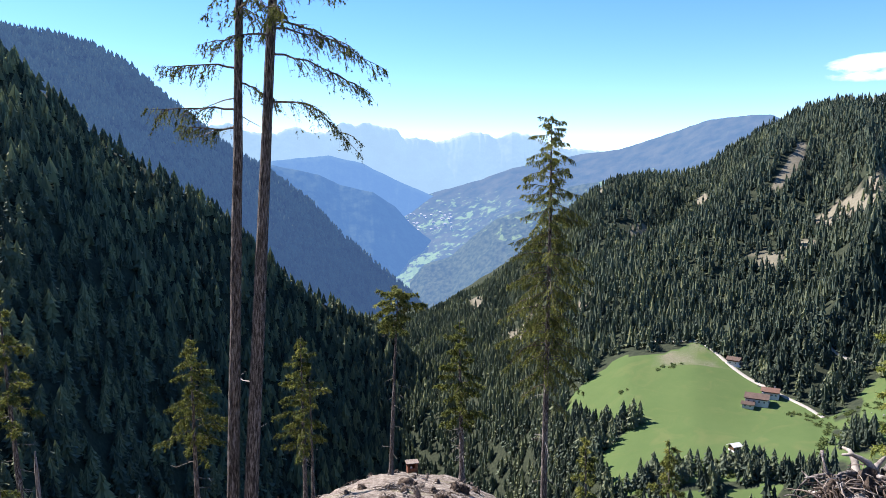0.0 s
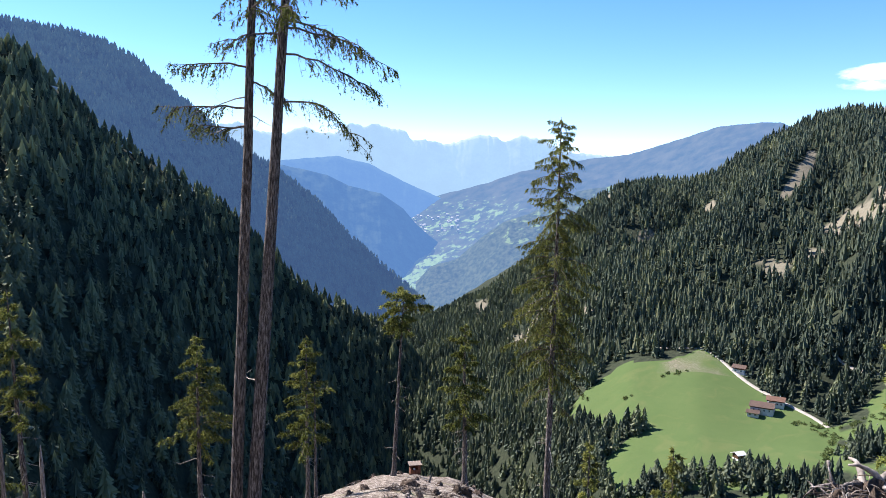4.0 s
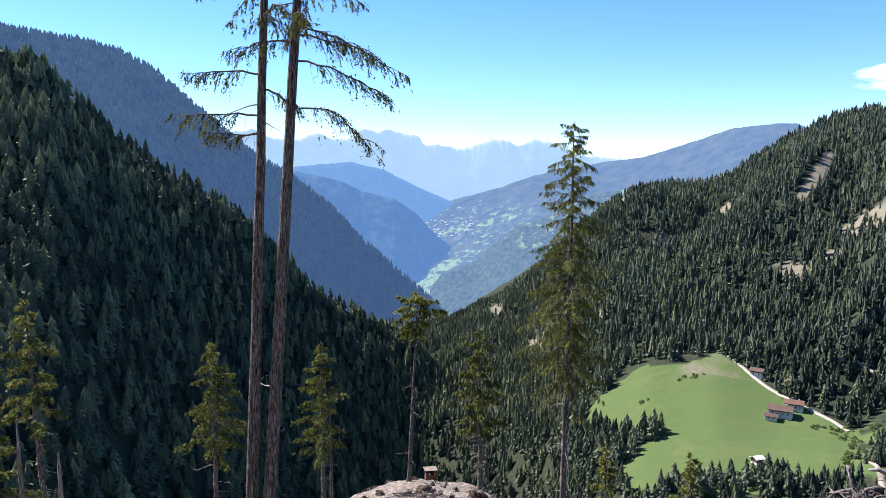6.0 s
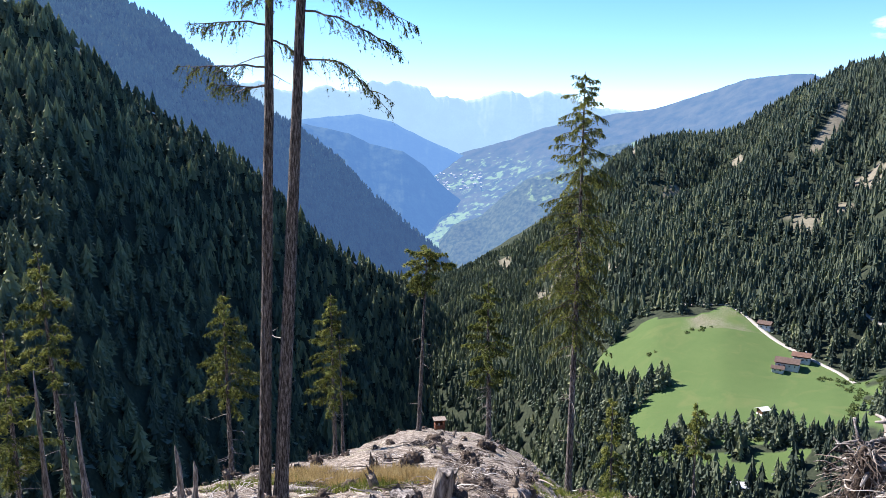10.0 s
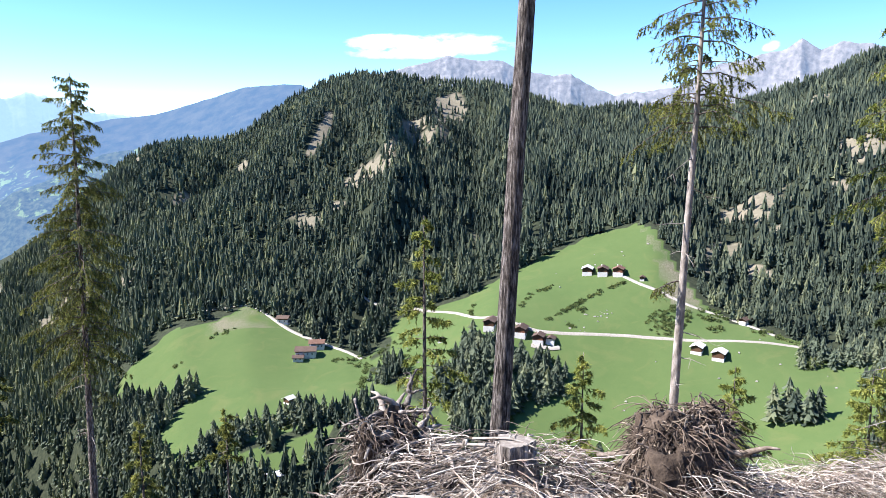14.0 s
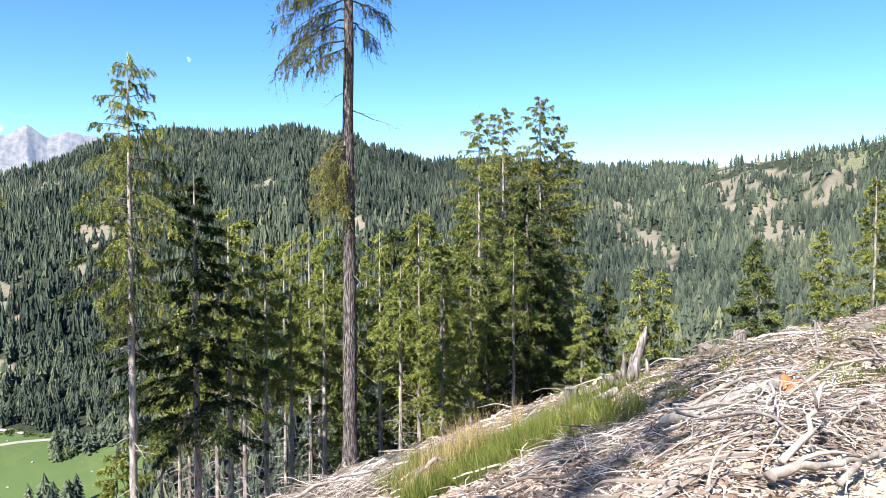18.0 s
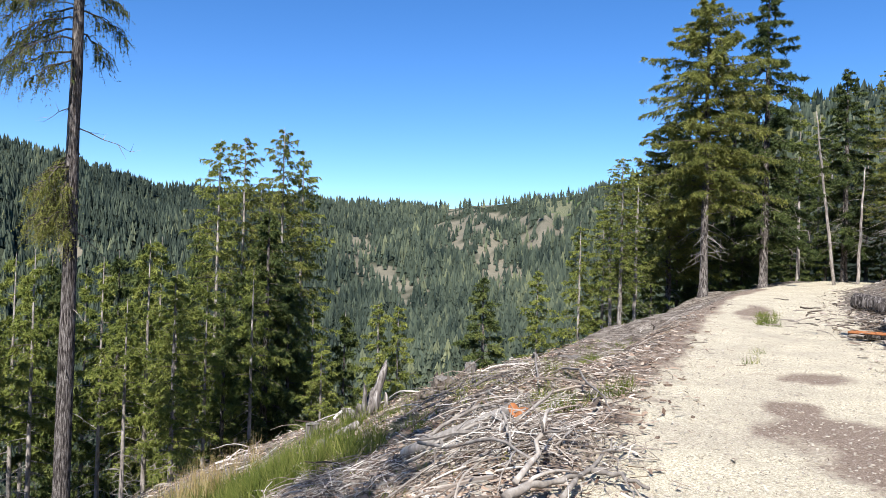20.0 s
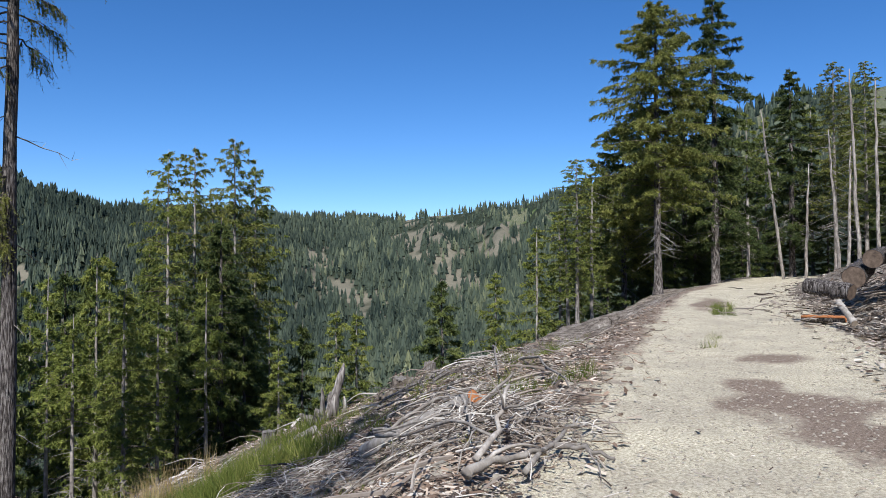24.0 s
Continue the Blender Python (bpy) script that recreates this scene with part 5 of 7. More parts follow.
# the stand of larches beside the felling and the wood beyond the road: a few models, then copies
MODELS = {
    "larch_a": tree_at("larch_tree", 91.1, 41, top=8.5, r0=0.17, crown=8.0, width=2.5, count=60, seed=31, veil=0.5, fine=1.4, density=0.72, many=1.9, hang=0.6, droop=0.32, tone=0.6, bark=BARK_PALE, dead=30, needles=YOUNG, shape=0.45, group="larches beside the felling", label="tall larch with a wispy yellow-green crown"),
    "larch_b": tree_at("larch_tree", 95.7, 42, top=9.6, r0=0.18, crown=6.5, width=2.5, count=66, seed=32, veil=0.5, fine=1.4, density=0.72, many=1.9, hang=0.6, droop=0.32, tone=0.58, bark=BARK_PALE, dead=34, needles=LARCH, shape=0.4, group="larches beside the felling", label="tall larch with a shaggy green crown"),
    "larch_c": tree_at("larch_tree", 88.5, 33, top=-1.1, r0=0.12, crown=3.5, width=1.8, count=30, seed=33, veil=0.35, fine=1.4, density=0.8, many=1.8, hang=0.55, droop=0.34, tone=0.6, bark=BARK_PALE, dead=26, needles=YOUNG, group="larches beside the felling", label="young larch with a fresh green crown"),
    "spruce_a": tree_at("spruce_tree", 77.0, 31, top=-1.2, r0=0.12, crown=7.0, width=1.8, count=32, seed=34, fine=1.6, density=1.0, hang=0.6, tone=0.5, needles=YOUNG, rise=-0.05, droop=0.3, dead=60, bark=BARK_PALE, group="trees beside the felling", label="slim conifer with a bare pale stem and dead branches"),
    "spruce_b": tree_at("spruce_tree", 111.0, 33, top=-0.8, r0=0.13, crown=0.6, width=2.5, count=70, seed=35, fine=1.7, density=1.2, tone=0.6, needles=SPRUCE, rise=-0.05, droop=0.25, hang=0.45, dead=0, shape=0.8, label="full dark green spruce at the edge of the slope"),
    "spruce_c": tree_at("spruce_tree", 131.0, 46, top=19.5, r0=0.24, crown=2.5, width=3.7, count=120, seed=36, fine=1.7, density=1.5, many=1.5, tone=0.5, needles=SPRUCE, rise=-0.05, droop=0.3, hang=0.5, dead=30, shape=0.7, label="tall dark spruce beside the gravel road"),
    "larch_d": tree_at("larch_tree", 127.0, 40, top=18.6, r0=0.21, crown=4.5, width=3.3, count=90, seed=37, fine=1.5, density=1.35, many=2.9, veil=0.45, hang=0.5, tone=0.62, needles=LARCH, dead=26, shape=0.30, droop=0.30, label="tall full larch at the bend of the gravel road"),
}


def copy_tree(key, az, r, top, label, group, turn=None, wide=1.0, seed=0):
    src = MODELS[key]
    x, y = polar(az, r)
    base = tall_of[key]
    k = tall(az, r, top) / base
    w = (0.5 + 0.5 * k) * wide
    ob = copy_thing(src, Matrix.LocRotScale((x, y, ground_z(x, y) - 0.05), Euler((0, 0, radians(turn if turn is not None else (az * 77 + r * 31) % 360))), (w, w, k)))
    return tagged(ob, label, "tree", group)


tall_of = {k: max(v.co.z for v in ob.children[0].data.vertices) for k, ob in MODELS.items()}

G1 = "larches beside the felling"
for key, az, r, top in [("larch_b", 92.9, 45, 8.7), ("larch_a", 97.2, 44, 7.4), ("larch_b", 94.2, 48, 5.4), ("larch_c", 88.4, 30, -1.6), ("larch_c", 103.1, 36, -3.3), ("larch_c", 104.6, 38, -3.5),
                        ("larch_c", 115.1, 36, -0.5), ("larch_c", 118.2, 38, 2.9), ("larch_a", 121.2, 37, 8.0), ("larch_c", 98.9, 33, -6.1), ("larch_c", 86.6, 36, 0.7)]:
    copy_tree(key, az, r, top, "larch with a pale stem and a green feathery crown", G1)
G2 = "trees beside the felling"
for key, az, r, top in [("spruce_a", 72.6, 29, 0.8), ("spruce_a", 73.6, 33, 0.0), ("spruce_a", 75.2, 30, -1.8), ("spruce_a", 79.4, 34, -0.6), ("spruce_a", 83.6, 36, -1.0), ("spruce_b", 81.2, 40, -2.0), ("spruce_a", 85.2, 31, -3.4),
                        ("spruce_b", 91.8, 37, -3.1), ("spruce_a", 93.8, 36, -1.1), ("spruce_c", 94.8, 39, 3.4), ("spruce_a", 71.6, 36, -1.5), ("spruce_a", 76.4, 44, -2.2), ("spruce_a", 78.3, 39, -1.0), ("spruce_b", 84.6, 45, -0.4),
                        ("spruce_a", 87.4, 42, 0.8), ("spruce_b", 89.9, 49, 1.2), ("spruce_b", 96.4, 40, -2.8), ("spruce_a", 98.2, 42, -4.1), ("spruce_a", 68.9, 38, -5.5), ("spruce_a", 67.6, 44, -6.5), ("spruce_b", 80.4, 51, -1.2),
                        ("spruce_a", 73.1, 47, -3.4), ("spruce_b", 86.1, 54, 0.2), ("spruce_a", 90.6, 34, -2.4), ("spruce_a", 82.6, 43, -1.8), ("spruce_b", 100.6, 47, -4.3), ("spruce_a", 69.6, 42, -4.2), ("spruce_a", 78.9, 47, -2.5)]:
    copy_tree(key, az, r, top, "slim conifer with dead lower branches in a crowded stand", G2)
G3 = "trees beyond the road"
for key, az, r, top in [("larch_d", 124.6, 44, 10.5), ("spruce_a", 123.0, 46, 7.2), ("spruce_c", 128.9, 50, 14.0), ("spruce_c", 136.0, 56, 13.4), ("spruce_a", 133.2, 54, 10.8), ("spruce_a", 134.4, 58, 10.4), ("larch_b", 138.7, 54, 13.6), ("larch_a", 140.5, 55, 13.4),
                        ("spruce_a", 137.3, 60, 10.8), ("spruce_c", 142.5, 55, 12.5), ("spruce_a", 139.7, 62, 10.6), ("larch_c", 119.9, 40, 4.2), ("spruce_b", 125.8, 52, 6.5), ("spruce_b", 130.0, 58, 8.5), ("spruce_b", 132.2, 60, 8.0), ("spruce_c", 145.5, 52, 15.0),
                        ("spruce_b", 122.3, 55, 4.6), ("spruce_a", 135.2, 66, 9.5), ("spruce_c", 127.6, 62, 9.0), ("spruce_b", 141.2, 66, 10.0), ("spruce_b", 133.9, 66, 7.5), ("spruce_c", 148.5, 60, 14.0), ("spruce_b", 123.4, 43, 1.4), ("spruce_b", 125.2, 46, 3.0), ("spruce_b", 126.6, 45, 1.6), ("spruce_b", 128.2, 47, 3.2), ("spruce_b", 129.6, 50, 4.0),
                        ("spruce_b", 131.0, 52, 3.0), ("spruce_b", 132.8, 55, 4.5), ("spruce_b", 134.9, 57, 3.5), ("spruce_b", 136.8, 60, 4.5), ("spruce_b", 138.2, 58, 3.6), ("spruce_b", 121.0, 45, 1.2), ("spruce_b", 140.0, 60, 5.0), ("spruce_b", 142.0, 58, 4.0)]:
    copy_tree(key, az, r, top, "tall conifer at the edge of the wood beyond the gravel road", G3)
# unseen conifer beside the track behind, added to cast a shadow across the verge
copy_tree("spruce_a", -48, 15.6, 60.8, "unseen slim tall conifer that shades the verge", "", wide=0.65)




def bare_stem(az, r, top, lean, label, seed):
    """A dead, pale conifer stem with stubs of twigs."""
    x, y = polar(az, r)
    H = tall(az, r, top)
    rng = np.random.default_rng(seed)
    root = empty("dead_tree", x, y, ground_z(x, y) - 0.05)
    hs = np.linspace(-0.4, H, 14)
    side = np.array([math.cos(radians(az)), -math.sin(radians(az)), 0.0])
    cen = side * (lean * (hs / H))[:, None] + np.array([0, 0, 1.0]) * hs[:, None]
    cen[1:-1, :2] += rng.normal(0, 0.02, (12, 2))
    stem, twigs = Soup(), Soup()
    stem.tube(cen, 0.085 * (1 - np.clip(hs / H, 0, 1)) ** 0.6 + 0.02, 9, 0.5, True, 0.07, rng)
    for k in range(34):
        h = rng.uniform(0.2, 0.97) * H
        base = np.array([np.interp(h, hs, cen[:, q]) for q in range(3)])
        p = limb_path(base, rng.uniform(0, 360), rng.uniform(0.3, 1.3), rng.uniform(-0.5, 0.1), 0.2, rng, 5)
        twigs.tube(p, np.linspace(0.014, 0.003, 5), 4, 0.5, False)
    part("trunk", stem.mesh("trunk", BARK_PALE, True), root)
    tagged(part("deadwood", twigs.mesh("deadwood", DEADLIMB), root, "bare grey dead twigs"), kind="stuff")
    return tagged(root, label, "tree", "dead stems beyond the road")


for k, (az, r, top, lean) in enumerate([(135.4, 49, 10.9, -1.1), (138.8, 47, 9.2, -0.4), (140.0, 46, 13.0, -0.3), (141.1, 46, 12.2, 0.0), (142.3, 45, 7.5, -0.3), (139.4, 51, 8.0, 0.2), (136.8, 53, 7.0, 0.3), (122.2, 39, 6.0, 0.1), (120.6, 38, 4.5, -0.2)]):
    bare_stem(az, r, top, lean, "bare pale dead conifer stem at the edge of the wood", 300 + k)


# ---- farms, lanes and thickets on the far hill ----
def box(w, d, h, x=0.0, y=0.0, z=0.0):
    v = np.array([(sx * w / 2 + x, sy * d / 2 + y, z + sz * h) for sz in (0, 1) for sy in (-1, 1) for sx in (-1, 1)], float)
    f = [(0, 2, 3, 1), (4, 5, 7, 6), (0, 1, 5, 4), (2, 6, 7, 3), (0, 4, 6, 2), (1, 3, 7, 5)]
    return v, f


def bevel_mesh(name, shapes, mat, width=0.03):
    """Boxes joined into one part, edges slightly rounded."""
    bm = bmesh.new()
    for v, f in shapes:
        vs = [bm.verts.new(p) for p in v]
        for q in f:
            bm.faces.new([vs[i] for i in q])
    if width:
        bmesh.ops.bevel(bm, geom=bm.edges[:], offset=width, segments=1, affect="EDGES")
    bmesh.ops.recalc_face_normals(bm, faces=bm.faces[:])
    me = bpy.data.meshes.new(name)
    bm.to_mesh(me)
    bm.free()
    me.materials.append(mat)
    return me


def gable(w, d, z, rise, over, thick=0.28):
    """Two roof slabs over a plan w by d, ridge along x."""
    out = []
    for s in (-1, 1):
        a, b = (0.0, z + rise), (s * (d / 2 + over), z - rise * over / (d / 2))
        v = [(x, yy, zz + t) for t in (0, thick) for x in (-w / 2 - over, w / 2 + over) for yy, zz in (a, b)]
        out.append((np.array(v, float), [(0, 1, 3, 2), (4, 6, 7, 5), (0, 4, 5, 1), (2, 3, 7, 6), (0, 2, 6, 4), (1, 5, 7, 3)]))
    return out


def prism(w, d, z, rise):
    """Gable ends under the roof."""
    v = [(x, y, zz) for x in (-w / 2, w / 2) for y, zz in ((-d / 2, z), (d / 2, z), (0, z + rise))]
    return np.array(v, float), [(0, 2, 1), (3, 4, 5), (0, 1, 4, 3), (1, 2, 5, 4), (2, 0, 3, 5)]


def house(name, x, y, turn, w, d, h0, h1, roof, label, lower=None, upper=None, rise=None, windows=4, chimney=True, balcony=True):
    """A mountain farmhouse or barn: masonry below, timber above, overhanging gable roof."""
    lower, upper = lower or PLASTER, upper or PLANK
    z = min(ground_z(x + sx * w * 0.4, y + sy * d * 0.4) for sx in (-1, 1) for sy in (-1, 1))
    top = ground_z(x, y)
    root = empty(name, x, y, z - 0.3)
    root.matrix_basis = pose(x, y, z - 0.3, 0, 0, turn)
    lift = max(0.0, top - z) + 0.3
    rise = rise or d * 0.22
    part("wall", bevel_mesh("wall", [box(w, d, h0 + lift)], lower), root, "whitewashed masonry wall" if lower is PLASTER else "")
    if h1:
        part("timber_wall", bevel_mesh("timber_wall", [box(w - 0.2, d - 0.2, h1, z=h0 + lift)], upper), root, "dark weathered timber wall")
    zz = h0 + h1 + lift
    part("gable_wall", bevel_mesh("gable_wall", [prism(w - 0.25, d - 0.25, zz, rise)], upper, 0), root)
    r = part("roof", bevel_mesh("roof", gable(w, d, zz, rise, 0.9), roof), root)
    if chimney:
        part("chimney", bevel_mesh("chimney", [box(0.8, 0.8, 1.6, w * 0.22, d * 0.15, zz + rise * 0.6)], PLASTER), r)
    for k in range(windows):
        u = (k + 0.5) / windows - 0.5
        for side in (-1, 1):
            if lower is PLASTER:
                part("window", bevel_mesh("window", [box(0.95, 0.16, 1.15, u * w * 0.9, side * d / 2, lift + h0 - 1.9)], GLASSY, 0), root)
            if h1 > 2:
                part("window", bevel_mesh("window", [box(0.9, 0.16, 1.05, u * w * 0.9, side * (d / 2 - 0.1), lift + h0 + 0.8)], GLASSY, 0), root)
    if balcony and h1 > 2:
        b = part("balcony", bevel_mesh("balcony", [box(w * 0.96, 1.1, 0.15, 0, -d / 2 - 0.5, lift + h0)], upper), root)
        part("railing", bevel_mesh("railing", [box(w * 0.96, 0.08, 0.95, 0, -d / 2 - 1.0, lift + h0 + 0.15)], upper, 0), b)
    return tagged(root, label, "house")


house("farmhouse", 238, 553, -30, 16, 11, 4.2, 1.2, SHINGLE, "white farmhouse with a broad brown roof above the pasture")
house("farmhouse", 252, 562, -30, 12, 9, 4.0, 1.2, TILE, "smaller farm building with a brown tiled roof")
house("shed", 229, 548, -30, 8, 6, 3.2, 0, SHINGLE, "low white outbuilding beside the farmhouse", windows=2, chimney=False)
house("hay_hut", 195, 486, 20, 6.0, 5.5, 0.8, 2.8, SHEET, "small timber hay hut with a bright sheet roof", windows=0, chimney=False, balcony=False)
house("farm_building", 245, 617, -40, 10, 8, 3.4, 1.4, SHINGLE, "grey farm building beside the lane", windows=2, chimney=False)
house("shed", 251, 612, -40, 6, 5, 2.3, 0.6, SHINGLE, "small dark shed beside the lane", windows=1, chimney=False)
house("hay_hut", 315, 470, 30, 4, 3.5, 0.4, 2.0, SHINGLE, "tiny weathered hut on the pasture", windows=0, chimney=False, balcony=False)
house("barn", 336, 434, 38, 13, 8, 0.7, 3.4, SHINGLE, "long brown barn with a shingle roof beside the road", windows=0, chimney=False, balcony=False)
house("farmhouse", 349, 414, 38, 11, 8, 2.0, 2.8, SHINGLE, "farmhouse with a brown roof and white base", upper=REDPLANK, windows=3)
house("farmhouse", 355, 401, 38, 9, 7.5, 2.0, 2.9, SHINGLE, "timber farmhouse with red-brown walls and white base", upper=REDPLANK, windows=3)
house("shed", 362, 396, 38, 7, 6, 3.0, 0, SHINGLE, "white walled outbuilding with a dark roof", windows=2, chimney=False)
house("barn", 433, 322, 24, 9.5, 7.5, 0.5, 3.2, SHEET, "timber barn with a pale sheet roof on the meadow", windows=0, chimney=False, balcony=False)
house("barn", 437, 307, 24, 10, 8, 0.5, 3.5, SHEET, "larger timber barn with a pale sheet roof on the meadow", windows=0, chimney=False, balcony=False)
house("farm_building", 451, 449, 40, 11, 8, 1.4, 2.8, SHEET, "farm building with a pale roof high on the pasture", windows=3, chimney=False)
house("farmhouse", 457, 437, 40, 11, 8, 2.0, 2.8, SHINGLE, "brown-roofed farm building high on the pasture", windows=3)
house("farmhouse", 464, 426, 35, 10, 8, 2.0, 2.8, TILE, "brown-roofed farmhouse high on the pasture", upper=REDPLANK, windows=3)
house("hay_hut", 469, 405, 35, 4, 3.5, 1.0, 1.6, SHINGLE, "small grey hut beside the lane", windows=0, chimney=False, balcony=False)
house("shed", 492, 325, 10, 11, 5, 2.2, 1.2, SHINGLE, "long low shed with pale walls beside the lane", windows=3, chimney=False)
house("barn", 158, 421, 0, 9, 7, 1.8, 1.6, SHEET, "barn with a grey roof deep in the valley", windows=0, chimney=False, balcony=False)


def lane(name, pts, width, label):
    """A gravel lane laid along the slope, with a raised bed."""
    p = np.array(pts, float)
    d = np.concatenate([[0], np.cumsum(np.hypot(*np.diff(p, axis=0).T))])
    s = np.arange(0, d[-1], 5.0)
    x, y = np.interp(s, d, p[:, 0]), np.interp(s, d, p[:, 1])
    k = np.ones(5) / 5
    x[2:-2], y[2:-2] = np.convolve(x, k, "valid"), np.convolve(y, k, "valid")
    t = np.stack([np.gradient(x), np.gradient(y)], -1)
    t /= np.linalg.norm(t, axis=1, keepdims=True)
    n = np.stack([-t[:, 1], t[:, 0]], -1)
    rows = []
    for off, dz in ((-width / 2 - 1.0, -1.2), (-width / 2, 0.5), (width / 2, 0.5), (width / 2 + 1.2, -1.6)):
        q = np.stack([x, y], -1) + n * off
        rows.append(np.column_stack([q, height(x, y) + dz]))
    v = np.stack(rows, 1).reshape(-1, 3)
    i, j = np.meshgrid(np.arange(len(s) - 1), np.arange(3), indexing="ij")
    f = np.stack([i * 4 + j, i * 4 + j + 1, (i + 1) * 4 + j + 1, (i + 1) * 4 + j], -1).reshape(-1, 4)
    tagged(new(name, mesh_np(name, v, f, GRAVELROAD, None, True)), label, "road", kind="structure")


lane("road_farm", [(190, 690), (213, 672), (229, 660), (236, 640), (241, 612), (248, 590), (258, 572), (268, 545), (273, 520)], 2.8, "pale gravel lane past the farm")
lane("road_meadow", [(300, 610), (337, 557), (352, 506), (344, 450), (357, 413), (408, 370), (445, 325), (482, 287), (501, 258), (520, 225)], 2.4, "pale lane across the meadows")
lane("road_upper", [(464, 430), (464, 398), (475, 363), (490, 334), (488, 291)], 2.4, "pale lane down from the upper farm")
lane("road_yard", [(349, 402), (356, 393), (366, 388)], 5.0, "pale yard beside the farm")


def bushes(name, x, y, size, tone, label, seed, leaves=90, tall=0.8):
    """Low shrubs of many small leaf clumps."""
    rng = np.random.default_rng(seed)
    s = Soup()
    for bx, by, bs, bt in zip(x, y, size, tone):
        d = rng.normal(size=(leaves, 3))
        d /= np.linalg.norm(d, axis=1, keepdims=True)
        p = d * rng.uniform(0.35, 1.0, (leaves, 1)) * np.array([1, 1, tall]) * bs
        p[:, 2] = np.abs(p[:, 2])
        s.blades(p + [bx, by, ground_z(bx, by)], d, bs * 0.5, bs * 0.42, rng, np.clip(bt + rng.normal(0, 0.12, leaves), 0, 1))
    return tagged(new(name, s.mesh(name, SHRUB)), label, "shrub", kind="stuff")


def thickets():
    rng = np.random.default_rng(77)
    # spruce groups: centre, half sizes, number, height
    xs, ys, hs = [], [], []
    for cx, cy, rx_, ry_, n, h in ((300, 395, 32, 34, 120, 17), (318, 372, 26, 18, 50, 15), (338, 372, 14, 16, 30, 15), (275, 372, 14, 18, 40, 16), (312, 425, 12, 14, 22, 16), (408, 240, 7, 7, 9, 21), (413, 226, 5, 5, 4, 18),
                                (119, 566, 20, 9, 26, 13), (140, 552, 9, 7, 14, 15), (170, 462, 32, 10, 46, 13), (140, 470, 22, 10, 34, 13), (196, 450, 12, 9, 22, 14), (262, 468, 9, 14, 12, 10), (205, 437, 4, 4, 2, 16), (108, 540, 8, 20, 24, 15),
                                (340, 250, 26, 16, 26, 15), (300, 300, 22, 18, 36, 15), (480, 260, 18, 12, 26, 14), (500, 240, 14, 18, 30, 15), (470, 215, 16, 10, 16, 13)):
        a, q = rng.uniform(0, 6.28, n), np.sqrt(rng.uniform(0, 1, n))
        xs.append(cx + rx_ * q * np.cos(a))
        ys.append(cy + ry_ * q * np.sin(a))
        hs.append(h * rng.uniform(0.55, 1.25, n))
    x, y, h = np.concatenate(xs), np.concatenate(ys), np.concatenate(hs)
    n = len(x)
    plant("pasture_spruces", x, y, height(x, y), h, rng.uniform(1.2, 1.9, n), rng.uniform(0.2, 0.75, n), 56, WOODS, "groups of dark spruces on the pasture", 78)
    pick = rng.uniform(0, 1, n) < 0.4
    bushes("pasture_thicket", x[pick] + rng.normal(0, 3, pick.sum()), y[pick] + rng.normal(0, 3, pick.sum()), rng.uniform(1.6, 3.4, pick.sum()), rng.uniform(0.2, 0.8, pick.sum()), "broad-leaved bushes among the spruces", 81, 90, 1.3)
    bx, by = [], []
    for cx, cy, rx_, ry_, n in ((448, 360, 22, 12, 46), (440, 352, 14, 8, 26), (409, 411, 5, 4, 8), (386, 401, 2, 2, 3), (275, 500, 16, 30, 34), (290, 480, 12, 20, 18), (258, 520, 8, 14, 12), (148, 603, 4, 3, 3), (190, 625, 14, 8, 8), (480, 345, 12, 10, 22), (486, 300, 8, 14, 18), (490, 270, 8, 14, 16), (300, 515, 14, 12, 12), (465, 330, 10, 5, 14)):
        a, q = rng.uniform(0, 6.28, n), np.sqrt(rng.uniform(0, 1, n))
        bx.append(cx + rx_ * q * np.cos(a))
        by.append(cy + ry_ * q * np.sin(a))
    for x0, y0, x1, y1, n in ((375, 446, 421, 454, 22), (375, 417, 461, 414, 46), (345, 470, 375, 500, 12), (240, 460, 271, 505, 14)):
        t = rng.uniform(0, 1, n)
        bend = np.sin(t * 3.1) * 5
        bx.append(x0 + (x1 - x0) * t + rng.normal(0, 1.0, n))
        by.append(y0 + (y1 - y0) * t + bend + rng.normal(0, 1.0, n))
    bx, by = np.concatenate(bx), np.concatenate(by)
    n = len(bx)
    bushes("pasture_shrubs", bx, by, rng.uniform(0.8, 2.7, n), rng.uniform(0.2, 0.7, n), "low green shrubs and hedges on the pasture", 79, 60)
    # grey boulders on the pasture
    s = Soup()
    for k in range(60):
        cx, cy, sp = ((393, 399, 12), (420, 395, 10), (470, 440, 24), (390, 300, 30), (440, 250, 30), (300, 490, 24))[k % 6]
        rock(s, cx + rng.normal(0, sp), cy + rng.normal(0, sp * 0.6), rng.uniform(0.4, 1.3), rng)
    tagged(new("pasture_boulders", s.mesh("pasture_boulders", STONE)), "scattered grey boulders on the meadows", "boulder", kind="stuff")


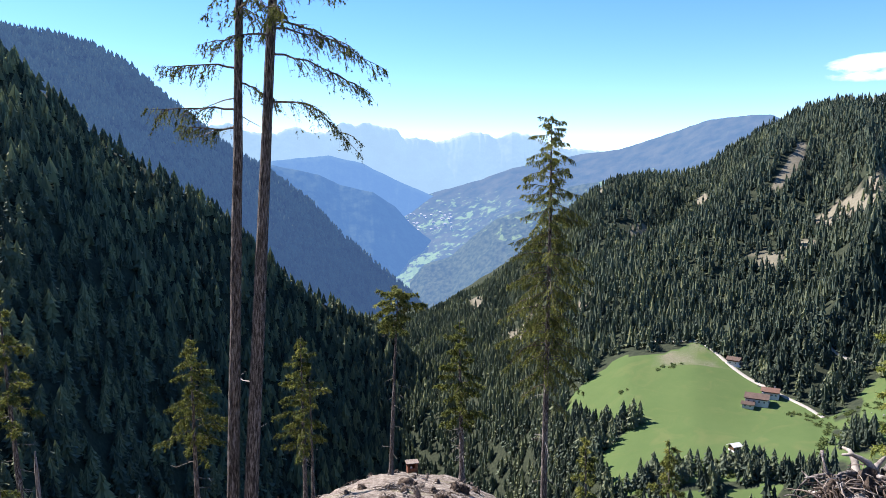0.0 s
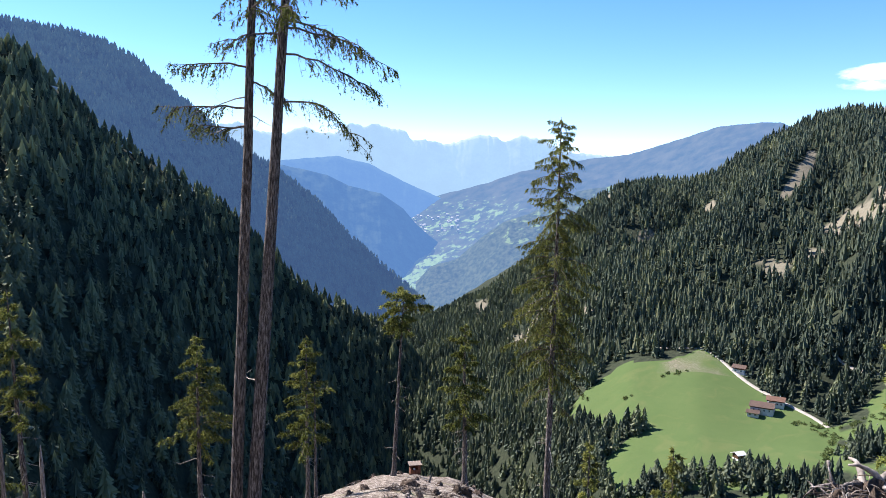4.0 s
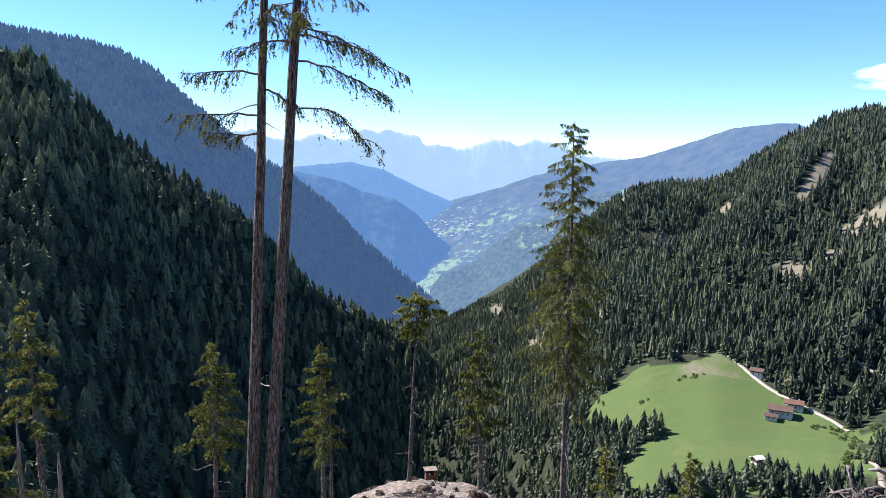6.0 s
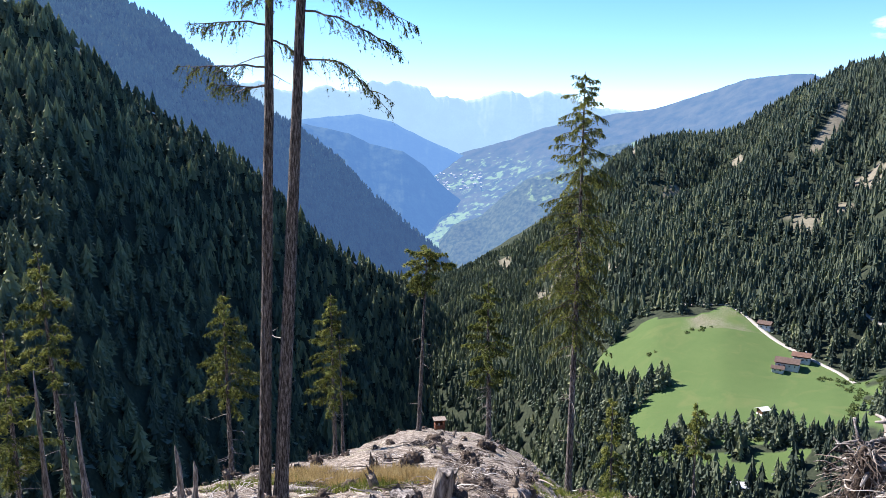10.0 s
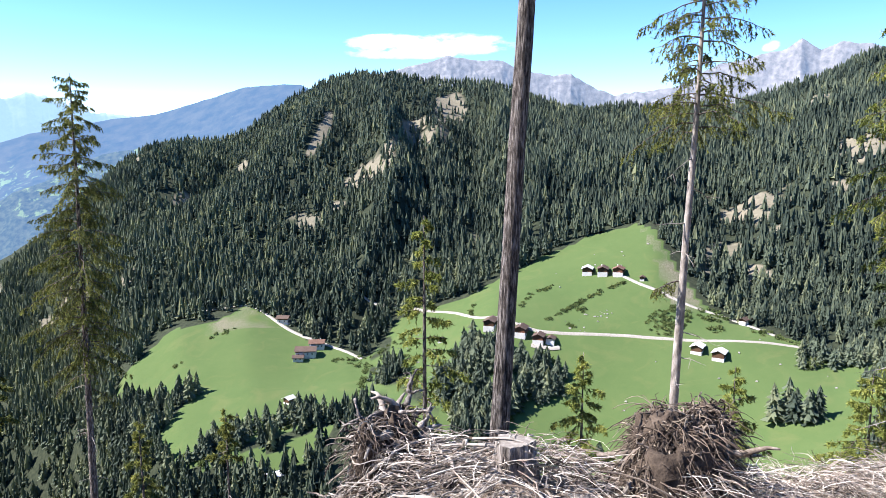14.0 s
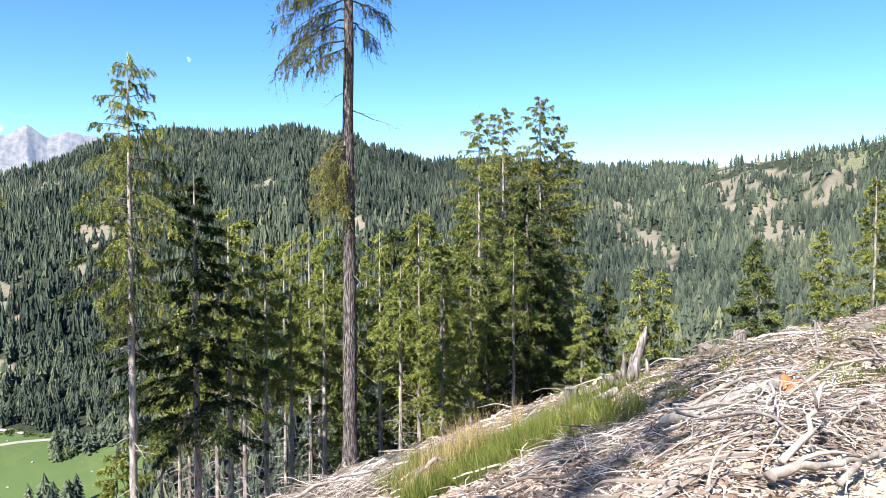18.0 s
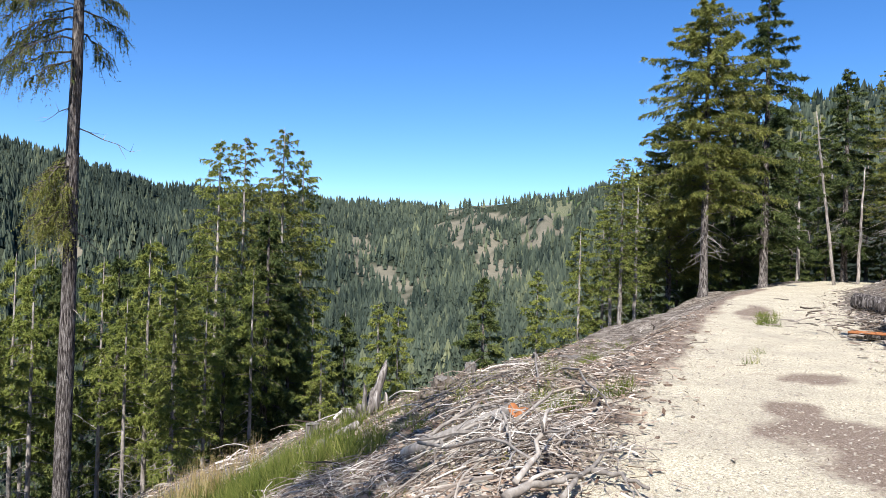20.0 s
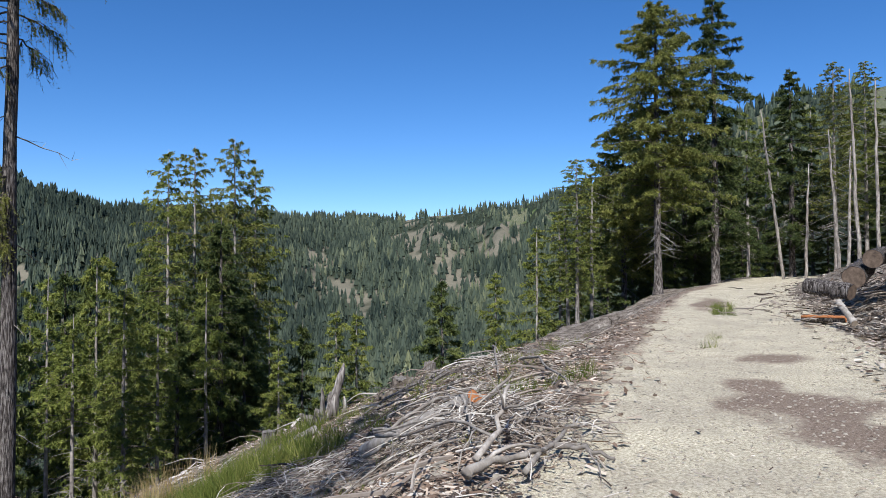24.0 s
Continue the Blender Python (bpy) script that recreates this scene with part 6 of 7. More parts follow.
def rock(s, x, y, size, rng, flat=0.6, sunk=0.3, z=None):
    """An angular stone of twenty faces."""
    g = (1 + 5 ** 0.5) / 2
    v = np.array([(-1, g, 0), (1, g, 0), (-1, -g, 0), (1, -g, 0), (0, -1, g), (0, 1, g), (0, -1, -g), (0, 1, -g), (g, 0, -1), (g, 0, 1), (-g, 0, -1), (-g, 0, 1)]) / 1.9
    v = v * rng.uniform(0.65, 1.2, (12, 1)) * np.array([rng.uniform(0.7, 1.3), rng.uniform(0.6, 1.0), flat]) * size
    a = rng.uniform(0, 6.28)
    c, q = np.cos(a), np.sin(a)
    v = np.stack([v[:, 0] * c - v[:, 1] * q, v[:, 0] * q + v[:, 1] * c, v[:, 2]], -1)
    f = [(0, 11, 5), (0, 5, 1), (0, 1, 7), (0, 7, 10), (0, 10, 11), (1, 5, 9), (5, 11, 4), (11, 10, 2), (10, 7, 6), (7, 1, 8), (3, 9, 4), (3, 4, 2), (3, 2, 6), (3, 6, 8), (3, 8, 9), (4, 9, 5), (2, 4, 11), (6, 2, 10), (8, 6, 7), (9, 8, 1)]
    s.add(v + [x, y, (ground_z(x, y) if z is None else z) + size * flat * (1 - 2 * sunk) * 0.5], f)


thickets()


# ---- the felled slope: stumps, root plates, brush ----
def crooked(p0, way, length, n, bend, rng, sag=0.0):
    """A crooked line of n points."""
    way = np.array(way, float)
    way /= np.linalg.norm(way) + 1e-9
    turn = rng.normal(0, bend, (n, 3)).cumsum(0)
    d = way + turn
    d /= np.linalg.norm(d, axis=1, keepdims=True)
    p = np.array(p0, float) + np.vstack([[0, 0, 0], d[:-1] * length / (n - 1)]).cumsum(0)
    p[:, 2] -= sag * np.linspace(0, 1, n) ** 2 * length
    return p


def stump(name, x, y, r, h, label, seed, lean=(0, 0), jag=0.04, bark=None, cut=None, group="", roots=6, double=None):
    """A sawn stump with flaring roots and a cut face."""
    rng = np.random.default_rng(seed)
    bark, cut = bark or STUMPWOOD, cut or SAWN
    root = empty(name, x, y, ground_z(x, y) - 0.04)
    parts_ = [(0.0, 0.0, r, h, lean)] + ([double] if double else [])
    for k, (ox, oy, rr, hh, ln) in enumerate(parts_):
        sides, rows = 36, 10
        ang = np.linspace(0, 2 * np.pi, sides, endpoint=False)
        furrow = np.abs(np.sin(ang * 7 + rng.uniform(0, 6) + 0.8 * np.sin(ang * 3 + seed)))
        lobes = 0.93 + 0.09 * np.sin(ang * 3 + rng.uniform(0, 6)) + 0.06 * np.sin(ang * 5 + seed) - 0.13 * (1 - furrow) ** 2 + 0.025 * rng.normal(size=sides)
        t = np.linspace(0, 1, rows)
        flare = 1 + 0.55 * np.exp(-t * hh / 0.16)[:, None] * (0.6 + 0.4 * np.sin(ang * roots / 1.0 + seed))[None]
        rad = rr * lobes[None] * flare * (1 - 0.12 * t)[:, None] * (1 + 0.025 * rng.normal(size=(rows, sides)))
        zz = (t * (hh + 0.25) - 0.25)[:, None] + np.where(t == 1, 1, 0)[:, None] * (np.convolve(rng.uniform(-jag, jag, sides + 2), np.ones(3) / 2, "valid") - jag * 0.8 * (1 - furrow))[None]
        v = np.stack([ox + rad * np.cos(ang) + ln[0] * t[:, None], oy + rad * np.sin(ang) + ln[1] * t[:, None], zz + 0 * rad], -1)
        s = Soup()
        i, j = np.meshgrid(np.arange(rows - 1), np.arange(sides), indexing="ij")
        q = np.stack([i * sides + j, i * sides + (j + 1) % sides, (i + 1) * sides + (j + 1) % sides, (i + 1) * sides + j], -1).reshape(-1, 4)
        s.add(v.reshape(-1, 3), q)
        for m in range(roots if k == 0 else 0):
            a = m * 6.28 / roots + rng.uniform(-0.3, 0.3)
            p = crooked((np.cos(a) * rr * 0.7, np.sin(a) * rr * 0.7, 0.12 * hh), (np.cos(a), np.sin(a), -0.35), rr * rng.uniform(1.6, 2.8), 5, 0.15, rng)
            s.tube(p, np.linspace(rr * 0.30, rr * 0.06, 5), 6, 0.5, True, 0.1, rng)
        part("stem", s.mesh("stem", bark, True), root)
        c = Soup()
        ring = v[-1] + [0, 0, 0.004]
        ring[:, 2] = ring[:, 2].mean() + 0.25 * (ring[:, 2] - ring[:, 2].mean())
        mid = ring.mean(0) + [0, 0, 0.01]
        c.add(np.vstack([ring * 0.995 + mid * 0.005, [mid]]), [(m, (m + 1) % sides, sides) for m in range(sides)])
        part("cut_face", c.mesh("cut_face", cut, True), root, "weathered sawn face")
    return tagged(root, label, "stump", group)


stump("tree_stump", -0.95, 11.0, 0.24, 0.70, "split double stump with sawn tops leaning together", 1, (-0.16, 0.0), 0.12, cut=STUMPWOOD, double=(0.22, 0.04, 0.19, 1.08, (0.34, 0.0)))
stump("tree_stump", 3.25, 13.3, 0.27, 1.25, "tall weathered stump with a hollow foot", 2, (-0.08, 0), 0.14, cut=STUMPWOOD)
stump("tree_stump", 3.55, 11.7, 0.19, 0.88, "rounded pale stump with twisted roots", 3, (0.12, 0), 0.10, cut=STUMPWOOD)
stump("tree_stump", 5.62, 6.72, 0.27, 0.54, "broad grey sawn stump beside a bare larch stem", 4, (0, 0), 0.012, cut=DRYWOOD)
stump("tree_stump", 0.3, 9.1, 0.19, 0.30, "low stump with a dark sawn face", 5, (0, -0.1), 0.02, cut=ROOT)
stump("tree_stump", -5.6, 13.6, 0.30, 0.32, "low sawn stump with a pale top", 6)
stump("tree_stump", -4.6, 13.3, 0.24, 0.34, "low sawn stump beside another", 7)
stump("tree_stump", -8.2, 15.0, 0.34, 0.55, "dark mossy stump on the slope", 8, jag=0.1, bark=ROOT)
stump("tree_stump", 16.6, -2.45, 0.17, 0.42, "pale stump at the edge of the wood", 9, (0.05, 0), 0.03)
stump("tree_stump", 15.0, -4.9, 0.26, 0.34, "weathered root stump on the brow", 10, jag=0.12, bark=ROOT)
stump("tree_stump", 15.3, -5.6, 0.14, 0.36, "small pale stump on the brow", 11)
stump("tree_stump", 14.0, -7.3, 0.30, 0.30, "rotten stump beside the road", 12, jag=0.12, bark=ROOT)


def snag(name, x, y, spikes, label, seed):
    """A splintered, bleached stump with standing shards."""
    rng = np.random.default_rng(seed)
    root = empty(name, x, y, ground_z(x, y) - 0.05)
    for dx, dy, lx, ly, h, r in spikes:
        s = Soup()
        t = np.linspace(0, 1, 8)
        p = np.stack([dx + lx * t + 0.04 * np.sin(t * 5 + seed), dy + ly * t, h * t], -1)
        s.tube(p, r * (1 - t) ** 0.6 * (1 + 0.18 * np.sin(t * 9)) + 0.012, 9, 0.5, True, 0.16, rng)
        part("shard", s.mesh("shard", STUMPWOOD, True), root, "bleached splintered shard")
    return tagged(root, label, "stump")


snag("splintered_stump", 16.7, -3.75, [(0, 0, 0.10, -0.36, 1.22, 0.15), (-0.06, 0.14, 0.02, 0.02, 0.72, 0.07), (-0.25, 0.26, -0.1, 0.1, 0.35, 0.12), (0.1, -0.42, 0.05, 0.05, 0.48, 0.07), (0.12, 0.05, 0.02, -0.12, 0.6, 0.14), (0.0, -0.12, 0.05, -0.05, 0.85, 0.08), (-0.1, 0.38, -0.05, 0.3, 0.22, 0.10), (0.0, -0.6, 0.05, -0.2, 0.2, 0.08)], "bleached splintered stump with upright shards on the brow", 1)
snag("broken_stem", *polar(-29.2, 34), [(0, 0, -0.25, 0.0, 5.4, 0.16)], "grey broken tree stem standing on the slope", 2)
snag("broken_stem", *polar(-31.6, 35), [(0, 0, -0.3, 0.0, 7.3, 0.15)], "broken bare stem at the edge of the felling", 3)
snag("broken_stem", *polar(-21.8, 24), [(0, 0, 0.0, 0.0, 1.9, 0.13)], "short broken stem on the felled slope", 4)
snag("broken_stem", *polar(-22.8, 25), [(0, 0, -0.1, 0.0, 2.6, 0.16), (-0.3, 0, -0.05, 0, 1.0, 0.12)], "splintered dead stem on the felled slope", 5)


def root_plate(name, x, y, size, high, label, seed, earth=0.5, strands=150, pale=0.5, limbs=(), reach=1.0):
    """The upturned root plate of a fallen tree: a clod of earth bristling with roots."""
    rng = np.random.default_rng(seed)
    z = ground_z(x, y)
    root = empty(name, x, y, z - 0.1)
    n, m = 20, 11
    a, b = np.meshgrid(np.linspace(0, 2 * np.pi, n, endpoint=False), np.linspace(0.02, np.pi * 0.66, m), indexing="ij")
    d = np.stack([np.sin(b) * np.cos(a), np.sin(b) * np.sin(a), np.cos(b)], -1)
    i, j = np.meshgrid(np.arange(n), np.arange(m - 1), indexing="ij")
    k = (i + 1) % n
    f = np.stack([i * m + j, i * m + j + 1, k * m + j + 1, k * m + j], -1).reshape(-1, 4)
    # a broad clod with smaller ones stuck to it
    lumps = [(0.0, 0.0, 0.0, 1.0)] + [(rng.uniform(-0.55, 0.55) * size, rng.uniform(-0.3, 0.3) * size, rng.uniform(0.0, 0.62) * high * earth, rng.uniform(0.3, 0.62)) for q in range(5 if size > 1 else 2)]
    s, big, hair = Soup(), Soup(), Soup()
    for q, (ox, oy, oz, sc) in enumerate(lumps):
        lump = 1 + 0.22 * hash_noise(d[..., 0] * 2.6 + seed + q, d[..., 1] * 2.6 + d[..., 2] * 2.2, seed + q) + 0.13 * hash_noise(d[..., 0] * 6 + seed, d[..., 1] * 6 - d[..., 2] * 5, seed + 1)
        v = d * lump[..., None] * np.array([size, size * 0.62, high]) * earth * sc
        s.add(v.reshape(-1, 3) + [ox, oy, oz + 0.05], f)
    tagged(part("earth_clod", s.mesh("earth_clod", EARTH, True), root, "dark earth clinging to the roots"), kind="stuff")
    s = hair
    for q in range(strands):
        ox, oy, oz, sc = lumps[rng.integers(0, len(lumps))] if q % 2 else lumps[0]
        aa, bb = rng.uniform(0, 6.28), rng.uniform(0.1, 1.9)
        dd = np.array([np.sin(bb) * np.cos(aa), np.sin(bb) * np.sin(aa), np.cos(bb)])
        p0 = dd * np.array([size, size * 0.62, high]) * earth * sc * 0.98 + [ox, oy, oz + 0.05]
        side = np.cross(dd, rng.normal(size=3))
        L = rng.uniform(0.12, 0.62) ** 1.2 * size * reach
        p = crooked(p0, dd * rng.uniform(-0.1, 0.75) + side * rng.uniform(0.3, 1.0) + [0, 0, rng.uniform(-0.8, 0.3)], L, 7, 0.55, rng, 0.5)
        s.tube(p, np.linspace(rng.uniform(0.004, 0.020), 0.003, 7), 4, 0.5, False)
    for q in range(9):
        aa, bb = rng.uniform(0, 6.28), rng.uniform(0.2, 1.3)
        dd = np.array([np.sin(bb) * np.cos(aa), np.sin(bb) * np.sin(aa), np.cos(bb)])
        p = crooked(dd * np.array([size, size * 0.62, high]) * 0.45, dd * 0.6 + rng.normal(0, 0.6, 3), size * rng.uniform(0.5, 0.85) * (0.5 + 0.5 * reach), 7, 0.30, rng, 0.2)
        big.tube(p, np.linspace(rng.uniform(0.05, 0.09), 0.015, 7), 7, 0.5, True, 0.12, rng)
    for az, rise, L, r in limbs:
        dd = np.array([np.sin(radians(az)), np.cos(radians(az)), rise])
        q = Soup()
        line = crooked(np.array([0, 0, high * 0.42]) + dd * 0.15 + rng.normal(0, 0.12, 3), dd, L * 0.85, 9, 0.13, rng, 0.1)
        q.tube(line, np.linspace(r * 0.8, r * 0.12, 9) * (1 + 0.12 * np.sin(np.arange(9) * 2.1 + az)), 8, 0.5, True, 0.24, rng)
        for k in (4, 7):
            q.tube(crooked(line[k], dd + rng.normal(0, 0.7, 3), L * rng.uniform(0.3, 0.6), 6, 0.3, rng, 0.2), np.linspace(r * 0.4, 0.006, 6), 6, 0.5, True, 0.1, rng)
        part("root", q.mesh("root", STUMPWOOD, True), root, "thick bleached root")
    tagged(part("root_tangle", hair.mesh("root_tangle", ROOTS if pale > 0.4 else DARKROOTS), root, "tangled thin roots"), kind="stuff")
    tagged(part("root_mass", big.mesh("root_mass", DRYWOOD if pale > 0.4 else ROOT, True), root, "thick twisted roots"), kind="stuff")
    return tagged(root, label, "root plate")


root_plate("root_plate", 5.1, 8.7, 1.0, 2.5, "upturned root plate with bleached twisted roots", 3, 0.46, 1500, 0.8,
           [(300, 0.35, 0.70, 0.060), (286, 0.1, 0.75, 0.050), (250, 0.3, 0.55, 0.055), (80, 0.9, 0.5, 0.065), (100, 0.6, 0.55, 0.055), (60, 1.3, 0.45, 0.05), (120, 1.0, 0.42, 0.06), (210, -0.3, 0.7, 0.04), (270, 0.6, 0.5, 0.045),
            (310, -0.1, 0.6, 0.04), (90, 0.2, 0.6, 0.04), (150, 0.1, 0.6, 0.035), (320, 0.8, 0.4, 0.04)], 1.0)
root_plate("root_plate", 7.7, 6.0, 1.45, 1.75, "upturned root plate of dark earth and tangled roots", 4, 0.60, 3000, 0.2, reach=0.85)
root_plate("root_plate", *polar(-0.6, 22.5), 0.75, 0.6, "small dark root plate on the felled slope", 5, 0.6, 60, 0.2)
root_plate("root_plate", *polar(4.2, 33), 0.9, 0.6, "dark root plate among felled timber", 6, 0.6, 60, 0.2)
root_plate("root_plate", *polar(10.5, 27), 0.8, 0.6, "dark root plate on the brow", 7, 0.6, 50, 0.2)
root_plate("root_plate", *polar(-3.0, 45), 1.0, 0.7, "dark root plate high on the spur", 8, 0.6, 40, 0.2)


def sticks(name, n, place, lengths, radii, rng, mat, label, flat=0.25, lift=0.04, bend=0.25, curl=0.0, pts=4, sides=4):
    """Fallen twigs and branches lying on the slope. place: gives x, y and height above the ground."""
    s = Soup()
    x, y, up = place(n)
    z = height(x, y) + up
    L = rng.uniform(*lengths, n)
    a = rng.uniform(0, 6.28, n)
    way = np.stack([np.cos(a), np.sin(a), rng.normal(0, flat, n)], -1)[:, None] + rng.normal(0, bend, (n, pts, 3)).cumsum(1)
    way /= np.linalg.norm(way, axis=2, keepdims=True)
    step = np.concatenate([np.zeros((n, 1, 3)), way[:, :-1] * (L / (pts - 1))[:, None, None]], 1)
    p = np.stack([x, y, z + lift], -1)[:, None] + step.cumsum(1)
    lie = height(p[..., 0], p[..., 1]) + up[:, None] + lift
    p[..., 2] = p[..., 2] * 0.35 + lie * 0.65 + rng.uniform(-0.01, 0.06, (n, 1)) + curl * L[:, None] * np.sin(np.linspace(0, np.pi, pts)) * rng.uniform(0, 1, (n, 1))
    r = rng.uniform(*radii, n) * (0.6 + 0.4 * L / lengths[1])
    for k in range(n):
        s.tube(p[k], np.linspace(r[k], r[k] * 0.45, pts), sides, 0.5, True)
    return tagged(new(name, s.mesh(name, mat)), label, "brushwood", kind="stuff")


def slope_places(az0, az1, r0, r1, rng, power=1.0):
    def place(n):
        out_x, out_y = [], []
        while sum(map(len, out_x)) < n:
            m = n
            az, r = np.radians(rng.uniform(az0, az1, m)), r0 * (r1 / r0) ** (rng.uniform(0, 1, m) ** power)
            x, y = r * np.sin(az), r * np.cos(az)
            along, right = road_coords(x, y)
            ok = (right < -1.7 + 0.5 * rng.normal(size=m)) | (along < -1)
            out_x.append(x[ok])
            out_y.append(y[ok])
        return np.concatenate(out_x)[:n], np.concatenate(out_y)[:n], np.zeros(n)
    return place


def heap_places(cx, cy, sx, sy, high, rng):
    def place(n):
        u, v = rng.normal(0, 0.5, n), rng.normal(0, 0.5, n)
        q = np.clip(1 - u ** 2 - v ** 2, 0, 1)
        return cx + sx * u, cy + sy * v, q * high * rng.uniform(0.2, 1.0, n)
    return place


rng9 = np.random.default_rng(9)
sticks("brushwood", 7800, slope_places(-42, 91, 3.2, 26, rng9, 0.72), (0.12, 0.8), (0.003, 0.012), rng9, STICK, "grey twigs and branches strewn over the felled slope", 0.4, 0.03, 0.45, 0.05, 4, 3)
sticks("brushwood", 3000, slope_places(-42, 100, 13, 66, rng9, 0.8), (0.25, 1.4), (0.010, 0.045), rng9, STICK, "grey branches strewn down the felled slope", 0.4, 0.05, 0.4, 0.05, 4, 3)
sticks("brushwood", 520, slope_places(5, 92, 4.0, 14, rng9), (0.3, 1.2), (0.005, 0.017), rng9, STICK, "bleached branches lying across each other", 0.4, 0.08, 0.3, 0.12, 6, 5)
for cx, cy, sx, sy, hi, n, long_, lab in ((12.4, 4.9, 2.3, 1.6, 0.75, 900, 1.6, "heap of bleached brush at the brow"), (14.6, 2.6, 2.0, 1.3, 0.6, 600, 1.5, "heap of bleached brush beside the wood"), (10.8, 5.6, 1.3, 1.0, 0.5, 300, 1.4, "small heap of thin bleached twigs"),
                                        (5.2, 8.3, 1.6, 1.2, 0.75, 700, 1.3, "tangle of brush round a root plate"), (6.2, 7.0, 1.5, 1.0, 0.55, 520, 1.3, "tangle of brush between root plates"), (8.2, 5.6, 1.3, 1.0, 0.5, 420, 1.2, "tangle of brush round a dark root plate"), (3.4, 9.6, 1.6, 1.0, 0.4, 420, 1.3, "brush tangle on the slope"),
                                        (6.6, -2.9, 1.3, 0.6, 0.16, 480, 1.0, "heap of bleached branches at the road's edge"), (8.9, -3.7, 1.0, 0.5, 0.12, 130, 1.0, "low brush heap at the road's edge"), (9.6, -1.7, 1.8, 1.0, 0.22, 300, 1.2, "grey brush heap on the verge"), (11.2, -5.0, 0.9, 0.5, 0.16, 130, 1.0, "low heap of grey twigs on the verge")):
    sticks("brush_heap", int(n * 1.9), heap_places(cx, cy, sx, sy, hi, rng9), (0.12, long_ * 0.65), (0.003, 0.010), rng9, STICK, lab, 0.5, 0.03, 0.45, 0.1, 5, 3)


rngh = np.random.default_rng(19)
for k in range(54):
    hx, hy = polar(rngh.uniform(-30, 40), rngh.uniform(9, 30) if k < 26 else rngh.uniform(14, 52))
    sticks("brush_heap", 110, heap_places(hx, hy, rngh.uniform(0.5, 1.2), rngh.uniform(0.4, 0.9), rngh.uniform(0.12, 0.35), rngh), (0.15, 0.9), (0.006, 0.022), rngh, DARKROOTS if k % 3 == 1 else ROOTS if k % 3 else STICK, "small heap of dark roots and twigs on the felled slope", 0.5, 0.03, 0.45, 0.1, 4, 3)


def chips(n, place, size, name, mat, label, seed):
    """Flat bits of bark and wood."""
    rng = np.random.default_rng(seed)
    x, y, up = place(n)
    z = height(x, y) + 0.012
    a = rng.uniform(0, 6.28, n)
    w, l = rng.uniform(*size, n) * 0.28, rng.uniform(*size, n)
    t = rng.normal(0, 0.3, (n, 2))
    v = []
    for sx, sy in ((-1, -1), (1, -1), (1, 1), (-1, 1)):
        dx, dy = sx * l / 2, sy * w / 2 * rng.uniform(0.5, 1.1, n)
        v.append(np.stack([x + dx * np.cos(a) - dy * np.sin(a), y + dx * np.sin(a) + dy * np.cos(a), z + dx * t[:, 0] * 0.5 + dy * t[:, 1] + 0.012 + np.abs(dx * t[:, 0]) * 0.5], -1))
    v = np.stack(v, 1).reshape(-1, 3)
    tagged(new(name, mesh_np(name, v, np.arange(4 * n).reshape(-1, 4), mat)), label, "litter", kind="stuff")


chips(50000, slope_places(-42, 123, 2.8, 45, rng9, 0.8), (0.02, 0.13), "bark_litter", CHIP, "flakes of bark and wood on the felled slope", 91)


chips(26000, slope_places(86, 137, 3.6, 24, rng9, 0.8), (0.02, 0.15), "bark_litter", REDCHIP, "brown bark and wood flakes on the verge", 191)
sticks("brushwood", 420, slope_places(-36, 44, 6, 30, rng9, 0.8), (0.3, 1.3), (0.006, 0.016), rng9, STICK, "long bleached branches lying over the felled slope", 0.4, 0.08, 0.3, 0.12, 5, 4)
sticks("brushwood", 1100, slope_places(-12, 64, 4.5, 15, rng9, 0.8), (0.1, 0.6), (0.004, 0.015), rng9, DARKROOTS, "dark broken roots and twigs on the felled slope", 0.5, 0.05, 0.45, 0.08, 4, 3)
sticks("brushwood", 1700, slope_places(90, 137, 3.8, 30, rng9, 0.9), (0.08, 0.45), (0.003, 0.011), rng9, STICK, "short grey twigs on the verge", 0.4, 0.03, 0.45, 0.05, 4, 3)
sticks("brushwood", 130, slope_places(92, 132, 5, 26, rng9), (0.4, 1.3), (0.008, 0.024), rng9, STICK, "bleached branches on the verge", 0.4, 0.06, 0.18, 0.08, 6, 5)
for cx, cy, sx, sy, hi, n, mat, lab in ((5.6, 7.9, 2.2, 1.8, 0.7, 90, DRYWOOD, "thick bleached boughs in the brush"), (4.2, 8.8, 2.2, 1.6, 0.45, 60, STUMPWOOD, "grey broken limbs on the slope"), (2.0, 10.5, 3.2, 2.0, 0.3, 70, STUMPWOOD, "grey broken limbs beside the stumps"),
                                       (7.4, -2.7, 1.2, 0.5, 0.16, 22, DRYWOOD, "bleached limbs on the verge"), (11.8, -4.0, 2.0, 0.9, 0.2, 36, STUMPWOOD, "grey limbs heaped on the verge"), (14.2, -4.6, 1.4, 0.9, 0.25, 30, ROOT, "brown roots heaped on the brow"), (12.6, 4.4, 2.2, 1.6, 0.6, 40, DRYWOOD, "pale boughs on the brush heap")):
    sticks("brush_heap", n, heap_places(cx, cy, sx, sy, hi, rng9), (0.25, 1.0), (0.010, 0.032), rng9, mat, lab, 0.45, 0.05, 0.15, 0.06, 6, 6)


def road_places(rng, a0, a1, w0, w1):
    def place(n):
        along, right = a0 * (a1 / a0) ** rng.uniform(0, 1, n), rng.uniform(w0, w1, n)
        right = right + 0.0045 * np.maximum(along - 22, 0) ** 2
        x = along * ROAD_U[0] + right * ROAD_U[1]
        y = along * ROAD_U[1] - right * ROAD_U[0]
        return x, y, np.zeros(n)
    return place


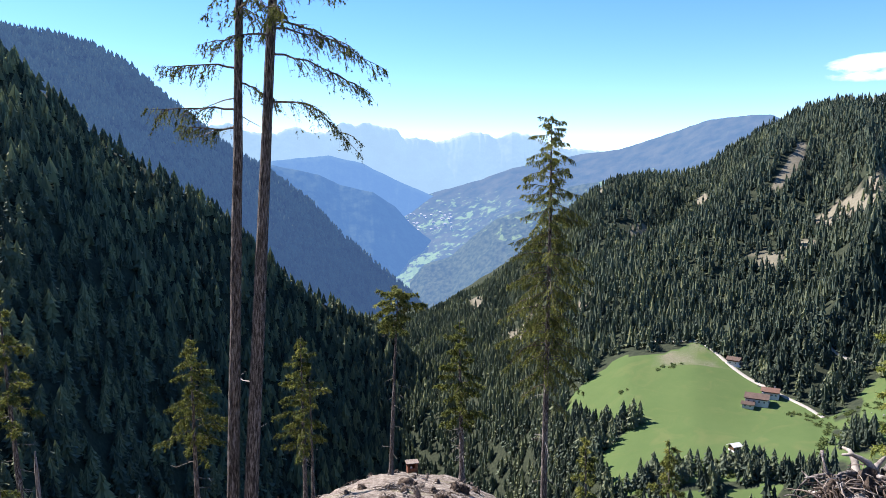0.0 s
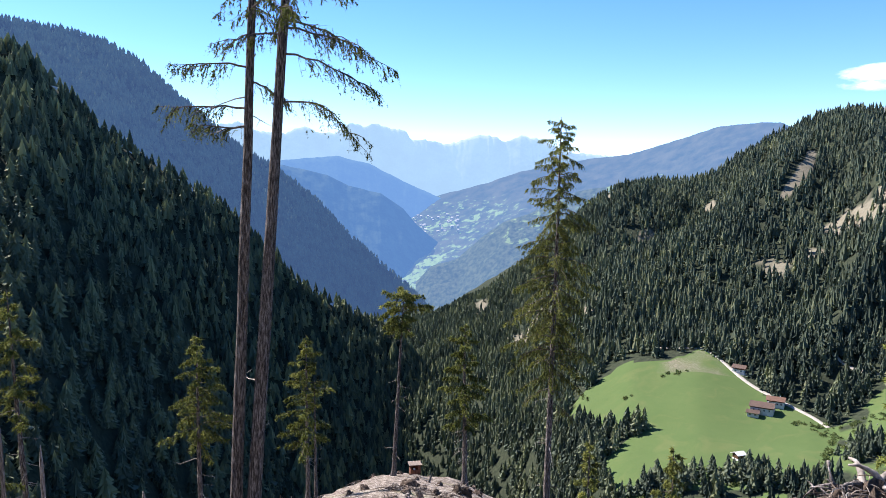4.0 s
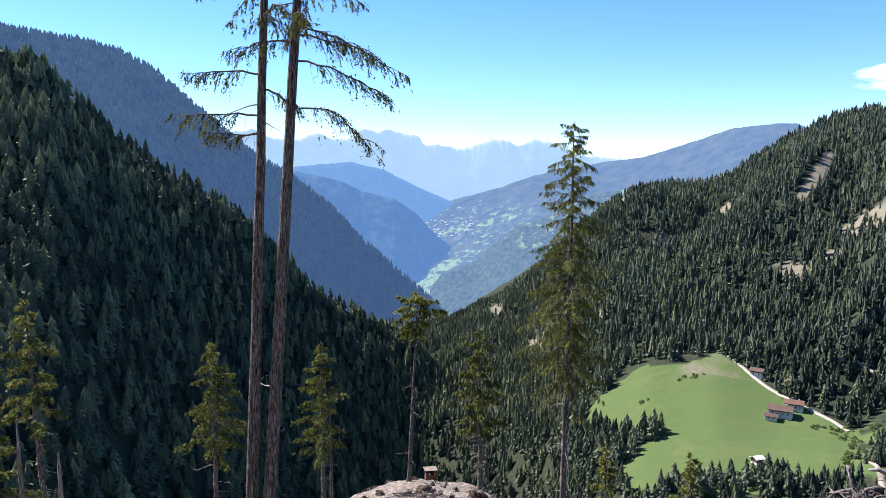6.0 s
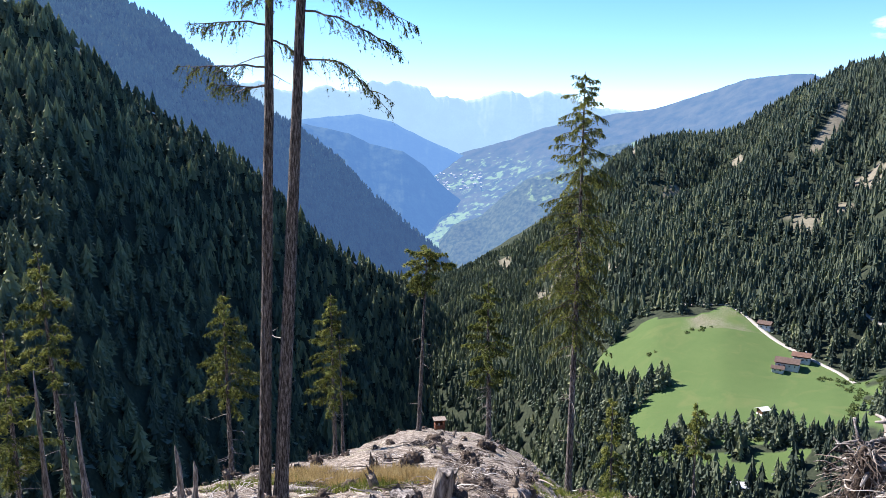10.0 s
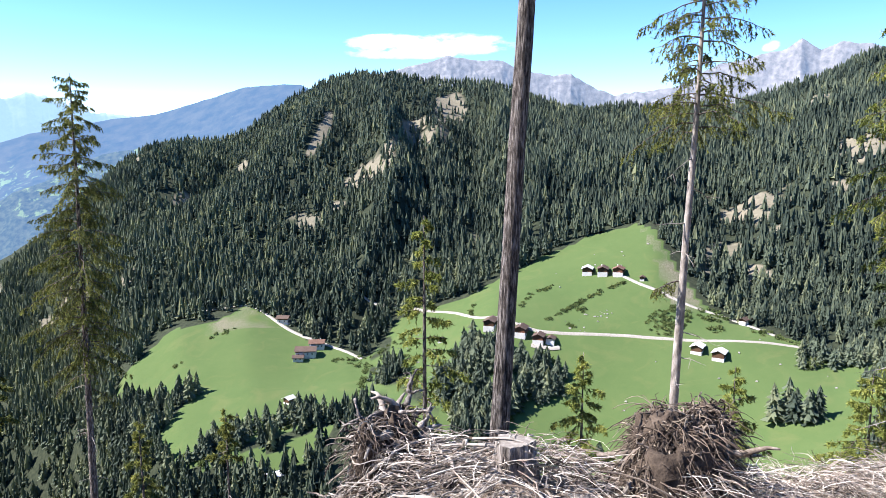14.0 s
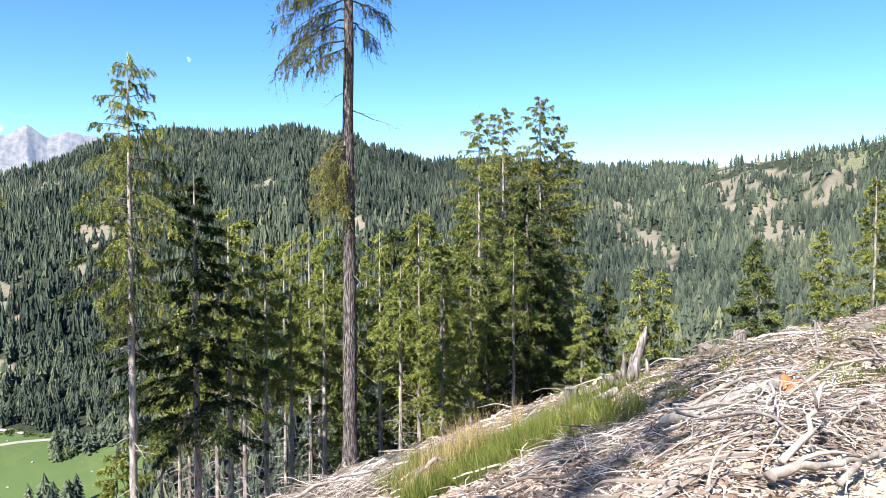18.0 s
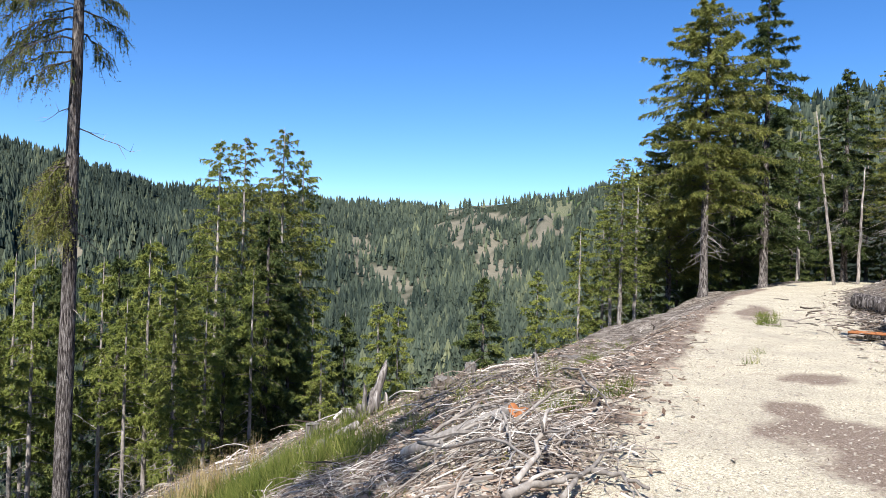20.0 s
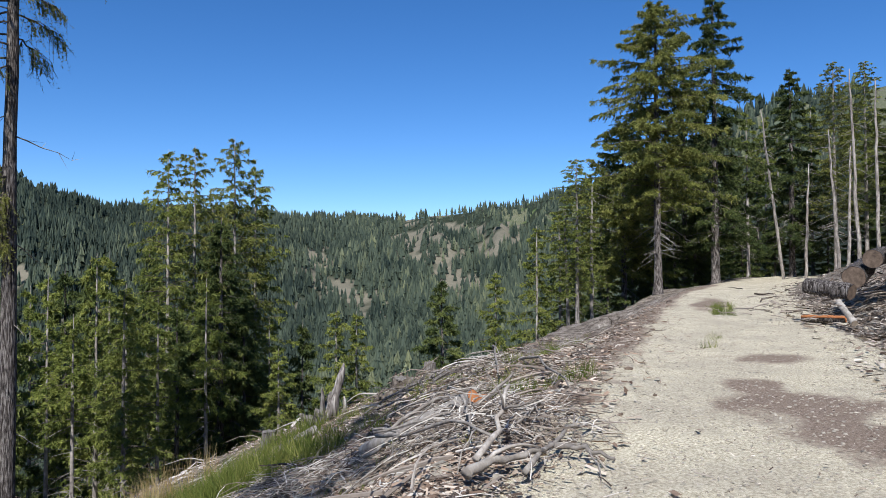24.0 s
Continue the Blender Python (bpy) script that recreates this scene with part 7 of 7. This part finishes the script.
chips(5000, road_places(rng9, 3, 45, 1.4, 5.5), (0.03, 0.22), "bark_litter", CHIP, "bark and wood litter at the foot of the bank", 92)
chips(9000, road_places(rng9, 3, 40, -2.2, 2.4), (0.010, 0.045), "road_chips", CHIP, "small chips on the gravel road", 93)
chips(5000, road_places(rng9, 3, 30, -3.0, -1.3), (0.02, 0.10), "bark_litter", CHIP, "brown bark litter along the road edge", 97)
sticks("brushwood", 420, road_places(rng9, 8, 30, 2.2, 5.5), (0.15, 0.6), (0.006, 0.018), rng9, ROOTS, "dark branches lying on the bank", 0.3, 0.05, 0.25, 0.05, 5, 4)
chips(9000, road_places(rng9, 9, 26, 2.1, 6.0), (0.03, 0.20), "bank_litter", CHIP, "brown bark and splinters covering the bank", 192)


def pebbles(n, place, size, name, mat, label, seed, rng):
    s = Soup()
    x, y, _ = place(n)
    zz = height(x, y)
    for k in range(n):
        rock(s, x[k], y[k], rng.uniform(*size) ** 1.0, rng, 0.55, 0.35, zz[k])
    tagged(new(name, s.mesh(name, mat)), label, "stones", kind="stuff")


pebbles(6000, road_places(rng9, 3.2, 30, -1.9, 2.3), (0.005, 0.022), "road_gravel", PEBBLE, "pale gravel stones on the road", 94, rng9)
pebbles(160, road_places(rng9, 6, 30, 2.0, 3.4), (0.04, 0.13), "bank_stones", PEBBLE, "pale stones at the foot of the bank", 95, rng9)
pebbles(900, slope_places(92, 134, 4, 22, rng9), (0.015, 0.075), "verge_clods", REDEARTH, "brown clods and bark lumps on the verge", 196, rng9)
pebbles(220, slope_places(85, 124, 5, 17, rng9), (0.03, 0.12), "verge_stones", PEBBLE, "stones among the brush on the verge", 96, rng9)


def log(name, p0, p1, r, label, bark=None, cut=None, seed=0, group="", rings=True):
    """A sawn log with bark and two cut faces."""
    rng = np.random.default_rng(seed)
    p0, p1 = np.array(p0, float), np.array(p1, float)
    root = empty(name, *((p0 + p1) / 2))
    c = (p0 + p1) / 2
    t = np.linspace(0, 1, 9)[:, None]
    line = p0 * (1 - t) + p1 * t - c
    line[1:-1] += rng.normal(0, r * 0.05, (7, 3))
    s = Soup()
    s.tube(line, np.full(9, r) * (1 + 0.03 * rng.normal(size=9)), 18, 0.5, False, 0.05, rng)
    part("bark", s.mesh("bark", bark or BARK, True), root)
    v = s.v[0].reshape(9, 18, 3)
    for k, ring in ((0, v[0]), (1, v[-1])):
        out = (p0 - p1 if k == 0 else p1 - p0) / np.linalg.norm(p1 - p0) * 0.004
        q = Soup()
        mid = ring.mean(0) + out
        q.add(np.vstack([ring * 0.97 + mid * 0.03 + out, [mid]]), [(m, (m + 1) % 18, 18) for m in range(18)])
        part("cut_face", q.mesh("cut_face", cut or CUTWOOD), root, "sawn end with growth rings")
    return tagged(root, label, "log", group)


def on(x, y, up):
    return (x, y, ground_z(x, y) + up)


# log pile and sawn slab on the bank
G4 = "logs on the bank"
log("sawn_log", (11.75, -13.6, 1.22), (13.6, -16.2, 1.45), 0.23, "weathered sawn log with a brown ringed end on the bank", cut=LOGEND, seed=1, group=G4)
log("sawn_log", (11.55, -13.9, 1.60), (13.2, -16.4, 1.75), 0.19, "thinner sawn log with a pale round end", cut=LOGEND, seed=2, group=G4)
log("sawn_log", (11.25, -14.3, 1.88), (12.8, -16.6, 2.0), 0.20, "thick sawn log lying on top of the pile", cut=LOGEND, seed=3, group=G4)
log("sawn_log", (11.55, -13.3, 0.92), (12.5, -13.1, 1.05), 0.17, "grey log lying at the foot of the bank", cut=LOGEND, seed=4, group=G4)


def hollow_slab(x0, y0, x1, y1, z, label):
    """A half log split along its heart and rotted hollow: a shallow trough of orange wood."""
    root = empty("split_log", (x0 + x1) / 2, (y0 + y1) / 2, z)
    d = np.array([x1 - x0, y1 - y0, 0.0])
    long_ = np.linalg.norm(d)
    d /= long_
    side = np.array([-d[1], d[0], 0.0])
    rng = np.random.default_rng(5)
    t = np.linspace(-0.5, 0.5, 9)
    for name, radius, mat, lab in (("shell", 0.17, BARK, "red-brown bark"), ("heartwood", 0.125, FRESHWOOD, "bright orange hollow heartwood")):
        rows = []
        for a in np.linspace(math.pi * 1.03, math.pi * 1.97, 9):
            q = radius * (1 + 0.08 * rng.normal(size=9))
            rows.append(d * (t * long_)[:, None] + side * (np.cos(a) * q)[:, None] + np.array([0, 0, 1.0]) * (np.sin(a) * q * 0.8)[:, None])
        v = np.stack(rows, 1).reshape(-1, 3)
        i, j = np.meshgrid(np.arange(8), np.arange(8), indexing="ij")
        s = Soup()
        s.add(v, np.stack([i * 9 + j, i * 9 + j + 1, (i + 1) * 9 + j + 1, (i + 1) * 9 + j], -1).reshape(-1, 4))
        part(name, s.mesh(name, mat, True), root, lab)
    rim = Soup()
    for sg in (-1, 1):
        rim.tube(side * sg * 0.148 + d * (t * long_)[:, None] + [0, 0, 0.004], np.full(9, 0.026), 6, 0.5, True, 0.15, rng)
    part("rim", rim.mesh("rim", FRESHWOOD, True), root, "split orange edge")
    return tagged(root, label, "log")


hollow_slab(12.0, -12.45, 11.35, -12.9, 0.44, "split hollow log with bright orange heartwood beside the road")
log("grey_pole", on(11.0, -12.3, 0.5), on(10.4, -12.0, 0.15), 0.06, "grey pole leaning on the bank", DRYWOOD, seed=6)
# bank of earth and bark round the logs
rngb = np.random.default_rng(61)


def bank_places(n):
    return rngb.normal(12.0, 1.1, n), rngb.normal(-13.9, 1.2, n), np.abs(rngb.normal(0, 0.3, n))


sticks("brushwood", 260, bank_places, (0.15, 0.6), (0.006, 0.022), rngb, ROOTS, "branches and bark heaped round the logs", 0.35, 0.05, 0.2, 0.05, 5, 4)

# thick fallen branches at the road's edge
def bough(pts, r, label, seed, mat=None, forks=3, up=0.07):
    rng = np.random.default_rng(seed)
    p = np.array([on(x, y, up + dz) for x, y, dz in pts])
    t = np.linspace(0, len(p) - 1, 10)
    q = np.stack([np.interp(t, np.arange(len(p)), p[:, k]) for k in range(3)], -1)
    q[1:-1] += rng.normal(0, 0.35 * r + 0.006, (8, 3))
    root = empty("fallen_branch", *q[0])
    s = Soup()
    s.tube(q - q[0], np.linspace(r, r * 0.5, 10), 9, 0.5, True, 0.07, rng)
    part("bough", s.mesh("bough", mat or DRYWOOD, True), root)
    for k in range(forks):
        i = rng.integers(2, 9)
        d = (q[i] - q[i - 1]) / np.linalg.norm(q[i] - q[i - 1]) + rng.normal(0, 0.5, 3) * [1, 1, 0.12] + [0, 0, 0.02]
        f = Soup()
        f.tube(crooked(q[i] - q[0], d, rng.uniform(0.25, 0.65), 6, 0.25, rng, 0.2), np.linspace(r * 0.45, r * 0.15, 6), 6, 0.5, True, 0.06, rng)
        part("fork", f.mesh("fork", mat or DRYWOOD, True), root)
    return tagged(root, label, "branch", "fallen branches")


bough([(4.7, -1.95, 0.02), (4.8, -2.2, 0.06), (4.9, -2.6, 0.05)], 0.038, "thick grey fallen branch at the road's edge", 1, forks=1)
bough([(8.4, -2.45, 0.25), (7.0, -2.3, 0.2), (5.9, -2.35, 0.22), (5.2, -2.35, 0.12)], 0.021, "bleached forked branch on a brush heap", 2, forks=3)
bough([(4.9, -2.1, 0.05), (5.2, -2.4, 0.16), (5.3, -2.5, 0.34), (5.45, -2.62, 0.4)], 0.024, "curved bleached branch rising from the heap", 3, forks=2)
bough([(6.6, -2.7, 0.3), (6.2, -2.6, 0.2), (5.7, -2.4, 0.1)], 0.015, "thin pale branch lying across the heap", 4, forks=2)
bough([(11.8, -5.6, 0.1), (9.0, -4.8, 0.16), (7.3, -4.1, 0.1), (6.7, -3.9, 0.03)], 0.018, "long pale branch along the road's edge", 14, forks=4)
bough([(12.4, -5.7, 0.2), (11.0, -5.1, 0.3), (9.2, -4.3, 0.1)], 0.024, "pale twisted branch on the verge", 15, forks=2)
bough([(4.6, -2.3, 0.02), (5.3, -3.0, 0.06), (5.6, -3.4, 0.04)], 0.020, "grey branch beside the gravel", 16, forks=3)
bough([(5.1, -2.75, 0.03), (4.85, -2.9, 0.03), (4.6, -2.95, 0.02)], 0.022, "short bleached branch beside the gravel", 17, forks=2)
bough([(6.2, -3.3, 0.05), (5.9, -3.1, 0.12), (5.5, -2.7, 0.1)], 0.018, "thin grey branch on the heap", 18, forks=3)
log("fallen_log", on(9.7, -2.65, 0.06), on(7.7, -3.30, 0.20), 0.075, "split weathered log with reddish wood at its broken end", DRYWOOD, FRESHWOOD, 19)
pebbles(1, lambda n: (np.array([6.5]), np.array([-3.3]), np.zeros(1)), (0.13, 0.14), "pale_stone", PEBBLE, "flat pale stone at the road's edge", 98, np.random.default_rng(3))
bough([(9.5, -2.8, 0.1), (9.2, -3.4, 0.2), (9.0, -4.0, 0.1)], 0.028, "grey branch on the verge", 5, forks=4)
bough([(8.4, -2.3, 0.1), (8.0, -3.0, 0.15), (7.6, -3.4, 0.1)], 0.022, "grey branch among brush on the verge", 6, forks=4)
bough([(4.6, 9.6, 0.3), (5.4, 9.0, 0.45), (6.0, 8.4, 0.2)], 0.05, "bleached branch across a root plate", 7)
bough([(3.6, 10.2, 0.1), (4.4, 9.6, 0.2), (5.2, 9.5, 0.1)], 0.09, "thick pale log among brush", 8, forks=2)
bough([(5.0, 7.2, 0.1), (5.5, 7.6, 0.15), (6.0, 7.9, 0.1)], 0.10, "reddish log among brush", 9, BARK, 1)
bough([(6.9, 6.6, 0.3), (7.5, 5.7, 0.6), (8.0, 5.3, 0.3)], 0.03, "dark bent root over a clod of earth", 10, ROOT)
bough([(11.5, 5.6, 0.4), (12.6, 5.0, 0.7), (13.6, 3.6, 0.5)], 0.03, "long bleached branch on a brush heap", 11)
bough([(13.0, 3.4, 0.3), (14.2, 2.6, 0.6), (15.0, 1.6, 0.3)], 0.045, "pale branch on a brush heap", 12)
bough([(13.2, 0.9, 0.2), (13.8, 0.4, 0.5), (14.2, 0.0, 0.1)], 0.05, "pale bent branch on the verge", 13, forks=1)
for k, (x, y, dx, dy, r) in enumerate([(-0.6, 17.8, 1.2, 0.4, 0.13), (0.3, 23.5, 0.3, 0.5, 0.14), (1.3, 22.6, 0.5, 0.8, 0.2), (2.2, 26.2, 0.5, 0.4, 0.12), (5.7, 20.5, -0.4, 1.2, 0.14), (5.6, 16.2, 1.0, 0.4, 0.1), (-3.4, 19.0, 1.6, -0.8, 0.05), (-7.0, 26.5, 1.2, -0.5, 0.12),
                                       (3.3, 36.0, 0.6, 0.4, 0.11), (1.0, 40.0, -0.6, 0.6, 0.1), (-3.5, 30.0, 0.5, 0.3, 0.1), (15.4, -3.2, -0.6, 0.9, 0.08), (7.6, -3.36, 0.25, -0.12, 0.09)]):
    log("cut_log", on(x, y, r * 0.9), on(x + dx, y + dy, r * 0.9), r, "short weathered log lying on the slope" if k < 11 else "split log with reddish wood on the verge", STUMPWOOD if k < 12 else FRESHWOOD, None if k < 12 else FRESHWOOD, 20 + k, "logs on the slope")

# more stumps down the spur
base_stumps = [stump("tree_stump", *polar(-7, 33), 0.22, 0.42, "weathered ragged stump on the felled spur", 41, (0.12, 0.05), jag=0.26, cut=ROOT, group="stumps on the spur"),
               stump("tree_stump", *polar(-2, 38), 0.18, 0.62, "tall dark splintered stump on the felled spur", 42, (-0.2, 0.1), jag=0.34, bark=ROOT, cut=ROOT, group="stumps on the spur"),
               stump("tree_stump", *polar(4, 43), 0.24, 0.45, "pale broken stump on the felled spur", 43, (0.1, -0.16), jag=0.24, cut=DRYWOOD, group="stumps on the spur")]
rngs = np.random.default_rng(44)
for k in range(40):
    az, r = rngs.uniform(-27, 15), rngs.uniform(19, 58)
    x, y = polar(az, r)
    q = rngs.uniform(0.5, 1.2)
    copy_thing(base_stumps[k % 3], Matrix.LocRotScale((x, y, ground_z(x, y) - 0.05), Euler((rngs.normal(0, 0.22), rngs.normal(0, 0.22), rngs.uniform(0, 6.28))), (q, q, q * rngs.uniform(0.7, 1.3))))
for k in range(11):
    az, r = rngs.uniform(-28, 42), rngs.uniform(9, 22)
    x, y = polar(az, r)
    q = rngs.uniform(0.35, 0.8)
    copy_thing(base_stumps[k % 3], Matrix.LocRotScale((x, y, ground_z(x, y) - 0.05), Euler((rngs.normal(0, 0.2), rngs.normal(0, 0.2), rngs.uniform(0, 6.28))), (q, q, q * rngs.uniform(0.5, 1.0))))
root_rng = np.random.default_rng(45)
for k in range(84):
    x, y = polar(root_rng.uniform(-20, 14), root_rng.uniform(15, 57)) if k < 58 else polar(root_rng.uniform(-26, 26), root_rng.uniform(10, 24))
    q = root_rng.uniform(0.4, 1.05) * (1.0 if k < 58 else 0.55)
    copy_thing(bpy.data.objects["root_plate.002"], Matrix.LocRotScale((x, y, ground_z(x, y) + 0.02), Euler((root_rng.normal(0, 0.15), root_rng.normal(0, 0.15), root_rng.uniform(0, 6.28))), (q, q, q * root_rng.uniform(0.9, 1.5))))


def hide_stand(x, y):
    """A small raised hunting hide of boards, with an open window and a flat roof."""
    root = empty("hunting_hide", x, y, ground_z(x, y) - 0.1)
    root.matrix_basis = pose(x, y, ground_z(x, y) - 0.1, 0, 0, 12) @ Matrix.Scale(0.62, 4)
    for sx in (-0.6, 0.6):
        for sy in (-0.5, 0.5):
            part("leg", bevel_mesh("leg", [box(0.1, 0.1, 0.7, sx, sy)], PLANK, 0.01), root)
    part("floor", bevel_mesh("floor", [box(1.4, 1.2, 0.08, 0, 0, 0.6)], PLANK, 0.01), root)
    for k, (w, d, h, px, py, pz) in enumerate([(1.3, 0.05, 0.5, 0, -0.55, 0.68), (1.3, 0.05, 1.1, 0, 0.55, 0.68), (0.05, 1.1, 0.55, -0.63, 0, 0.68), (0.05, 1.1, 1.1, 0.63, 0, 0.68), (0.35, 0.05, 0.6, 0.47, -0.55, 1.18), (0.12, 0.05, 0.6, -0.58, -0.55, 1.18)]):
        part("board_wall", bevel_mesh("board_wall", [box(w, d, h, px, py, pz)], REDPLANK, 0.01), root)
    part("roof", bevel_mesh("roof", [box(1.7, 1.5, 0.07, 0, 0, 1.82)], ROOT, 0.01), root, "flat weathered roof")
    part("white_bag", bevel_mesh("white_bag", [box(0.3, 0.2, 0.35, -0.15, -0.3, 1.0)], PLASTER, 0.08), root, "pale bundle inside")
    tagged(root, "small wooden hunting hide at the end of the spur", "hut")


hide_stand(*polar(-2.6, 58))


# ---- grasses ----
def tufts(name, spots, mat, label, seed, high=(0.2, 0.5), lean=0.35, width=0.012, seeds=0):
    """Tufts of grass: spots give centre, spread, number of tufts and blades."""
    rng = np.random.default_rng(seed)
    s = Soup()
    for cx, cy, sx, sy, turn, n, blades in spots:
        u, v = rng.uniform(-1, 1, n), rng.uniform(-1, 1, n)
        c, q = math.cos(radians(turn)), math.sin(radians(turn))
        x, y = cx + sx * u * c - sy * v * q, cy + sx * u * q + sy * v * c
        z = height(x, y)
        for k in range(n):
            m = blades
            d = rng.normal(0, lean, (m, 3)) + [0, 0, 1]
            d /= np.linalg.norm(d, axis=1, keepdims=True)
            at = np.column_stack([x[k] + rng.normal(0, 0.05, m), y[k] + rng.normal(0, 0.05, m), np.full(m, z[k] - 0.03)])
            L = rng.uniform(*high, m)
            tone = np.clip(rng.uniform(0.2, 0.8) + rng.normal(0, 0.12, m), 0, 1)
            s.blades(at, d, L, width, rng, tone)
    return tagged(new(name, s.mesh(name, mat)), label, "grass", kind="stuff")


tufts("verge_grass", [(13.2, -0.5, 1.9, 0.9, 160, 200, 34), (12.2, -1.4, 1.2, 0.5, 150, 80, 30), (15.2, 0.7, 1.4, 0.6, 160, 60, 26), (11.4, -2.2, 1.0, 0.4, 150, 30, 24), (14.6, -2.2, 1.8, 0.7, 160, 50, 22)], GRASS, "long green grass on the sunny verge", 1, (0.25, 0.65), 0.4, 0.016)
tufts("verge_grass", [(8.6, -4.0, 0.5, 0.25, 140, 14, 40), (7.6, -3.9, 0.3, 0.15, 140, 6, 40), (8.1, -4.7, 0.5, 0.25, 140, 10, 30), (12.0, -6.7, 0.8, 0.3, 140, 14, 34), (15.9, -13.9, 1.8, 0.22, -41, 40, 26), (10.9, -5.3, 0.7, 0.4, 140, 10, 30), (9.8, -8.2, 0.2, 0.1, 140, 3, 14), (10.7, -9.1, 0.2, 0.1, 140, 3, 14)], GRASS, "tufts of grass at the road's edge", 2, (0.08, 0.28), 0.5, 0.010)
tufts("verge_grass", [(14.2, -3.6, 2.4, 0.8, 160, 40, 16), (16, -3.0, 1.0, 0.6, 0, 16, 16), (13, -4.6, 2.0, 0.6, 155, 26, 14)], GRASS, "thin grass among brush on the verge", 5, (0.15, 0.4), 0.4, 0.012)
tufts("verge_grass", [(7.4, -3.4, 1.6, 0.35, 140, 22, 20), (10.2, -4.6, 2.4, 0.7, 140, 44, 18), (13.5, -6.2, 2.2, 0.8, 140, 40, 18), (9.0, -2.6, 1.6, 0.5, 150, 26, 16), (17.5, -9.8, 3.5, 0.7, 140, 50, 18)], GRASS, "short green grass between the brush on the verge", 7, (0.06, 0.22), 0.5, 0.010)
tufts("dry_stems", [(15.3, -0.2, 2.2, 0.7, 160, 70, 7), (13.6, 0.3, 1.6, 0.6, 160, 40, 6)], STRAW, "tall dry grass stems on the verge", 3, (0.6, 1.1), 0.18, 0.014)
tufts("dry_grass", [(-4.6, 27.0, 4.6, 1.3, -48, 420, 22), (-2.2, 24.2, 2.0, 0.9, -48, 160, 22), (-7.2, 31.0, 2.5, 1.0, -48, 120, 18)], STRAW, "strip of tawny dry grass on the felled slope", 4, (0.3, 0.6), 0.3, 0.03)
tufts("slope_grass", [(-9.0, 30.0, 2.5, 1.0, 0, 90, 18), (-4.5, 24.5, 4.0, 0.5, -48, 120, 18), (6.6, 41, 3.0, 3.0, 0, 160, 16), (5.5, 36, 2.0, 2.0, 0, 60, 16), (9.0, 36, 2.5, 3.0, 0, 110, 14), (-0.4, 14.5, 1.5, 0.5, 0, 30, 16), (3.6, 29, 1.2, 1.2, 0, 40, 16), (-8.0, 17.5, 1.6, 0.6, 20, 40, 16), (2.0, 19, 2.0, 0.6, 30, 40, 14)], GRASS, "yellow-green grass on the felled slope", 6, (0.2, 0.45), 0.4, 0.03)
